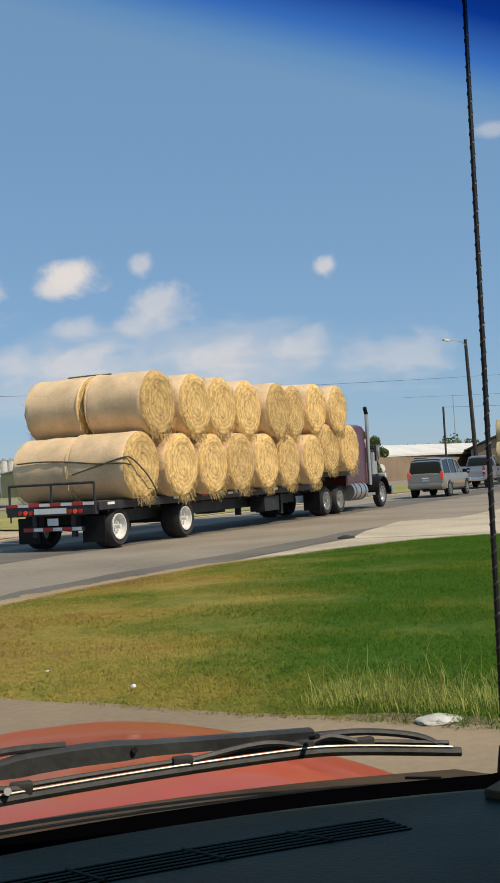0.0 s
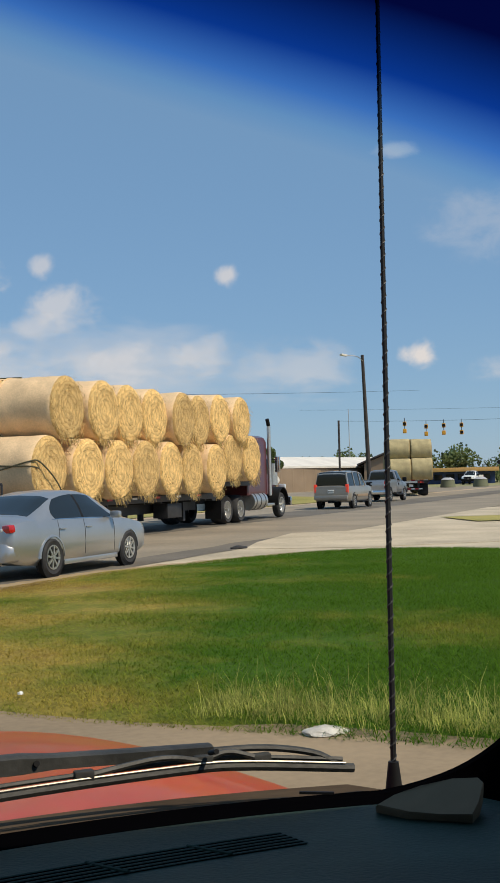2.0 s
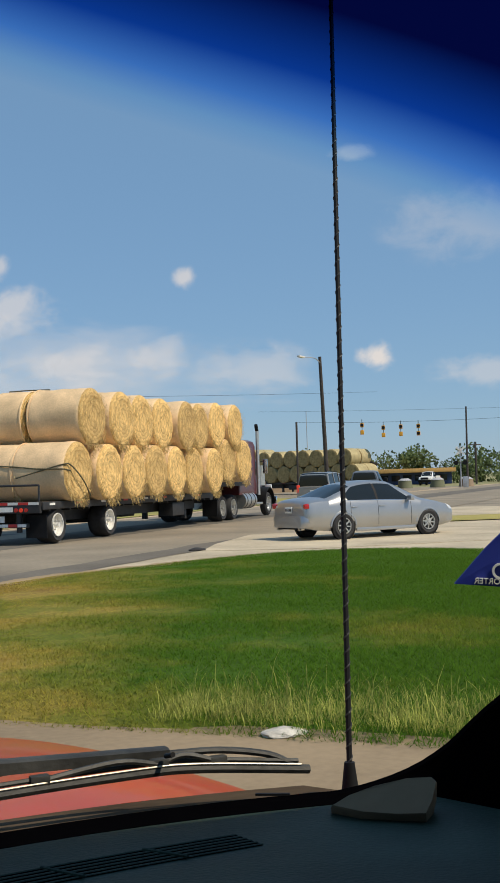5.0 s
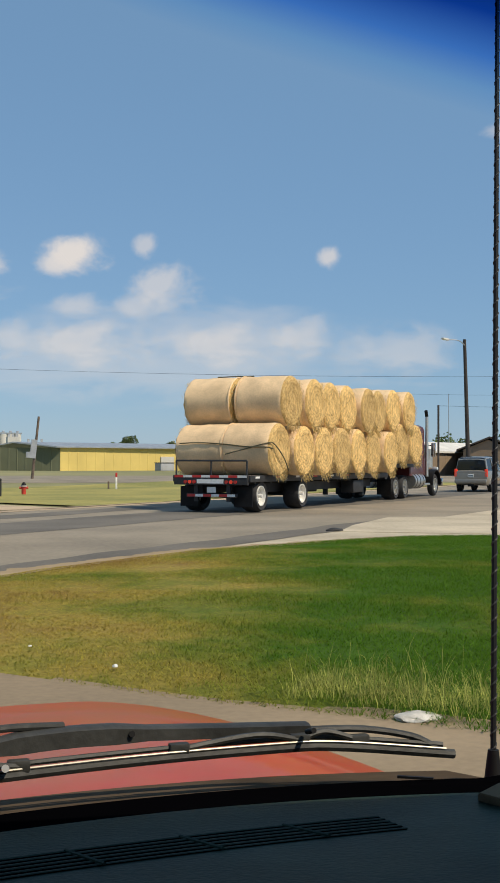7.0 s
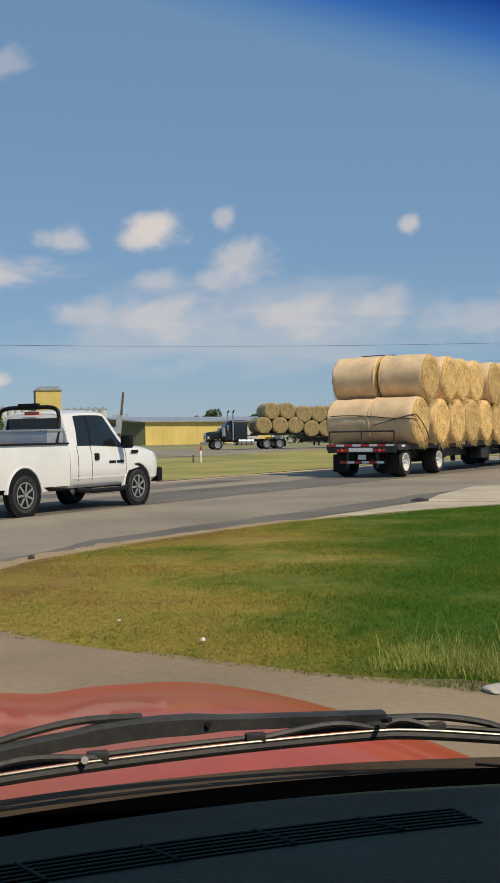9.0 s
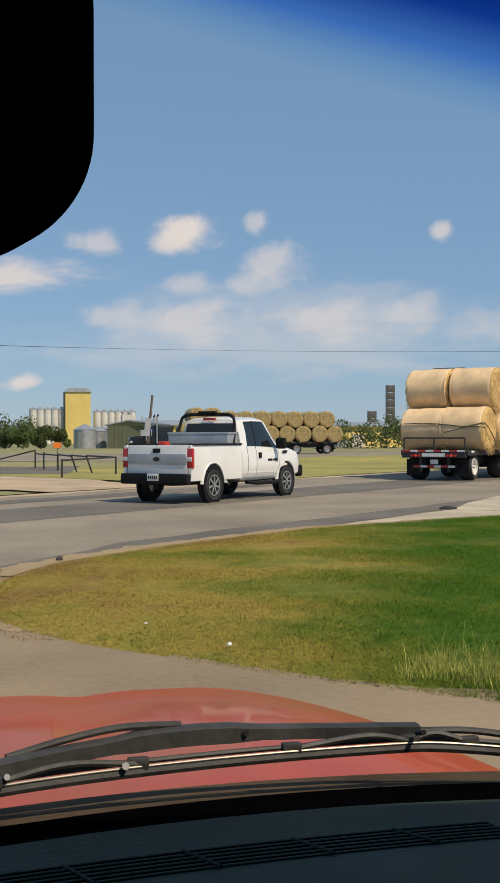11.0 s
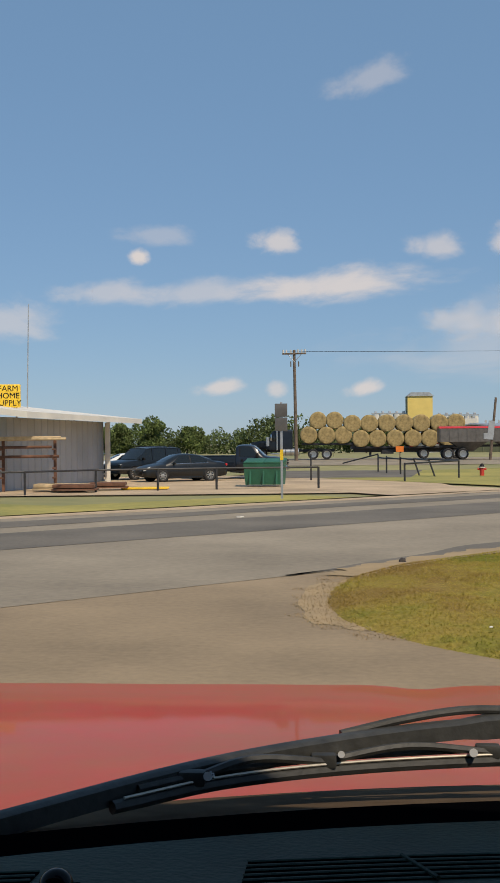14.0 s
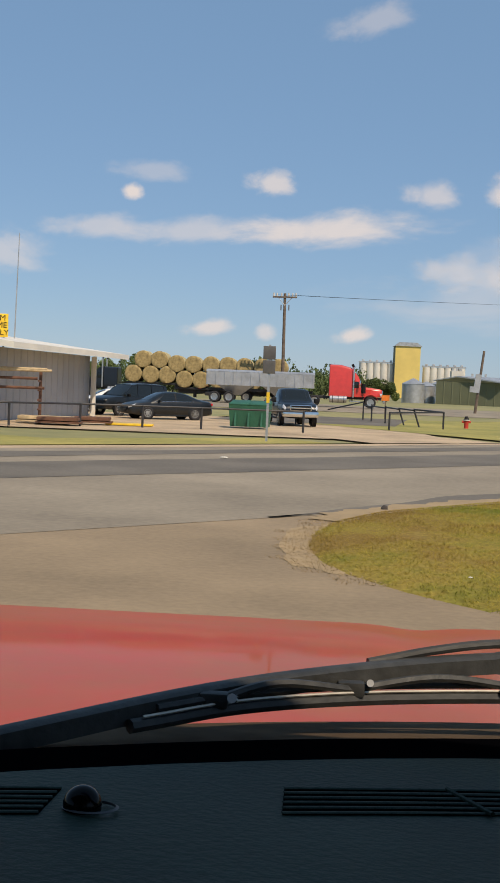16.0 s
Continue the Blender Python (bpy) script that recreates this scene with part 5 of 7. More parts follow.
def suv(label, paint):
    c = thing("suv", label, "car")
    part("body", body_skin([(-2.35, 0.80, 0.45, 0.95), (-2.28, 0.87, 0.38, 1.10), (-1.6, 0.91, 0.32, 1.12), (0, 0.92, 0.3, 1.10), (1.0, 0.91, 0.3, 1.10), (1.7, 0.89, 0.32, 1.06), (2.2, 0.82, 0.36, 0.94), (2.35, 0.70, 0.42, 0.8)]), paint, c)
    greenhouse(c, M["glass"], paint, [(-2.27, 0.80, 1.08, 0.68, 1.62), (-2.0, 0.83, 1.08, 0.685, 1.76), (-0.5, 0.84, 1.08, 0.69, 1.80), (0.35, 0.83, 1.08, 0.68, 1.74), (1.15, 0.78, 1.08, 0.68, 1.12)], [(1.08, 0.42, 0.09), (0.0, -0.05, 0.1), (-1.05, -1.08, 0.1), (-2.16, -2.08, 0.2)], -2.22, 0.4)
    arch(c, 1.42, 0.895, 0.42, paint)
    arch(c, -1.42, 0.90, 0.42, paint)
    wheels(c, (1.42, -1.42), 0.81, 0.37, 0.24, "alloy", "pickup")
    pair("tail_light", lambda s: box(bmesh.new(), 0.1, 0.16, 0.42, -2.30, s * 0.80, 0.98, bevel=0.03), M["tail_lit"], c, "red tail light")
    part("rear_bumper", box(bmesh.new(), 0.18, 1.7, 0.22, -2.38, 0, 0.55, bevel=0.05), M["tan_paint"], c)
    part("tow_hitch", box(bmesh.new(), 0.2, 0.3, 0.12, -2.3, 0, 0.34), M["black"], c)
    plate_bars(c, -2.36, 0.84, True)
    pair("roof_rail", lambda s: rod(bmesh.new(), (-1.9, s * 0.62, 1.86), (0.2, s * 0.62, 1.86), 0.02), M["black"], c)
    pair("mirror", lambda s: box(bmesh.new(), 0.12, 0.22, 0.16, 0.85, s * 1.0, 1.16, bevel=0.04), M["black"], c)
    pair("headlight", lambda s: box(bmesh.new(), 0.1, 0.3, 0.2, 2.25, s * 0.6, 0.8, bevel=0.03), M["lamp_clear"], c)
    pair("side_moulding", lambda s: box(bmesh.new(), 1.9, 0.03, 0.12, 0, s * 0.925, 0.62, bevel=0.012), M["wall_tan"], c)
    pair("step", lambda s: box(bmesh.new(), 1.9, 0.1, 0.06, 0, s * 0.88, 0.33, bevel=0.015), M["black"], c)
    return c


def pickup(label, paint, lower=None, toolbox=False, rack=False, decal=False, name="pickup_truck", rear_bumper="black", chrome_front=False, e=0.0):
    """A pickup with an open bed; e: how far the cab is drawn out behind its doors."""
    c = thing(name, label, "pickup truck")
    low = lower or paint
    sh = Shell([(-e, 0.955, 0.48, 1.20, 0.71, 1.80), (0.12 - e, 0.962, 0.46, 1.205, 0.73, 1.875), (0.5, 0.965, 0.46, 1.20, 0.74, 1.905), (0.95, 0.965, 0.46, 1.19, 0.72, 1.855), (1.3, 0.963, 0.46, 1.18, 0.74, 1.57), (1.65, 0.96, 0.46, 1.165, 0.79, 1.275), (2.2, 0.95, 0.48, 1.13, 0.78, 1.215), (2.55, 0.92, 0.50, 1.07, 0.74, 1.15), (2.74, 0.86, 0.54, 0.98, 0.66, 1.05), (2.82, 0.78, 0.58, 0.86, 0.58, 0.92)])
    sh.body("body", paint, c, "cab and hood")
    sh.screen("windshield", M["glass"], c, 1.62, 0.98, 7.2, label="dark windshield")
    for side in (-1, 1):
        if e:
            sh.patch("quarter_window", M["glass"], c, lambda v: -0.22 + 0.05 * v, 0.19, 5.1, 6.86, side, label="dark tinted side window")
        sh.patch("door_pillar", M["black"], c, 0.19, 0.25, 5.1, 6.86, side, 0.005)
        sh.patch("door_window", M["glass"], c, 0.25, lambda v: 1.46 - 0.60 * v, 5.1, 6.86, side, label="dark tinted side window")
        for x in (0.20, 1.40) + ((-0.25,) if e else ()):
            sh.patch("door_seam", M["frame_black"], c, x - 0.006, x + 0.006, 1.6, 5.1, side, 0.006, n=6)
        sh.patch("headlight", M["lamp_clear"], c, lambda v: 2.60 - 0.10 * v, 2.80, 3.9, 5.5, side, 0.008)
        sh.patch("body_crease", M["frame_black"] if not decal else paint, c, -e + 0.04, 2.0, 2.28, 2.36, side, 0.006)
    bm = bmesh.new()
    loft(bm, [[(x, -0.78, 1.31), (x, 0.78, 1.31), (x, 0.66, 1.755), (x, -0.66, 1.755)] for x in (-0.018 - e, 0.02 - e)])
    part("rear_window", bm, M["glass"], c, "dark rear window")
    # bed: sides with a rolled top and a swelling over the wheel
    for s in (-1, 1):
        bm = bmesh.new()
        rings = []
        for i in range(29):
            x = -2.66 + (2.62 - e + 0.03) * i / 28
            swell = 0.008 * math.exp(-(((x + 1.67) / 0.42) ** 4))
            prof = [(0.86, 0.52), (0.925, 0.52), (0.940, 0.62), (0.944, 0.86), (0.944 + swell, 1.0), (0.936, 1.10), (0.942, 1.20), (0.925, 1.28), (0.86, 1.28)]
            rings.append([(x, s * y, z) for y, z in prof])
        loft(bm, rings)
        part("bed_side", bm, paint, c, smooth=40)
    part("bed_floor", box(bmesh.new(), 2.6, 1.75, 0.06, -1.3, 0, 0.72), M["frame_black"], c)
    part("bed_front", box(bmesh.new(), 0.06, 1.75, 0.5, -0.06 - e, 0, 0.98), paint, c)
    tg = part("tailgate", box(bmesh.new(), 0.09, 1.66, 0.62, -2.63, 0, 0.96, bevel=0.025), low, c)
    part("tailgate_band", box(bmesh.new(), 0.02, 1.62, 0.22, -2.685, 0, 0.98, bevel=0.008), M["galvanized"] if decal else low, tg, "grey band across the tailgate" if decal else "")
    part("latch", box(bmesh.new(), 0.03, 0.2, 0.09, -2.69, 0, 1.16, bevel=0.012), M["black"], tg)
    part("emblem", cyl(bmesh.new(), 0.09, 0.02, pose(-2.70, 0, 0.98, 0, 90, 0) @ Matrix.Diagonal((0.55, 1, 1, 1)), 16), M["navy"], tg, "small dark oval badge")
    pair("bed_rail", lambda s: box(bmesh.new(), 2.56 - e, 0.12, 0.035, -1.33 - e / 2, s * 0.905, 1.29, bevel=0.01), M["black"] if decal else paint, c)
    pair("tail_light", lambda s: box(bmesh.new(), 0.09, 0.17, 0.42, -2.62, s * 0.895, 1.0, bevel=0.025), M["tail"], c, "red tail light")
    pair("reverse_light", lambda s: box(bmesh.new(), 0.03, 0.14, 0.09, -2.668, s * 0.885, 0.98, bevel=0.01), M["lamp_clear"], c)
    part("rear_bumper", box(bmesh.new(), 0.2, 1.86, 0.24, -2.74, 0, 0.56, bevel=0.045), M[rear_bumper], c)
    plate_bars(c, -2.85, 0.60, True)
    part("hitch", box(bmesh.new(), 0.25, 0.14, 0.14, -2.6, 0, 0.38, bevel=0.02), M["black"], c)
    part("frame", box(bmesh.new(), 4.8, 0.9, 0.2, 0, 0, 0.5), M["frame_black"], c)
    part("front_bumper", box(bmesh.new(), 0.2, 1.84, 0.3, 2.78, 0, 0.62, bevel=0.06), M["chrome"] if chrome_front else M["black"], c)
    part("grille", box(bmesh.new(), 0.08, 1.1, 0.3, 2.80, 0, 0.94, bevel=0.03), M["chrome"] if chrome_front else M["black"], c)
    if chrome_front:
        part("grille_mesh", box(bmesh.new(), 0.05, 1.0, 0.09, 2.84, 0, 0.86), M["black"], c)
        part("grille_mesh", box(bmesh.new(), 0.05, 1.0, 0.09, 2.84, 0, 1.01), M["black"], c)
    pair("mirror", lambda s: box(bmesh.new(), 0.16, 0.26, 0.26, 1.22, s * 1.12, 1.30, bevel=0.05), M["black"], c)
    pair("door_handle", lambda s: box(bmesh.new(), 0.14, 0.05, 0.13, 0.36, s * 0.965, 1.03, bevel=0.02), M["black"], c)
    pair("running_board", lambda s: tube(bmesh.new(), [(-0.3, s * 0.93, 0.42), (0.2, s * 0.97, 0.38), (1.2, s * 0.97, 0.38), (1.5, s * 0.93, 0.42)], 0.05, 8), M["black"], c)
    arch(c, 1.83, 0.945, 0.47, paint)
    arch(c, -1.67, 0.945, 0.47, paint)
    wheels(c, (1.83, -1.67), 0.84, 0.40, 0.27, "alloy", "pickup")
    if toolbox:
        tb_ = part("toolbox", box(bmesh.new(), 0.5, 1.72, 0.36, -0.36 - e, 0, 1.33, bevel=0.02), M["galvanized"], c, "dull aluminium toolbox across the bed")
        part("lid", box(bmesh.new(), 0.52, 1.76, 0.05, -0.36 - e, 0, 1.53, bevel=0.012), M["alloy"], tb_)
        part("fuel_can", box(bmesh.new(), 0.25, 0.2, 0.3, -1.1 - e, 0.5, 1.2, bevel=0.03), M["red_enamel"], c)
        part("tank", box(bmesh.new(), 0.5, 0.6, 0.35, -1.0 - e, -0.1, 1.15, bevel=0.04), M["sign_back"], c)
    if rack:
        rk = part("headache_rack", tube(bmesh.new(), spline([(x - e, y, z) for x, y, z in ((-0.32, -0.86, 1.30), (-0.16, -0.80, 1.7), (-0.12, -0.66, 1.93), (-0.12, 0, 1.95), (-0.12, 0.66, 1.93), (-0.16, 0.80, 1.7), (-0.32, 0.86, 1.30))], 36), 0.04, 8), M["black"], c, "black tubular headache rack")
        part("light_bar", box(bmesh.new(), 0.12, 0.5, 0.06, -0.12 - e, 0, 2.0, bevel=0.02), M["black"], rk)
    if decal:
        for x, w in ((1.18, 0.24), (0.90, 0.24)):
            part("door_lettering", box(bmesh.new(), w, 0.004, 0.05, x, -0.969, 0.92), M["black"], c, "small dark lettering bar on the door")
        part("fender_badge", box(bmesh.new(), 0.26, 0.01, 0.06, 1.72, -0.966, 1.1, bevel=0.003), M["black"], c)
        part("third_brake_light", box(bmesh.new(), 0.03, 0.36, 0.06, -0.03 - e, 0, 1.85), M["tail"], c)
    return c


def lengthen(c, at, by):
    """Draws a vehicle out behind x = at."""
    for ob in list(c.children):
        if ob.matrix_basis.translation.x < at:
            ob.matrix_basis = Matrix.Translation((-by, 0, 0)) @ ob.matrix_basis
        elif ob.matrix_basis.translation.length < 0.001:
            for piece in [ob] + list(ob.children):
                for v in piece.data.vertices:
                    if v.co.x < at:
                        v.co.x -= by


def heighten(c, above, factor):
    """Makes a vehicle's body taller above a height, its wheels untouched."""
    for ob in list(c.children):
        if ob.matrix_basis.translation.length < 0.001:
            for piece in [ob] + list(ob.children):
                for v in piece.data.vertices:
                    if v.co.z > above:
                        v.co.z = above + (v.co.z - above) * factor


def semi_tractor(label, paint, sleeper=2.0, high=False, fender="black", roof=2.85):
    """A conventional tractor; x = 0 lies midway between its drive axles, the steer axle at 5.6."""
    c = thing("semi_truck", label, "truck")
    part("frame", box(bmesh.new(), 8.0, 0.9, 0.25, 2.6, 0, 0.85, bevel=0.02), M["frame_black"], c)
    top = 3.75 if high else roof
    s0 = 3.9 - sleeper
    bm = bmesh.new()
    rings = []
    for x, w, z in ((s0, 1.08, top - 0.06), (s0 + 0.06, 1.12, top), (2.9, 1.12, top), (3.9, 1.10, top - (0.25 if high else 0.0))):
        rings.append([(x, -w, 0.95), (x, -w, z - 0.25), (x, -w + 0.08, z - 0.08), (x, -w + 0.25, z), (x, w - 0.25, z), (x, w - 0.08, z - 0.08), (x, w, z - 0.25), (x, w, 0.95)])
    loft(bm, rings)
    part("sleeper", bm, paint, c, smooth=30)
    bm = bmesh.new()
    zt = top - 0.3 if high else 2.9
    loft(bm, [[(3.9, -1.02, 0.95), (3.9, -1.02, zt - 0.5), (3.9, -0.86, zt), (3.9, 0.86, zt), (3.9, 1.02, zt - 0.5), (3.9, 1.02, 0.95)], [(4.5, -1.02, 0.95), (4.5, -1.02, 2.1), (4.5, -0.84, min(zt, 2.72)), (4.5, 0.84, min(zt, 2.72)), (4.5, 1.02, 2.1), (4.5, 1.02, 0.95)], [(4.85, -1.0, 0.95), (4.85, -1.0, 1.78), (4.85, -0.85, 1.86), (4.85, 0.85, 1.86), (4.85, 1.0, 1.78), (4.85, 1.0, 0.95)]])
    part("cab", bm, paint, c, smooth=25)
    bm = bmesh.new()
    loft(bm, [[(4.52, -0.78, 2.66), (4.52, 0.78, 2.66), (4.58, 0.78, 2.66), (4.58, -0.78, 2.66)], [(4.84, -0.84, 1.9), (4.84, 0.84, 1.9), (4.90, 0.84, 1.9), (4.90, -0.84, 1.9)]])
    part("windshield", bm, M["glass"], c)
    pair("side_window", lambda s: box(bmesh.new(), 0.56, 0.03, 0.58, 4.25, s * 1.012, 2.02, bevel=0.02), M["glass"], c)
    bm = bmesh.new()
    loft(bm, [[(x, -w, 1.0), (x, -w, z - 0.18), (x, -w * 0.8, z), (x, w * 0.8, z), (x, w, z - 0.18), (x, w, 1.0)] for x, w, z in ((4.8, 0.72, 1.86), (5.6, 0.66, 1.80), (6.45, 0.58, 1.70), (6.62, 0.52, 1.62))])
    part("hood", bm, paint, c, smooth=30)
    part("grille", box(bmesh.new(), 0.08, 0.98, 0.75, 6.64, 0, 1.22, bevel=0.02), M["chrome"], c)
    part("bumper", box(bmesh.new(), 0.16, 2.3, 0.36, 6.8, 0, 0.62, bevel=0.05), M["chrome"], c)
    for s in (-1, 1):
        bm = bmesh.new()
        pts = [(5.6 + 0.66 * math.cos(a), 0.55 + 0.62 * math.sin(a)) for a in [math.pi * (-0.02 + 1.05 * i / 12) for i in range(13)]]
        loft(bm, [[(x, s * 0.66, z), (x, s * 1.2, z), (x, s * 1.2, z + 0.04), (x, s * 0.66, z + 0.06)] for x, z in pts])
        part("fender", bm, M[fender] if fender else paint, c, "rounded front fender")
        part("headlight", box(bmesh.new(), 0.18, 0.3, 0.24, 6.5, s * 0.86, 1.2, bevel=0.05), M["lamp_clear"], c)
        part("fuel_tank", cyl(bmesh.new(), 0.33, 1.5, pose(2.75, s * 0.95, 0.72, 0, 90, 0), 24), M["alloy"], c, "ribbed polished fuel tank")
        for hx in (2.25, 2.75, 3.25):
            part("tank_strap", cyl(bmesh.new(), 0.342, 0.05, pose(hx, s * 0.95, 0.72, 0, 90, 0), 24), M["frame_black"], c)
        part("step", box(bmesh.new(), 0.9, 0.3, 0.1, 4.25, s * 1.0, 0.55, bevel=0.02), M["alloy"], c)
        st = part("exhaust_pipe", rod(bmesh.new(), (4.06, s * 1.17, 0.9), (4.06, s * 1.17, 3.62), 0.075, 12), M["alloy"] if not high else M["chrome"], c)
        part("stack_tip", rod(bmesh.new(), (4.06, s * 1.17, 3.60), (3.92, s * 1.17, 3.85), 0.075, 12), M["black"], st)
        part("air_cleaner", cyl(bmesh.new(), 0.2, 0.85, pose(4.95, s * 0.98, 1.72), 16), M["alloy"] if not high else M["black"], c)
        part("mirror", box(bmesh.new(), 0.1, 0.2, 0.62, 4.62, s * 1.32, 2.1, bevel=0.03), M["chrome"], c)
        part("mirror_arm", rod(bmesh.new(), (4.5, s * 1.0, 2.3), (4.62, s * 1.3, 2.3), 0.02), M["black"], c)
        part("mudflap", box(bmesh.new(), 0.03, 0.6, 0.62, -1.25, s * 0.9, 0.52), M["black"], c)
    part("fifth_wheel", cyl(bmesh.new(), 0.5, 0.12, pose(0, 0, 1.06), 20), M["frame_black"], c)
    ws = []
    for x in (-0.65, 0.65):
        for s in (-1, 1):
            ws.append(wheel(c, x, s * 0.95, 0.5, 0.56, "alloy", "truck"))
    for s in (-1, 1):
        ws.append(wheel(c, 5.6, s * 1.0, 0.5, 0.28, "alloy", "truck"))
    return c


def flat_trailer(label, length_low, length, deck, deck_front, axles, rim):
    """An open deck trailer; x = 0 at its rear axle, the rear end at -0.98."""
    c = thing("flatbed_trailer", label, "trailer")
    x0 = -0.98
    part("deck", box(bmesh.new(), length_low, 2.55, 0.12, x0 + length_low / 2, 0, deck - 0.06, bevel=0.015), M["wood_pole"], c, "weathered plank deck")
    pair("side_rail", lambda s: box(bmesh.new(), length_low, 0.06, 0.2, x0 + length_low / 2, s * 1.29, deck - 0.1, bevel=0.01), M["frame_black"], c)
    if length > length_low:
        part("upper_deck", box(bmesh.new(), length - length_low, 2.55, 0.14, x0 + (length + length_low) / 2, 0, deck_front - 0.07, bevel=0.015), M["wood_pole"], c)
        part("gooseneck", box(bmesh.new(), 0.3, 2.4, deck_front - deck + 0.3, x0 + length_low + 0.1, 0, (deck + deck_front) / 2 - 0.12), M["frame_black"], c)
        pair("side_rail", lambda s: box(bmesh.new(), length - length_low, 0.06, 0.2, x0 + (length + length_low) / 2, s * 1.29, deck_front - 0.1, bevel=0.01), M["frame_black"], c)
    pair("main_beam", lambda s: box(bmesh.new(), length_low - 0.3, 0.16, 0.42, x0 + length_low / 2 + 0.1, s * 0.5, deck - 0.36), M["frame_black"], c)
    for i in range(int(length_low / 1.2)):
        part("cross_member", box(bmesh.new(), 0.08, 2.4, 0.12, x0 + 0.6 + i * 1.2, 0, deck - 0.2), M["frame_black"], c)
    pair("landing_leg", lambda s: box(bmesh.new(), 0.16, 0.16, 0.75, length_low - 2.6, s * 0.75, 0.62), M["frame_black"], c)
    pair("tool_box", lambda s: box(bmesh.new(), 1.1, 0.5, 0.45, length_low - 4.2, s * 0.95, deck - 0.5, bevel=0.02), M["frame_black"], c)
    rr = part("rear_beam", box(bmesh.new(), 0.14, 2.5, 0.3, x0, 0, deck - 0.14, bevel=0.02), M["frame_black"], c)
    for k in range(8):
        part("reflector_tape", box(bmesh.new(), 0.01, 0.3, 0.07, x0 - 0.075, -1.07 + 0.306 * k, deck - 0.03), M["red_mark"] if k % 2 else M["white_mark"], rr)
    for s in (-1, 1):
        for k in range(3):
            part("tail_light", cyl(bmesh.new(), 0.055, 0.03, pose(x0 - 0.08, s * (0.55 + 0.15 * k), deck - 0.2, 0, 90, 0), 12), M["tail_lit"] if k == 1 else M["tail"], rr)
        part("bumper_post", box(bmesh.new(), 0.1, 0.12, 0.6, x0 + 0.1, s * 0.55, deck - 0.5), M["frame_black"], c)
        part("mudflap", box(bmesh.new(), 0.03, 0.62, 0.62, x0 + 0.35, s * 0.92, 0.48), M["black"], c)
    ub = part("underride_bumper", box(bmesh.new(), 0.1, 1.7, 0.11, x0 + 0.05, 0, 0.52, bevel=0.01), M["frame_black"], c)
    for k in range(6):
        part("reflector_tape", box(bmesh.new(), 0.01, 0.26, 0.08, x0 - 0.006, -0.68 + 0.272 * k, 0.52), M["red_mark"] if k % 2 else M["white_mark"], ub)
    part("plate_panel", box(bmesh.new(), 0.02, 0.9, 0.13, x0 - 0.075, 0.0, deck - 0.18), M["white_mark"], c, "pale marker panel")
    part("number_plate", box(bmesh.new(), 0.02, 0.3, 0.17, x0 + 0.02, 0.0, deck - 0.44), M["white_mark"], c)
    # low rear guard of thin bar
    for y in (-1.2, 0.0, 1.2):
        part("guard_post", rod(bmesh.new(), (x0, y, deck), (x0, y, deck + 0.45), 0.03), M["frame_black"], c)
    part("guard_rail", rod(bmesh.new(), (x0, -1.2, deck + 0.45), (x0, 1.2, deck + 0.45), 0.03), M["frame_black"], c)
    for k in range(int(length_low / 1.6)):
        pair("side_marker", lambda s, k=k: box(bmesh.new(), 0.3, 0.012, 0.06, x0 + 0.5 + 1.6 * k, s * 1.326, deck - 0.06), M["red_mark"] if k % 2 else M["white_mark"], c)
    for x in axles:
        part("axle", rod(bmesh.new(), (x, -1.0, 0.5), (x, 1.0, 0.5), 0.08), M["frame_black"], c)
        for s in (-1, 1):
            wheel(c, x, s * 0.98, 0.5, 0.55, rim, "truck")
    return c


def hopper_trailer(label, mat, tarp):
    """A grain hopper trailer, 9.6 m long; x = 0 at its rear."""
    c = thing("hopper_trailer", label, "trailer")
    bm = bmesh.new()
    loft(bm, [[(0.0, y, 1.55), (0.0, y, 2.75), (9.6, y, 2.75), (9.6, y, 1.55)] for y in (-1.25, 1.25)])
    part("box", bm, M[mat], c, smooth=0)
    for i in range(13):
        pair("rib", lambda s, i=i: box(bmesh.new(), 0.07, 0.06, 1.2, 0.1 + i * 0.78, s * 1.27, 2.15), M[mat], c)
    for x in (2.6, 6.6):
        bm = bmesh.new()
        loft(bm, [[(x - 1.6, -1.2, 1.55), (x + 1.6, -1.2, 1.55), (x + 1.6, 1.2, 1.55), (x - 1.6, 1.2, 1.55)], [(x - 0.4, -0.4, 0.7), (x + 0.4, -0.4, 0.7), (x + 0.4, 0.4, 0.7), (x - 0.4, 0.4, 0.7)]])
        part("hopper", bm, M[mat], c)
    bm = bmesh.new()
    loft(bm, [[(x, -1.27, 2.75), (x, -1.1, 2.85), (x, 0, 2.95), (x, 1.1, 2.85), (x, 1.27, 2.75)] for x in (-0.02, 9.62)])
    part("tarp", bm, M[tarp], c, "rolled tarp cover")
    part("beam", box(bmesh.new(), 9.4, 0.9, 0.2, 4.8, 0, 1.2), M["frame_black"], c)
    pair("tail_light", lambda s: box(bmesh.new(), 0.05, 0.3, 0.12, -0.03, s * 0.9, 1.4), M["tail"], c)
    for x in (0.75, 2.05):
        for s in (-1, 1):
            wheel(c, x, s * 0.95, 0.5, 0.55, "alloy", "truck")
    return c


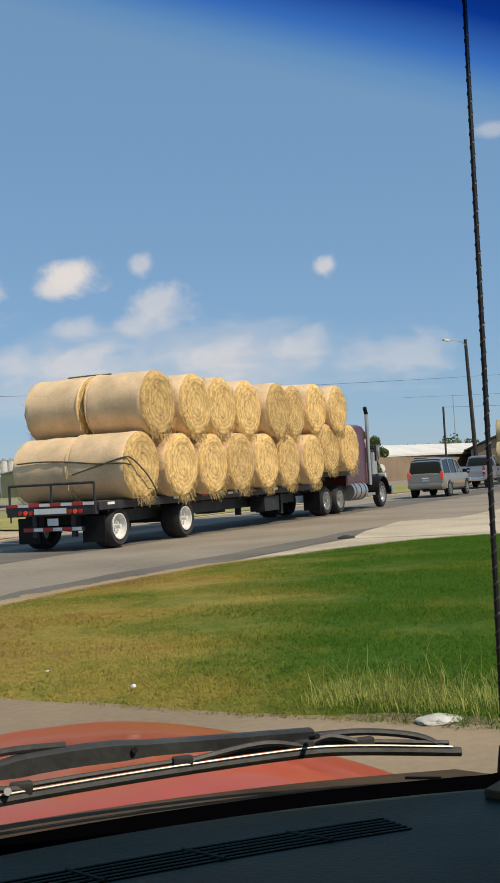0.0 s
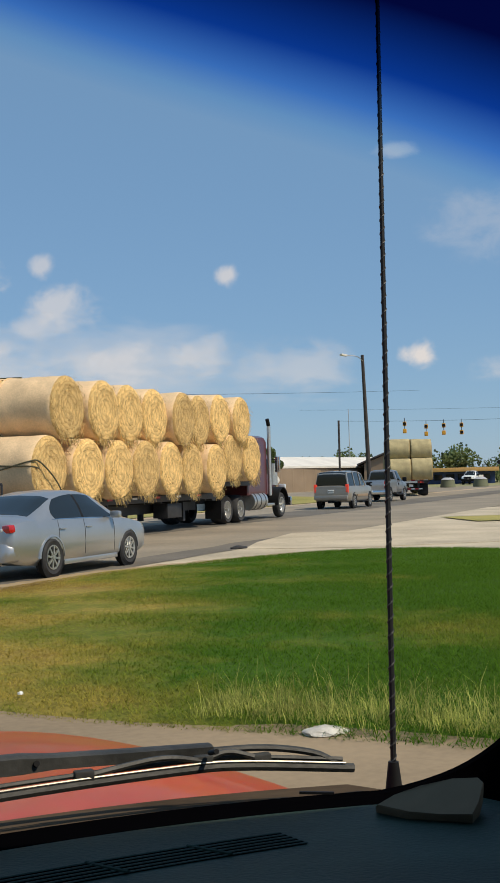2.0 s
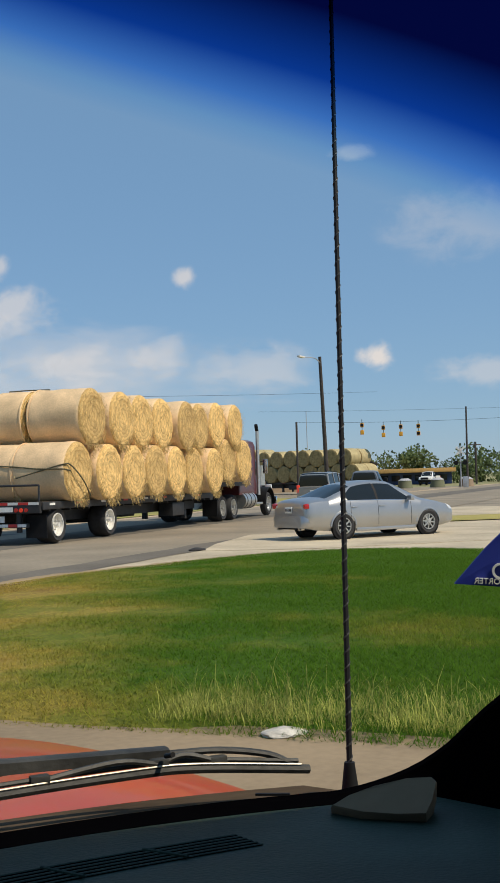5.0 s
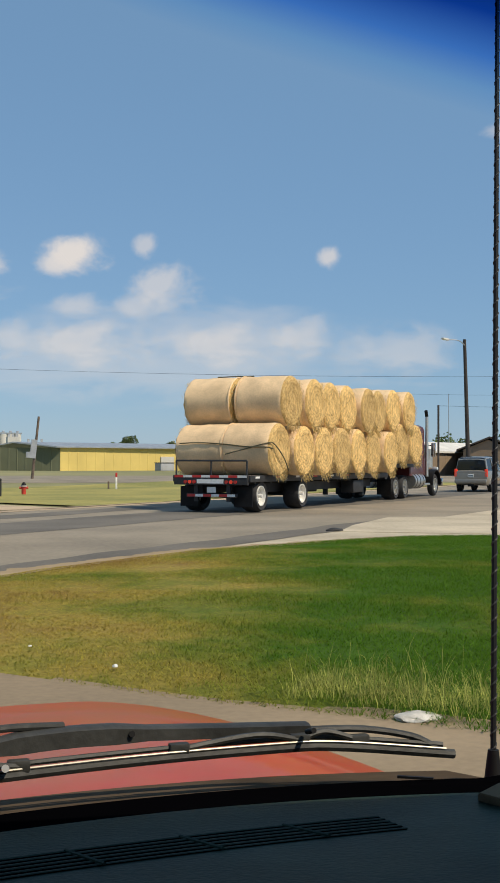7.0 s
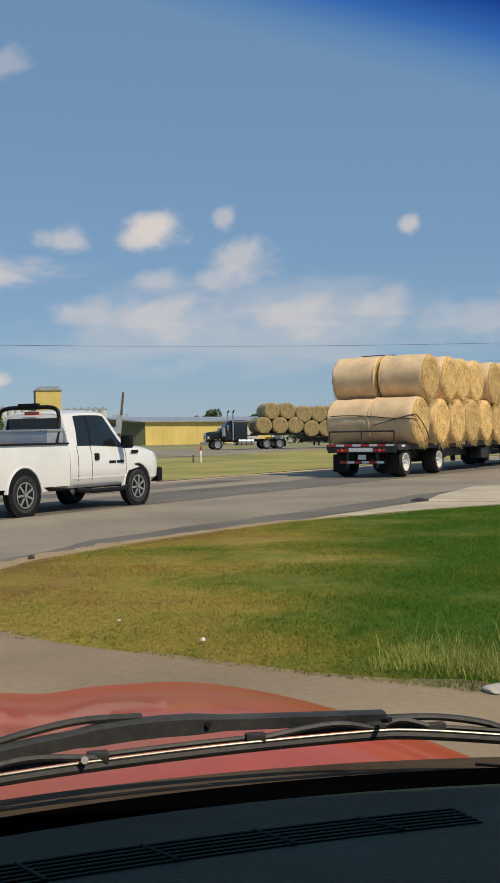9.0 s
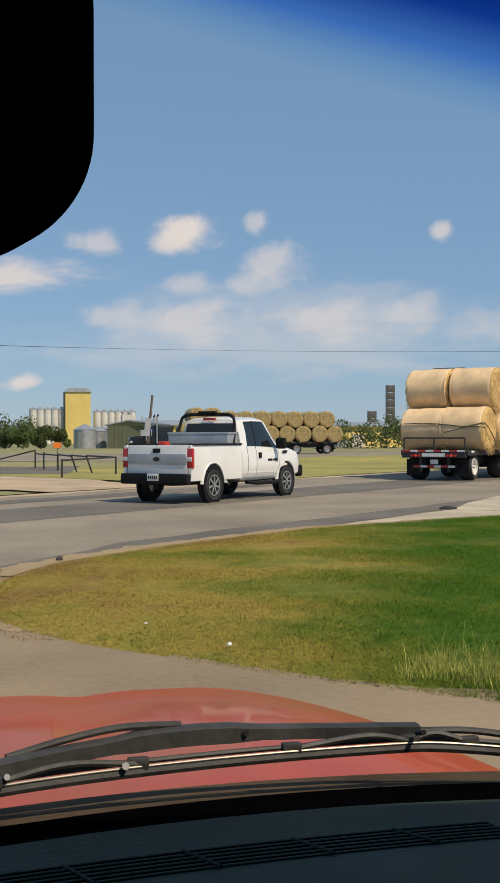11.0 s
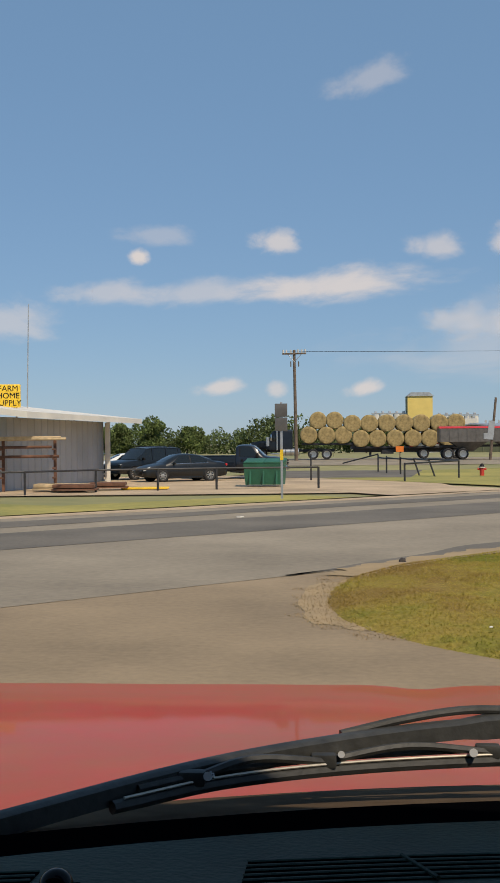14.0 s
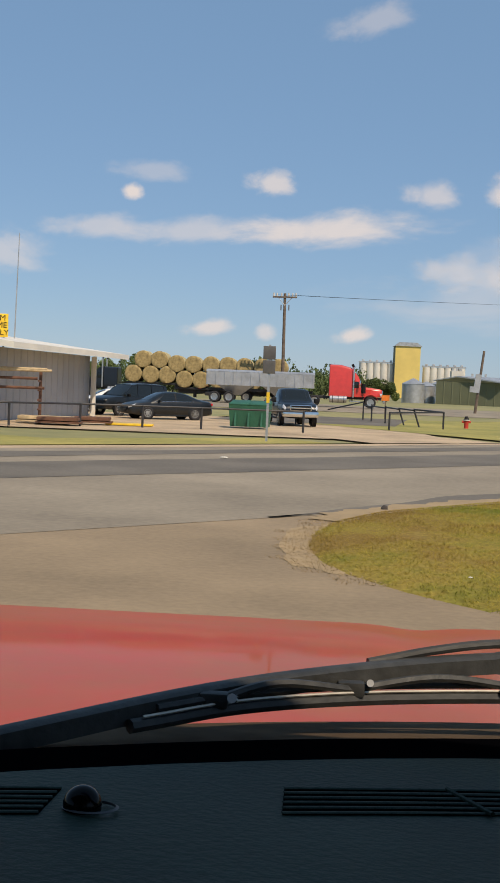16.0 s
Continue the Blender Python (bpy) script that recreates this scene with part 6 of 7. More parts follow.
# ---- hay bales ----
def bale_mesh(seed, r=0.79, half=0.77, mats=("straw_wrap", "straw_end")):
    bm = bmesh.new()
    seg, k = 36, 8
    rings = []
    prof = [(0.02, -half * 0.965), (r * 0.35, -half * 0.985), (r * 0.7, -half), (r * 0.92, -half * 0.985), (r * 0.99, -half * 0.92)] + [(r, -half * 0.8 + i * half * 1.6 / k) for i in range(k + 1)] + [(r * 0.99, half * 0.92), (r * 0.92, half * 0.985), (r * 0.7, half), (r * 0.35, half * 0.985), (0.02, half * 0.965)]
    for q, y in prof:
        ring = []
        for i in range(seg):
            a = 2 * math.pi * i / seg
            p = Vector((q * math.cos(a), y, q * math.sin(a)))
            d = 0.022 * noise.noise(p * 3.1 + Vector((seed * 7, 0, 0))) + 0.03 * noise.noise(p * 1.2 + Vector((0, seed * 5, 0)))
            end = abs(y) > half * 0.9
            p += Vector((0, math.copysign(0.035 * noise.noise(p * 9 + Vector((seed, 0, 0))), y), 0)) if end else Vector((math.cos(a), 0, math.sin(a))) * d
            if p.z < -r * 0.9:
                p.z = -r * 0.9 + (p.z + r * 0.9) * 0.4
            ring.append(p)
        rings.append(ring)
    loft(bm, rings)
    bm.faces.ensure_lookup_table()
    bmesh.ops.recalc_face_normals(bm, faces=bm.faces)
    for f in bm.faces:
        f.material_index = 1 if abs(f.calc_center_median().y) > half * 0.94 else 0
    return finish(bm, "bale", [M[k] for k in mats], 50)


def straw_mesh(seed, r=0.79, half=0.77, count=620):
    """Loose stalks round the ends of a bale, most of them hanging low."""
    rng = random.Random(seed)
    verts, faces = [], []
    for i in range(count):
        s = rng.choice((-1, 1))
        low = rng.random() < 0.45
        a = rng.gauss(-math.pi / 2, 0.45) if low else rng.uniform(0, 6.283)
        q = r * (rng.uniform(0.85, 1.0) if low else rng.uniform(0.15, 1.0) ** 0.6)
        p = Vector((q * math.cos(a), s * (half * 0.99), q * math.sin(a)))
        t = Vector((-math.sin(a), 0, math.cos(a))) * rng.choice((-1, 1)) + Vector((0, s * rng.uniform(0.05, 0.6), -0.2))
        if low:
            t = Vector((rng.uniform(-0.4, 0.4), s * rng.uniform(0.0, 0.35), -1))
        t = t.normalized() * rng.uniform(0.08, 0.26)
        w = Vector((rng.uniform(-1, 1), 0.2, rng.uniform(-1, 1))).normalized() * 0.0042
        k = len(verts)
        verts += [p - w, p + w, p + t + w * 0.5 + Vector((0, s * 0.01, 0)), p + t - w * 0.5]
        faces.append((k, k + 1, k + 2, k + 3))
    me = bpy.data.meshes.new("loose_straw")
    me.from_pydata([tuple(v) for v in verts], [], faces)
    me.materials.append(M["straw_loose"])
    return me


def wrap_band(r=0.79, half=0.77):
    bm = bmesh.new()
    lathe(bm, [(r + 0.012, half * 0.90), (r + 0.012, half * 0.94), (r - 0.01, half * 0.965), (r - 0.02, half * 0.90)], 32)
    return finish(bm, "net_edge", [M["straw_wrap"]])


BALES = [(bale_mesh(k), straw_mesh(k + 20)) for k in range(5)]
BAND = wrap_band()
# the road truck's bales are the larger kind
for me in [m for row in BALES for m in row] + [BAND]:
    me.transform(Matrix.Diagonal((1.115, 1.10, 1.05, 1)))
# the far truck's bales: weathered, with shade mixed into wrap and ends
OLD_SHADED = [(bale_mesh(k + 40, 0.79, 0.77, ("old_shaded_wrap", "old_shaded_end")), None) for k in range(3)]


def bale(label, group, k, band):
    ob = new("hay_bale", BALES[k % 5][0] if band else OLD_SHADED[k % 3][0])
    tagged(ob, label, "hay bale", group)
    if band:
        st = new("loose_straw", BALES[k % 5][1])
        st.parent, st["kind"] = ob, "stuff"
        b = new("net_edge", BAND)
        b.parent = ob
    return ob


def load(spots, label, group, fresh=True, slack=0.05):
    """Bales at places on a deck; returns (bale, pose on the truck)."""
    out = []
    rng = random.Random(len(group))
    for i, (x, y, z) in enumerate(spots):
        m = pose(x + rng.uniform(-0.04, 0.04), y + rng.uniform(-slack, slack), z + rng.uniform(-0.02, 0.02), 0, rng.uniform(-14, 14), rng.uniform(-1.2, 1.2) + (180 if y > 0 else 0))
        out.append((bale(label, group, i * 2 + (i // 5), fresh), m))
    return out


# hay truck on the main road
hay_trailer = flat_trailer("black step-deck trailer loaded with round hay bales", 13.25, 17.1, 1.13, 1.52, (0.0, 3.35), "white_rim")
hay_tractor = semi_tractor("maroon conventional semi truck pulling the hay trailer", M["maroon"], 2.2, False, "black", 3.2)
spots = []
for y in (-0.83, 0.90):
    spots += [(0.62, y, 1.92)] + [(0.77 + 1.775 * i, y, 1.92) for i in range(1, 7)] + [(13.21 + 1.65 * i, y, 2.30) for i in range(2)]
    spots += [(1.50, y, 3.46)] + [(1.68 + 1.74 * i, y, 3.47 + (0.15 if i > 5 else 0.0)) for i in range(1, 8)]
hay_load = load(spots, "golden round hay bale in net wrap, stacked on the trailer", "bales on the road truck", True, 0.1)
straps = thing("tie_strap", "dark tie-down strap over the rear bales", "strap")
part("band", tube(bmesh.new(), spline([(0.0, -1.64, 1.95), (-0.21, -1.5, 2.0), (-0.23, -0.8, 2.02), (-0.23, 0.0, 2.1), (-0.23, 0.8, 2.14), (-0.21, 1.5, 2.12)], 24), 0.02, 6), M["strap"], straps)
part("band", tube(bmesh.new(), spline([(-0.21, -0.1, 1.78), (-0.23, -0.8, 1.95), (-0.2, -1.5, 2.12), (0.0, -1.66, 2.1), (0.6, -1.72, 1.7), (1.1, -1.70, 1.25)], 24), 0.02, 6), M["strap"], straps)
part("band", tube(bmesh.new(), [(1.5, -0.3, 4.305), (1.5, 0.4, 4.315), (1.5, 1.0, 4.305)], 0.02, 6), M["strap"], straps)

# hay truck that turns onto the highway
for me, _ in OLD_SHADED:
    me.transform(Matrix.Diagonal((1.05, 1, 1.05, 1)))
far_trailer = flat_trailer("dark step-deck trailer loaded with weathered round bales in shade tones", 10.7, 15.6, 1.2, 1.55, (0.0, 3.1), "alloy")
far_tractor = semi_tractor("black conventional semi truck pulling hay", M["dark_paint"], 1.3, False, "black")
spots = []
for y in (-0.79, 0.79):
    spots += [(-0.75 + 1.63 * i, y, (1.55 if i > 6 else 1.2) + 0.74) for i in range(10)] + [(0.06 + 1.63 * i, y, (1.55 if i > 6 else 1.2) + 0.74 + 1.42) for i in range(9)]
far_load = load(spots, "weathered tan round hay bale on the highway truck, toned down for shade", "bales on the highway truck", False)

grain_trailer = hopper_trailer("grey grain hopper trailer with a red tarp", "sign_back", "red_mark")
grain_tractor = semi_tractor("dark green-grey semi truck pulling a grain trailer", M["dark_paint"], 1.2, False, "black")
silver_trailer = hopper_trailer("silver grain hopper trailer with a pale tarp", "galvanized", "galvanized")
red_tractor = semi_tractor("bright red semi truck with a tall sleeper", M["red_paint"], 2.0, True, None)

silver_sedan = sedan("silver four-door sedan with tinted windows", M["silver"], lit=False)
white_pickup = pickup("white extended-cab work pickup with a toolbox and rack", M["white"], toolbox=True, rack=True, decal=True, e=0.5)
lengthen(white_pickup, -1.14, 0.24)
heighten(white_pickup, 0.56, 1.11)
white_pickup.scale = (1.05, 1.05, 1.05)
tan_suv = suv("pale tan sport utility vehicle waiting in traffic", M["tan_paint"])
grey_pickup = pickup("two-tone grey older pickup waiting in traffic", M["grey_paint"], lower=M["silver"], name="pickup_truck", rear_bumper="chrome")
dark_pickup = pickup("dark pickup with a chrome grille in the yard", M["navy"], chrome_front=True)
far_pickup = pickup("small white pickup far off at the crossing", M["white"])
far_pickup.matrix_basis = pose(94.0, 141.5, 0, 0, 0, 222)
yard_sedan = sedan("black sedan parked in the gravel yard", M["dark_paint"], lit=False)
yard_sedan.matrix_basis = pose(-8.0, 62.5, zg(-8, 62.5) + 0.012, 0, 0, 211)
yard_suv = suv("black sport utility vehicle parked beside the shed", M["dark_paint"])
yard_suv.matrix_basis = pose(-10.6, 66.5, zg(-10.6, 66.5) + 0.012, 0, 0, 230)
yard_white = sedan("white sedan parked behind the dark cars", M["white"], lit=False)
yard_white.matrix_basis = pose(-12.6, 72, zg(-12.6, 72) + 0.0, 0, 0, 200)


def windshield_point(az, el, r=0.62):
    a, b = radians(az), radians(el)
    return Vector((0.012 - r * math.sin(a), r * math.cos(a), 1.59 + r * math.tan(b)))


BAND_LOW = [windshield_point(*q) for q in ((14, 23.6), (4, 23.0), (-6, 21.6), (-14, 19.6), (-22, 17.5), (-28, 15.7), (-34, 13.4), (-40, 10.6), (-48, 6.5))]
# direction left of +y, height, width, depth in degrees, density, tilt
CLOUDS = [
    (-9.6, 9.8, 5.0, 2.6, 1.0), (-9.0, 9.3, 3.8, 1.6, 0.8), (-13.1, 10.3, 2.0, 1.7, 0.55), (-22.1, 9.8, 1.9, 1.5, 0.7), (-14.0, 8.3, 5.4, 3.4, 0.6), (-13.0, 7.4, 4.4, 2.0, 0.5), (-10.1, 7.4, 4.4, 1.8, 0.45),
    (-10.4, 5.6, 10.5, 3.4, 0.62), (-17.0, 5.6, 11.0, 3.4, 0.6), (-21.0, 6.0, 5.5, 3.0, 0.5), (-6.5, 5.8, 5.5, 2.6, 0.5), (-31.3, 5.8, 2.7, 1.9, 1.0),
    (-0.6, 7.7, 15.5, 2.5, 0.85, -5), (-5.3, 9.4, 4.2, 2.0, 0.6), (-1.7, 2.7, 3.0, 1.2, 0.85, -14), (6.5, 7.4, 10.0, 2.0, 0.5, -6), (2.5, 9.8, 3.6, 1.9, 0.75),
    (9.3, 9.1, 1.7, 1.2, 0.95), (5.4, 2.8, 3.8, 1.2, 0.8, -10), (11.0, 7.4, 7.0, 1.8, 0.5, -5), (-2.0, 17.2, 6.0, 2.2, 0.35, -18), (8.4, 10.1, 5.5, 1.6, 0.32),
    (-25.5, 5.4, 9.0, 3.4, 0.42), (-30.3, 15.5, 3.2, 1.2, 0.4), (-36.5, 4.9, 7.0, 2.6, 0.42), (-14.0, 4.4, 36.0, 4.4, 0.34), (2.6, 2.7, 1.7, 1.3, 0.65), (16, 6, 9, 3, 0.5), (-44, 9, 9, 4, 0.6),
    (-36.0, 12.0, 12.0, 5.0, 0.22), (-15.0, 6.6, 26.0, 3.2, 0.28),
]


# ---- the red car from inside ----
own = thing("own_car", "red car seen from inside over its dashboard and hood", "car")


def dash_z(x, y):
    return 1.381 - 0.043 * (x + 0.022) - 0.12 * (y - 0.65)


def far_edge(x):
    """Where the dashboard meets the windshield."""
    u = max(x, -0.2)
    return 0.792 + 0.620 * u - 0.735 * u * u + 0.5 * (x - u)


def near_edge(x):
    """The near side of the black recess."""
    u = max(x, -0.2)
    return 0.726 + 0.592 * u - 0.764 * u * u + 0.5 * (x - u)


def sheet(xs, ys, fn, thick):
    bm = bmesh.new()
    top = [[bm.verts.new(fn(x, v)) for x in xs] for v in ys]
    for a, b in zip(top, top[1:]):
        for i in range(len(xs) - 1):
            bm.faces.new((a[i], a[i + 1], b[i + 1], b[i]))
    ext = bmesh.ops.extrude_face_region(bm, geom=list(bm.faces))
    for v in [g for g in ext["geom"] if isinstance(g, bmesh.types.BMVert)]:
        v.co.z -= thick
    return bm


XS = [-0.9 + 1.45 * i / 30 for i in range(31)]
part("dashboard", sheet(XS, [i / 16 for i in range(17)], lambda x, v: (lambda y: (x, y, dash_z(x, y)))(near_edge(x) - 0.45 * (1 - v)), 0.12), M["dash"], own, "dark slate plastic dashboard top", smooth=60)
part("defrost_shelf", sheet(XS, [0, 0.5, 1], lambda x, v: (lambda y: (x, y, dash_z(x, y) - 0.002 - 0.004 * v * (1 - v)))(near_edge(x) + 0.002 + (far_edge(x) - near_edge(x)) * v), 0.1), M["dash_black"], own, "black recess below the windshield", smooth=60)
part("cowl", sheet([-0.95 + 1.48 * i / 30 for i in range(31)], [0, 0.35, 0.7, 1], lambda x, v: (x, far_edge(x) + 0.005 + 0.10 * v, dash_z(x, far_edge(x)) - 0.006 - 0.016 * v), 0.05), M["cowl"], own, "dusty brown-grey cowl panel", smooth=60)


def hood_z(x, y):
    side = max(0.0, (x - 0.34) / 0.24)
    nose = max(0.0, y - 2.02)
    ridge = 0.012 * math.exp(-((x - 0.16) / 0.05) ** 2) * ease((y - 1.0) / 0.4)
    return 1.312 - 0.06 * (y - 1.0) - 0.065 * (y - 1.0) ** 2 - 0.055 * side * side - 0.9 * nose * nose - ridge * 0.6


part("hood", sheet([-1.0 + 1.56 * i / 52 for i in range(53)], [i / 34 for i in range(35)], lambda x, v: (lambda y: (x, y, hood_z(x, y)))(far_edge(x) + 0.107 + (2.5 - far_edge(x)) * v), 0.03), M["car_red"], own, "glossy faded red hood", smooth=60)

# vents in the dashboard
def vent(x0, y0, x1, y1, rows, bars, bow, wide):
    g = part("vent_grille", sheet([i / 20 for i in range(21)], [0, 1], lambda u, v: (lambda x, y: (x, y, dash_z(x, y) + 0.0006))(x0 + (x1 - x0) * u, y0 + (y1 - y0) * u + bow * 4 * u * (1 - u) + wide * v), 0.003), M["dash_black"], own, "row of black defroster slots")
    for r in range(rows + 1):
        pts = []
        for i in range(21):
            u = i / 20
            x, y = x0 + (x1 - x0) * u, y0 + (y1 - y0) * u + bow * 4 * u * (1 - u) + wide * r / rows
            pts.append(Vector((x, y, dash_z(x, y) + 0.0009)))
        part("slat", tube(bmesh.new(), pts, 0.0013, 6, 0.3), M["dash"], g)
    for k in range(1, bars):
        u = k / bars
        x, y = x0 + (x1 - x0) * u, y0 + (y1 - y0) * u + bow * 4 * u * (1 - u)
        part("divider", rod(bmesh.new(), (x, y + wide, dash_z(x, y + wide) + 0.0012), (x + 0.014, y, dash_z(x, y) + 0.0012), 0.0011, 6), M["dash"], g)


vent(-0.024, 0.602, 0.342, 0.713, 5, 5, 0.012, 0.044)
vent(-0.42, 0.409, -0.113, 0.566, 5, 4, 0.008, 0.040)
# light sensor dome
M["gloss_black"] = material("gloss_black", (0.003, 0.003, 0.003), 0.12)
M["gloss_black"].node_tree.nodes["Principled BSDF"].inputs["IOR"].default_value = 1.2
bm = bmesh.new()
bmesh.ops.create_uvsphere(bm, u_segments=24, v_segments=14, radius=0.0074)
part("sensor_dome", bm, M["gloss_black"], own, "black glossy sensor dome", at=pose(-0.099, 0.578, dash_z(-0.099, 0.578) + 0.002))
bm = bmesh.new()
lathe(bm, [(0.0096, -0.0005), (0.0108, 0.0), (0.0096, 0.0005)], 24)
part("sensor_rim", bm, M["frame_black"], own, at=pose(-0.096, 0.579, dash_z(-0.099, 0.579) + 0.001, 83, 0, 0))

# wiper: arm, blade, clips
def out(p):
    """Moves a place of the wiper away from the seat, to just beyond the glass."""
    eye = Vector((0.0, 0.05, 1.595))
    return eye + (Vector(p) - eye) * 1.07


def on_wiper(u, up=0.0):
    p = spline([out(q) for q in ((-0.30, 0.50, 1.39), (-0.2, 0.61, 1.392), (-0.100, 0.70, 1.390), (-0.04, 0.75, 1.390), (0.05, 0.80, 1.386), (0.18, 0.845, 1.380), (0.306, 0.867, 1.376), (0.36, 0.87, 1.373), (0.452, 0.86, 1.363))], 60)
    k = min(max(u, 0), 1) * 60
    i = min(int(k), 59)
    return p[i].lerp(p[i + 1], k - i) + Vector((0, 0, up))


wp = part("wiper_blade", tube(bmesh.new(), [on_wiper(0.25 + 0.75 * i / 40) for i in range(41)], 0.0042, 8, 0.95), M["wiper"], own, "black rubber wiper blade")
part("blade_edge", tube(bmesh.new(), [on_wiper(0.26 + 0.73 * i / 40, 0.0046) + Vector((0, -0.0025, 0)) for i in range(41)], 0.0009, 6), M["strip_steel"], wp, "bright steel strip")
part("blade_spine", tube(bmesh.new(), [on_wiper(0.27 + 0.72 * i / 40, 0.0065) + Vector((0, 0.004, 0)) for i in range(41)], 0.0022, 6), M["wiper"], wp)
# the arm is wide at its root and tapers to its clip
arm_pts = spline([out(q) for q in ((-0.30, 0.54, 1.374), (-0.2, 0.62, 1.388), (-0.15, 0.66, 1.393), (-0.068, 0.74, 1.396), (0.0, 0.79, 1.3975), (0.08, 0.825, 1.4005), (0.16, 0.86, 1.3975), (0.282, 0.885, 1.3875), (0.338, 0.882, 1.386))], 40)
bm = bmesh.new()
rings = []
for i, p in enumerate(arm_pts):
    u = i / 40
    w, h = 0.006, 0.0056 * (1.3 if 0.66 < u < 0.8 else 0.9 + 0.25 * (1 - u) - 0.35 * max(0, u - 0.8))
    rings.append([p + Vector((0, -w, -h)), p + Vector((0, -w, h * 0.7)), p + Vector((0, -w * 0.4, h)), p + Vector((0, w, h)), p + Vector((0, w, -h))])
loft(bm, rings)
arm = part("wiper_arm", bm, M["wiper"], own, "matt black wiper arm", smooth=40)
part("wiper_tip", tube(bmesh.new(), spline([out(q) for q in ((0.336, 0.882, 1.385), (0.38, 0.876, 1.384), (0.42, 0.87, 1.377), (0.44, 0.866, 1.367))], 12), 0.0038, 8, 0.8), M["wiper"], arm)
part("wiper_link", tube(bmesh.new(), spline([out(q) for q in ((0.02, 0.81, 1.402), (0.06, 0.825, 1.408), (0.10, 0.84, 1.4105), (0.145, 0.86, 1.4055))], 16), 0.003, 8), M["wiper"], arm)
for x, y, z, r in ((0.172, 0.88, 1.392, 0.003), (0.195, 0.88, 1.394, 0.0024), (0.33, 0.868, 1.390, 0.0022), (0.1, 0.831, 1.389, 0.0028), (0.02, 0.798, 1.396, 0.0022), (-0.052, 0.74, 1.399, 0.0026)):
    part("rivet", cyl(bmesh.new(), r, 0.016, Matrix.Translation(out((x, y - 0.012, z))) @ pose(0, 0, 0, 75, 0, 0), 12), M["black"] if x > 0.15 else M["lamp_clear"], arm)
for u in (0.33, 0.45, 0.56, 0.67, 0.79, 0.9):
    p = on_wiper(u, 0.006)
    part("blade_clip", box(bmesh.new(), 0.016, 0.009, 0.009, p.x, p.y + 0.002, p.z, bevel=0.002), M["wiper"], arm)
for u0, u1, u2 in ((0.33, 0.39, 0.45), (0.45, 0.51, 0.56), (0.67, 0.73, 0.79), (0.79, 0.85, 0.9)):
    part("blade_bridge", tube(bmesh.new(), spline([on_wiper(u0, 0.006), on_wiper(u1, 0.012), on_wiper(u2, 0.006)], 12), 0.0026, 6), M["wiper"], arm)
part("cowl_seam", box(bmesh.new(), 0.03, 0.003, 0.002, 0.452, 0.925, dash_z(0.45, 0.92) - 0.001, rot=(0, 0, -30)), M["black"], own)

# aerial with its wound rod
ae = part("aerial", rod(bmesh.new(), (0.672, 1.18, 1.265), (0.762, 1.325, 2.3), 0.0033, 8, 0.0025), M["black"], own, "black wound radio aerial")
bm = bmesh.new()
a, b = Vector((0.672, 1.18, 1.265)), Vector((0.762, 1.325, 2.3))
pts = [a.lerp(b, i / 500) + Vector((math.cos(i * 0.75), math.sin(i * 0.75), 0)) * (0.0034 - 0.0009 * i / 500) for i in range(501)]
tube(bm, pts, 0.0009, 5)
part("winding", bm, M["frame_black"], ae)
part("aerial_base", cyl(bmesh.new(), 0.011, 0.04, pose(0.672, 1.18, 1.255), 14, 0.006), M["black"], ae)

# right pillar and the corner of the dashboard
bm = bmesh.new()
edge = spline([(0.40, 0.90, 1.33), (0.49, 0.893, 1.328), (0.545, 0.875, 1.340), (0.575, 0.845, 1.365), (0.60, 0.81, 1.405), (0.64, 0.74, 1.47), (0.69, 0.62, 1.58), (0.72, 0.5, 1.75), (0.73, 0.4, 1.95)], 28)
rings = []
for i, p in enumerate(edge):
    u = i / 28
    rings.append([p, p + Vector((0.006, 0.012, 0.0)), p + Vector((0.16, 0.03, -0.03 - 0.02 * u)), p + Vector((0.2, -0.25, -0.12 + 0.1 * u)), p + Vector((0.10 * u + 0.02, -0.05, -0.05 * (1 - u) - 0.01))])
loft(bm, rings)
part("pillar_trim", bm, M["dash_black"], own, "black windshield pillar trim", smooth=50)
bm = bmesh.new()
COVER = [(0.4364, 0.7913, 1.3520), (0.4478, 0.7851, 1.3595), (0.4646, 0.7755, 1.3665), (0.4864, 0.7622, 1.3724), (0.5024, 0.7520, 1.3734), (0.4999, 0.7417, 1.3726), (0.4858, 0.7270, 1.3635), (0.4709, 0.7128, 1.3598), (0.4576, 0.7330, 1.3564), (0.4418, 0.7540, 1.3552)]
loft(bm, [[Vector(p) + Vector((0.012, 0.02, -0.02)) for p in COVER], [Vector(p) + Vector((0.001, 0.002, -0.002)) for p in COVER], [Vector(p) * 0.97 + Vector((0.470, 0.750, 1.362)) * 0.03 for p in COVER]])
part("corner_cover", bm, M["trim_grey"], own, "dull grey-brown triangular corner cover", smooth=40)

# mirror
bm = bmesh.new()
outline = []
for cx, cz, a0 in ((0.033 - 0.028, 1.660 + 0.028, -90), (0.033 - 0.03, 1.745 - 0.03, 0), (-0.20 + 0.03, 1.745 - 0.03, 90), (-0.20 + 0.028, 1.660 + 0.028, 180)):
    r = 0.028 if cz < 1.71 else 0.03
    for i in range(21):
        a = radians(a0 + 90 * i / 20)
        outline.append((cx + r * math.cos(a), cz + r * math.sin(a)))
loft(bm, [[(-0.0885 + (x + 0.0865) * k, 0.27 + dy, 1.691 + (z - 1.695) * k) for x, z in outline] for dy, k in ((-0.004, 0.97), (0.0, 1.0), (0.02, 0.97), (0.035, 0.8))])
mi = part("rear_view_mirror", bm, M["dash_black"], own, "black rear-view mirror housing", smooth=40)
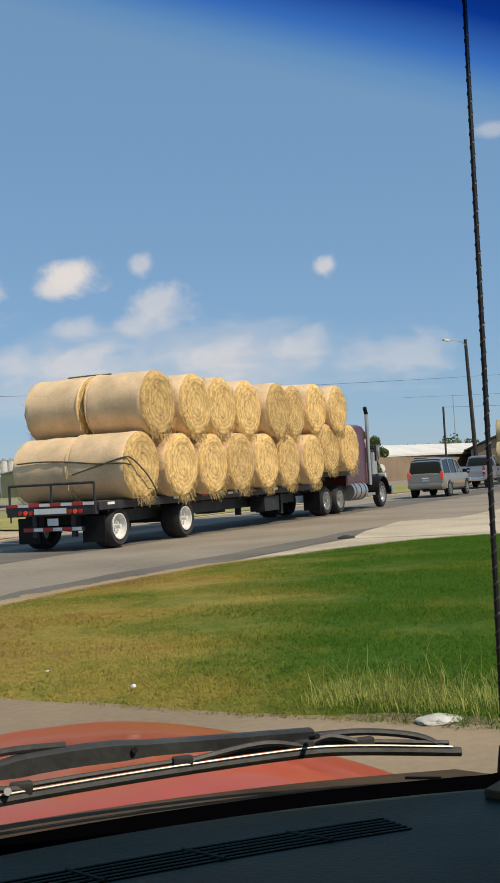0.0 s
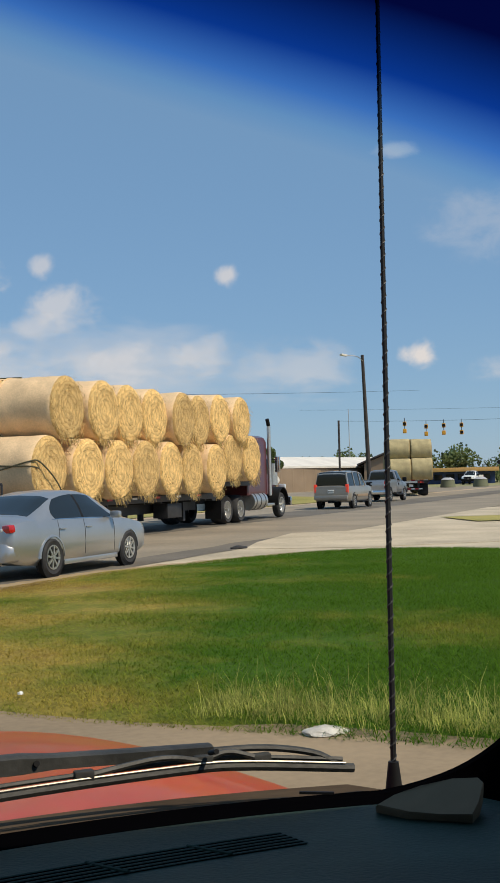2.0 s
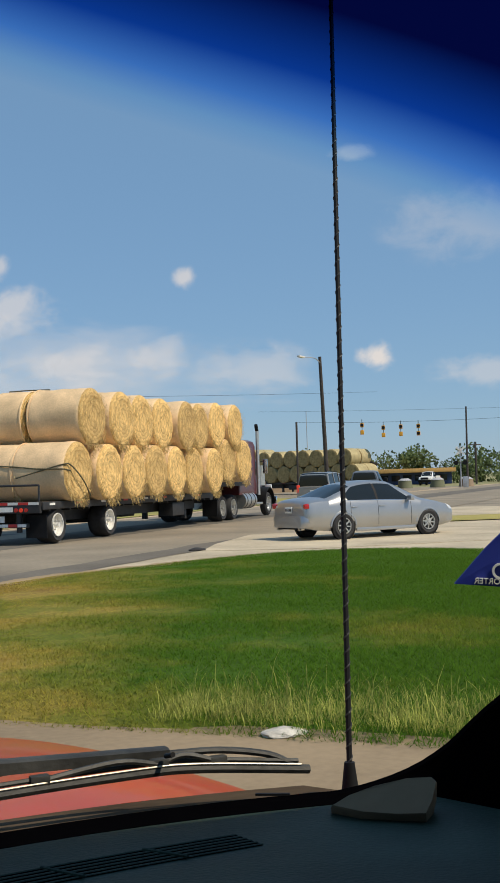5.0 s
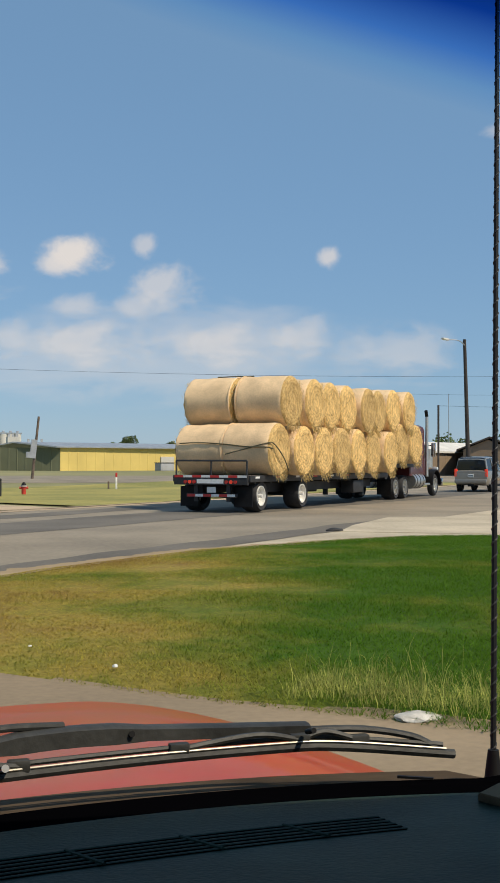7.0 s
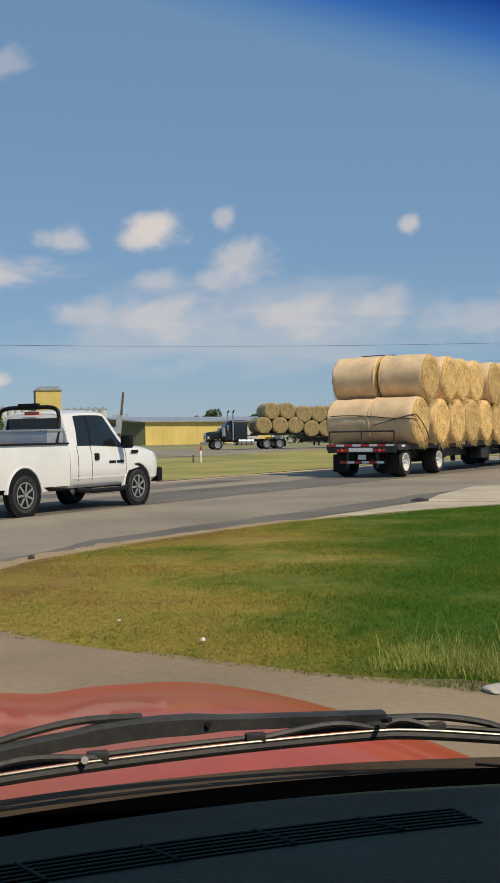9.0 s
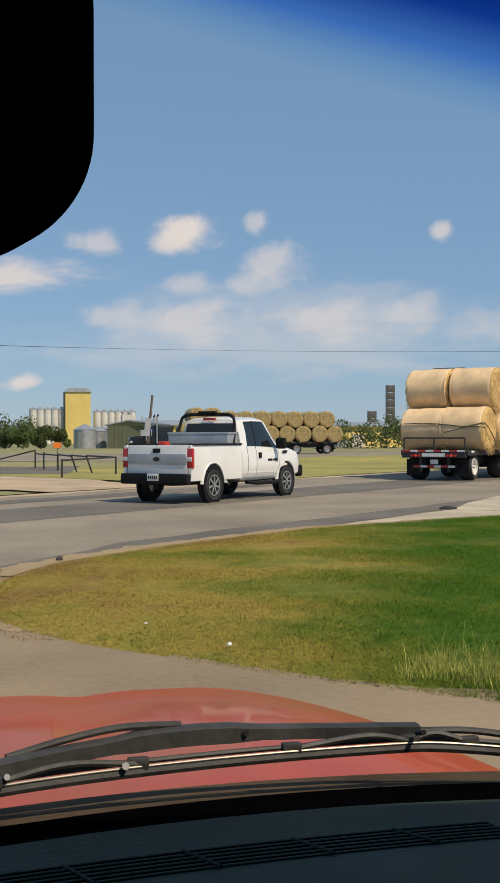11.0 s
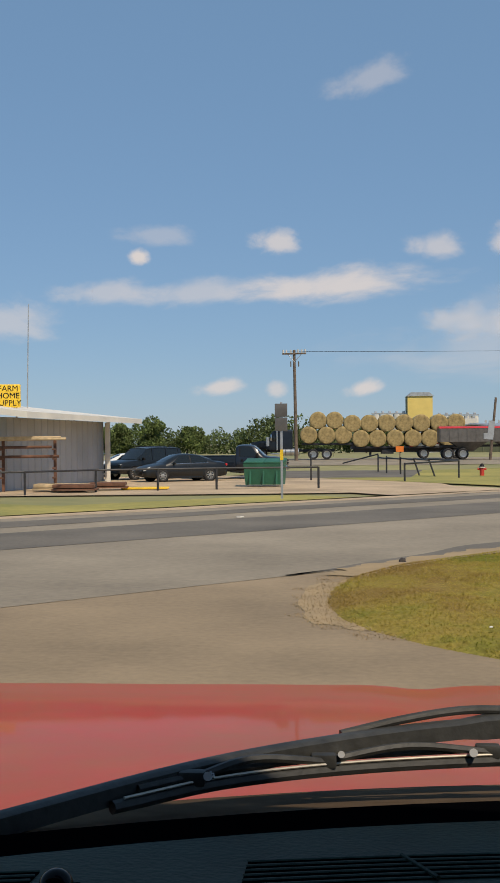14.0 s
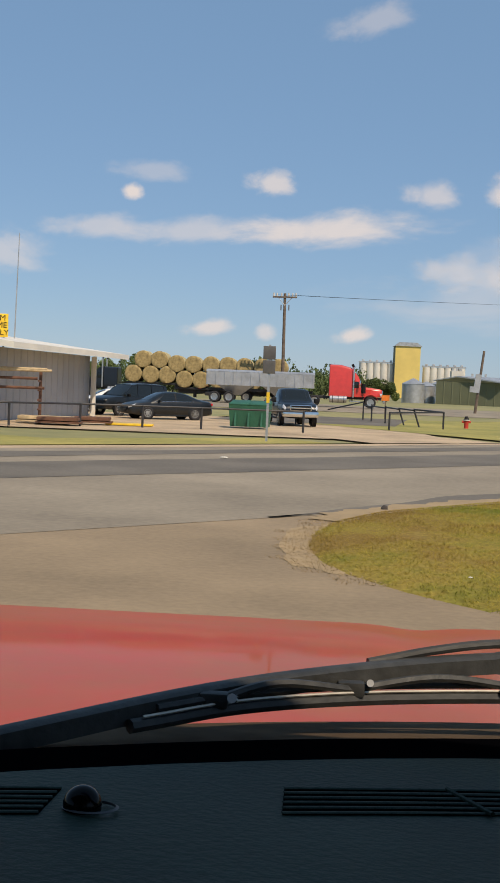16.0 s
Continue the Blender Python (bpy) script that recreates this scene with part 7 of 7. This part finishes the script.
part("mirror_stalk", rod(bmesh.new(), (-0.0865, 0.30, 1.70), (-0.0865, 0.38, 1.86), 0.012), M["dash_black"], mi)

# blue shade band along the top of the windshield
def shade_material():
    m = bpy.data.materials.new("shade_band")
    m.use_nodes = True
    n, l = m.node_tree.nodes, m.node_tree.links
    n.remove(n["Principled BSDF"])
    tr = n.new("ShaderNodeBsdfTransparent")
    uv, sep, ramp = n.new("ShaderNodeUVMap"), n.new("ShaderNodeSeparateXYZ"), n.new("ShaderNodeValToRGB")
    uv.uv_map = "band"
    l.new(uv.outputs["UV"], sep.inputs["Vector"])
    l.new(sep.outputs["Y"], ramp.inputs["Fac"])
    e = ramp.color_ramp.elements
    e[0].color, e[1].color = (1, 1, 1, 1), (0.004, 0.008, 0.08, 1)
    e[1].position = 0.32
    for p_, c_ in ((0.05, (0.72, 0.88, 1.0, 1)), (0.11, (0.24, 0.50, 0.95, 1)), (0.19, (0.015, 0.12, 0.52, 1))):
        q = e.new(p_)
        q.color = c_
    l.new(ramp.outputs["Color"], tr.inputs["Color"])
    l.new(tr.outputs["BSDF"], n["Material Output"].inputs["Surface"])
    return m


M["shade"] = shade_material()
low = spline(BAND_LOW, 30)
me = bpy.data.meshes.new("shade_band")
vs, fs, uvs = [], [], []
for i, p in enumerate(low):
    for j in range(17):
        v = j / 16
        vs.append(tuple(p + Vector((-0.02 * v, -0.16 * v, 0.20 * v))))
        uvs.append((i / 30, v))
for i in range(30):
    for j in range(16):
        fs.append((i * 17 + j, (i + 1) * 17 + j, (i + 1) * 17 + j + 1, i * 17 + j + 1))
me.from_pydata(vs, [], fs)
layer = me.uv_layers.new(name="band")
for loop in me.loops:
    layer.data[loop.index].uv = uvs[loop.vertex_index]
me.materials.append(M["shade"])
me.shade_smooth()
sb = new("shade_band", me)
sb.visible_shadow = False
sb.parent, sb["label"] = own, "blue tinted shade band of the windshield"

# sticker on the glass, read from behind
stk = part("sticker", loft(bmesh.new(), [[(0.577, 0.8225, 1.508), (0.60, 0.808, 1.538), (0.628, 0.788, 1.570), (0.66, 0.762, 1.565), (0.66, 0.762, 1.500)], [(0.5775, 0.8245, 1.508), (0.6005, 0.81, 1.538), (0.6285, 0.79, 1.570), (0.6605, 0.764, 1.565), (0.6605, 0.764, 1.500)]]), M["decal_blue"], own, "blue sticker on the windshield corner", smooth=0)
flip = Matrix.Diagonal((-1, 1, 1, 1))
base = Matrix.Translation((0.6045, 0.802, 1.5095)) @ pose(0, 0, 0, 90, 0, -36) @ pose(0, 0, 0, 0, 0, -3)
lettering("SUPPORTER", 0.0068, base @ flip, stk, M["white_mark"], "small white mirrored lettering")
lettering("IO", 0.019, Matrix.Translation((0.6095, 0.7985, 1.5175)) @ pose(0, 0, 0, 90, 0, -36) @ flip, stk, M["white_mark"], "white mirrored lettering")

# the cabin closes round the camera
cab = part("cabin", box(bmesh.new(), 1.7, 2.2, 0.06, -0.15, -0.95, 0.9), M["dash_black"], own)
part("roof_lining", box(bmesh.new(), 2.1, 2.4, 0.05, -0.1, -0.80, 1.99, bevel=0.01), M["trim_grey"], own)
part("rear_panel", box(bmesh.new(), 1.7, 0.05, 1.1, -0.15, -1.95, 1.4), M["dash_black"], own)
for x in (-1.0, 0.72):
    part("door_panel", box(bmesh.new(), 0.05, 2.2, 0.5, x, -0.95, 1.1), M["dash_black"], own)
    part("centre_pillar", box(bmesh.new(), 0.06, 0.5, 0.7, x, -0.75, 1.65), M["dash_black"], own)
part("firewall", box(bmesh.new(), 1.5, 0.06, 0.5, -0.2, 0.25, 1.12), M["dash_black"], own)
part("engine_bay", box(bmesh.new(), 1.5, 1.3, 0.5, -0.2, 1.65, 0.8, bevel=0.08), M["car_red"], own)
part("under_body", box(bmesh.new(), 1.6, 4.2, 0.35, -0.2, 0.2, 0.65, bevel=0.05), M["frame_black"], own)
for x in (-0.95, 0.55):
    for y in (1.55, -1.2):
        bm = bmesh.new()
        lathe(bm, [(0.2, -0.1), (0.33, -0.11), (0.36, -0.05), (0.36, 0.05), (0.33, 0.11), (0.2, 0.1)], 24)
        tyre = part("wheel", bm, M["rubber"], own, at=pose(x, y, 0.36, 0, 0, 90))
        part("rim", cyl(bmesh.new(), 0.22, 0.16, pose(0, 0, 0, 90, 0, 0), 20), M["alloy"], tyre)


# ---- clouds far off ----
def cloud_material(seed, amount, stretch):
    m = bpy.data.materials.new("cloud")
    m.use_nodes = True
    n, l = m.node_tree.nodes, m.node_tree.links
    n.remove(n["Principled BSDF"])
    em, tr, mix = n.new("ShaderNodeEmission"), n.new("ShaderNodeBsdfTransparent"), n.new("ShaderNodeMixShader")
    em.inputs["Color"].default_value, em.inputs["Strength"].default_value = (1.0, 0.95, 0.92, 1), 0.72
    co = n.new("ShaderNodeTexCoord")
    dist, grad, nz = n.new("ShaderNodeVectorMath"), n.new("ShaderNodeMapRange"), n.new("ShaderNodeTexNoise")
    sub = n.new("ShaderNodeVectorMath")
    sub.operation = "SUBTRACT"
    sub.inputs[1].default_value = (0.5, 0.5, 0.5)
    l.new(co.outputs["Generated"], sub.inputs[0])
    flat = n.new("ShaderNodeVectorMath")
    flat.operation = "MULTIPLY"
    flat.inputs[1].default_value = (1, 1, 0)
    l.new(sub.outputs[0], flat.inputs[0])
    dist.operation = "LENGTH"
    l.new(flat.outputs[0], dist.inputs[0])
    grad.inputs["From Min"].default_value, grad.inputs["From Max"].default_value = 0.5, 0.08
    l.new(dist.outputs["Value"], grad.inputs["Value"])
    nz.noise_dimensions = "4D"
    nz.inputs["W"].default_value = seed * 3.7
    nz.inputs["Scale"].default_value, nz.inputs["Detail"].default_value, nz.inputs["Roughness"].default_value = 0.0105, 9, 0.6
    nz.inputs["Distortion"].default_value = 0.35
    long = n.new("ShaderNodeVectorMath")
    long.operation = "MULTIPLY"
    long.inputs[1].default_value = (1.0 / stretch, 1.0, 1.0)
    l.new(co.outputs["Object"], long.inputs[0])
    l.new(long.outputs[0], nz.inputs["Vector"])
    add = n.new("ShaderNodeMath")
    add.operation = "ADD"
    l.new(grad.outputs["Result"], add.inputs[0])
    wide_ = n.new("ShaderNodeMath")
    wide_.operation = "MULTIPLY_ADD"
    wide_.inputs[1].default_value, wide_.inputs[2].default_value = 1.9, -0.47
    l.new(nz.outputs["Fac"], wide_.inputs[0])
    l.new(wide_.outputs[0], add.inputs[1])
    cut = n.new("ShaderNodeMapRange")
    cut.interpolation_type = "SMOOTHSTEP"
    cut.inputs["From Min"].default_value, cut.inputs["From Max"].default_value = 0.68, 1.5
    cut.inputs["To Max"].default_value = amount
    l.new(add.outputs[0], cut.inputs["Value"])
    edge_ = n.new("ShaderNodeMapRange")
    edge_.inputs["From Min"].default_value, edge_.inputs["From Max"].default_value = 0.5, 0.36
    l.new(dist.outputs["Value"], edge_.inputs["Value"])
    mul = n.new("ShaderNodeMath")
    mul.operation = "MULTIPLY"
    l.new(cut.outputs["Result"], mul.inputs[0])
    l.new(edge_.outputs["Result"], mul.inputs[1])
    l.new(mul.outputs[0], mix.inputs["Fac"])
    l.new(tr.outputs[0], mix.inputs[1])
    l.new(em.outputs[0], mix.inputs[2])
    l.new(mix.outputs[0], n["Material Output"].inputs["Surface"])
    return m


def cloud(az, el, w, h, amount, seed, tilt=0.0):
    """A far cloud, az degrees to the left of +y, el degrees up."""
    d = 4000.0
    a, b = radians(az), radians(el)
    c = Vector((-math.sin(a) * math.cos(b), math.cos(a) * math.cos(b), math.sin(b))) * d
    me = bpy.data.meshes.new("cloud")
    sx, sy = d * math.tan(radians(w / 2)), d * math.tan(radians(h / 2))
    me.from_pydata([(-sx, -sy, 0), (sx, -sy, 0), (sx, sy, 0), (-sx, sy, 0)], [], [(0, 1, 2, 3)])
    me.materials.append(cloud_material(seed, amount, 1.0 + 0.35 * max(0.0, w / h - 1.0)))
    ob = new("cloud", me)
    ob.matrix_basis = look(c, Vector((0, 0, 0))) @ pose(0, 0, 0, 0, 0, tilt)
    ob.visible_shadow = False
    return tagged(ob, "soft white fair-weather cloud in a blue sky", "cloud", "clouds", "structure")


for k, row in enumerate(CLOUDS):
    cloud(*row[:5], k + 1, *row[5:])


# ---- what moves ----
def drive_rows(points, seconds=16.0, step=0.5):
    """Rows of (t, x, y, heading) made smooth at even steps."""
    pts = [Vector((p[1], p[2], p[3])) for p in points]
    ts = [p[0] for p in points]
    out = []
    for i in range(int(seconds / step) + 1):
        t = i * step
        k = max(j for j in range(len(ts) - 1) if ts[j] <= t + 1e-9)
        a, b = ts[k], ts[k + 1]
        u = (t - a) / (b - a)
        before, after = pts[max(k - 1, 0)], pts[min(k + 2, len(pts) - 1)]
        ta, tb = ts[max(k - 1, 0)], ts[min(k + 2, len(ts) - 1)]
        m0 = (pts[k + 1] - before) / (b - ta) * (b - a)
        m1 = (after - pts[k]) / (tb - a) * (b - a)
        p = pts[k] * (2 * u**3 - 3 * u * u + 1) + m0 * (u**3 - 2 * u * u + u) + pts[k + 1] * (-2 * u**3 + 3 * u * u) + m1 * (u**3 - u * u)
        out.append((t, p.x, p.y, p.z))
    return out


def ground_pose(x, y, heading):
    return pose(x, y, max(zg(x, y), -0.4) + 0.014, 0, 0, heading)


def go(ob, rows, offset=0.0):
    """Drives a thing, and rolls its wheels by the way that it goes."""
    walk(ob, [(t, ground_pose(x, y, h) @ pose(offset, 0, 0)) for t, x, y, h in rows])
    dist, fine = 0.0, [(rows[0][0], 0.0)]
    for (t0, x0, y0, h0), (t1, x1, y1, h1) in zip(rows, rows[1:]):
        d = (x1 - x0) * math.cos(radians(h0)) + (y1 - y0) * math.sin(radians(h0))
        steps = max(1, math.ceil(abs(d) / 0.42))
        for i in range(steps):
            fine.append((t0 + (t1 - t0) * (i + 1) / steps, dist + d * (i + 1) / steps))
        dist += d
    for part_ in list(ob.children):
        if part_.name.split(".")[0] == "wheel":
            at = part_.matrix_basis.translation.copy()
            r = at.z
            keep, last = [], -1
            for t, d in fine:
                if frame(t) != last:
                    keep.append((t, Matrix.Translation(at) @ Matrix.Rotation(d / r, 4, "Y")))
                    last = frame(t)
            walk(part_, keep)


def carry(pairs, rows):
    for ob, local in pairs:
        walk(ob, [(t, ground_pose(x, y, h) @ local) for t, x, y, h in rows])


def motions():
    # metres along its lane, which runs at 47 degrees
    lane = [(0, 23.51), (1.5, 23.95), (3, 24.95), (4.5, 27.3), (6, 29.93), (7, 32.4), (8, 35.1), (9, 37.5), (11.5, 42.6), (14, 47.5), (16, 51.5)]
    road = drive_rows([(t, 9.07 + (q - 30) * math.cos(radians(47.17)), 33.35 + (q - 30) * math.sin(radians(47.17)), 47.17) for t, q in lane])
    go(hay_trailer, road)
    go(hay_tractor, road, 14.29)
    carry(hay_load + [(straps, pose(0, 0, 0))], road)
    turn = drive_rows([(0, 40.0, 67.0, 54), (1.5, 43.6, 73.2, 60), (2.5, 46.0, 78, 66), (4, 52, 88, 90), (5.5, 55.5, 98.5, 126), (7, 52.0, 108.5, 158), (8, 48.5, 112, 176), (9, 43.3, 113, 180), (11.5, 30.3, 113, 180), (12.5, 23.8, 113, 180), (14.5, 8.0, 113, 180), (16, -3.5, 113, 180)])
    go(far_trailer, turn)
    go(far_tractor, turn, 12.9)
    carry(far_load, turn)
    rear = lambda t: -5.8 + 15.5 * (t - 13)
    grain = [(i * 0.5, rear(i * 0.5), 106.0, 0.0) for i in range(33)]
    go(grain_trailer, grain)
    go(grain_tractor, grain, 9.3)
    front = lambda t: -29.7 + 13.3 * (t - 14.5)
    red = [(i * 0.5, front(i * 0.5), 105.5, 0.0) for i in range(33)]
    go(silver_trailer, red)
    go(red_tractor, red, 9.0)
    go(silver_sedan, drive_rows([(0, -5.2, 11.2, 45), (1.5, 2.98, 19.28, 45), (2.5, 6.74, 22.95, 44), (3.2, 9.5, 25.35, 38), (4.2, 12.8, 26.7, 20), (5.5, 17.95, 26.9, -3), (7, 24, 25.3, -28), (10, 34, 17, -45), (13, 44, 7, -45), (16, 54, -3, -45)]))
    go(white_pickup, drive_rows([(0, -19, 5.2, 45), (4, -9, 15.2, 45), (6, -3.2, 21.2, 44), (7, -0.45, 23.8, 45), (7.5, 0.6, 24.75, 45), (8, 0.95, 25.1, 44), (8.5, 1.25, 25.35, 45), (9, 2.0, 26.05, 46.5), (11.5, 7.25, 32.2, 48.5), (12.5, 9.75, 34.9, 49), (13, 11.1, 36.45, 48), (14, 13.8, 39.2, 46), (16, 19, 44.4, 46)]))
    go(tan_suv, drive_rows([(0, 26.2, 51.6, 46), (2.5, 27.7, 52.9, 46), (5.5, 30.1, 54.8, 46), (9, 34, 58.5, 46), (16, 46, 70.5, 45)]))
    go(grey_pickup, drive_rows([(0, 34.6, 62.8, 46), (2.5, 36.0, 63.8, 46), (5.5, 39.3, 66.2, 46), (9, 46, 73, 50), (16, 62, 91, 48)]))
    go(dark_pickup, drive_rows([(0, -26, 66, 0), (8, -20, 66, 0), (11.5, -12, 66, 0), (13, -7.8, 66, 0), (14, -5.2, 66.3, -2), (14.5, -4.1, 66.0, -34), (15.3, -2.4, 64.2, -66), (16, -1.3, 62.0, -78)]))


motions()
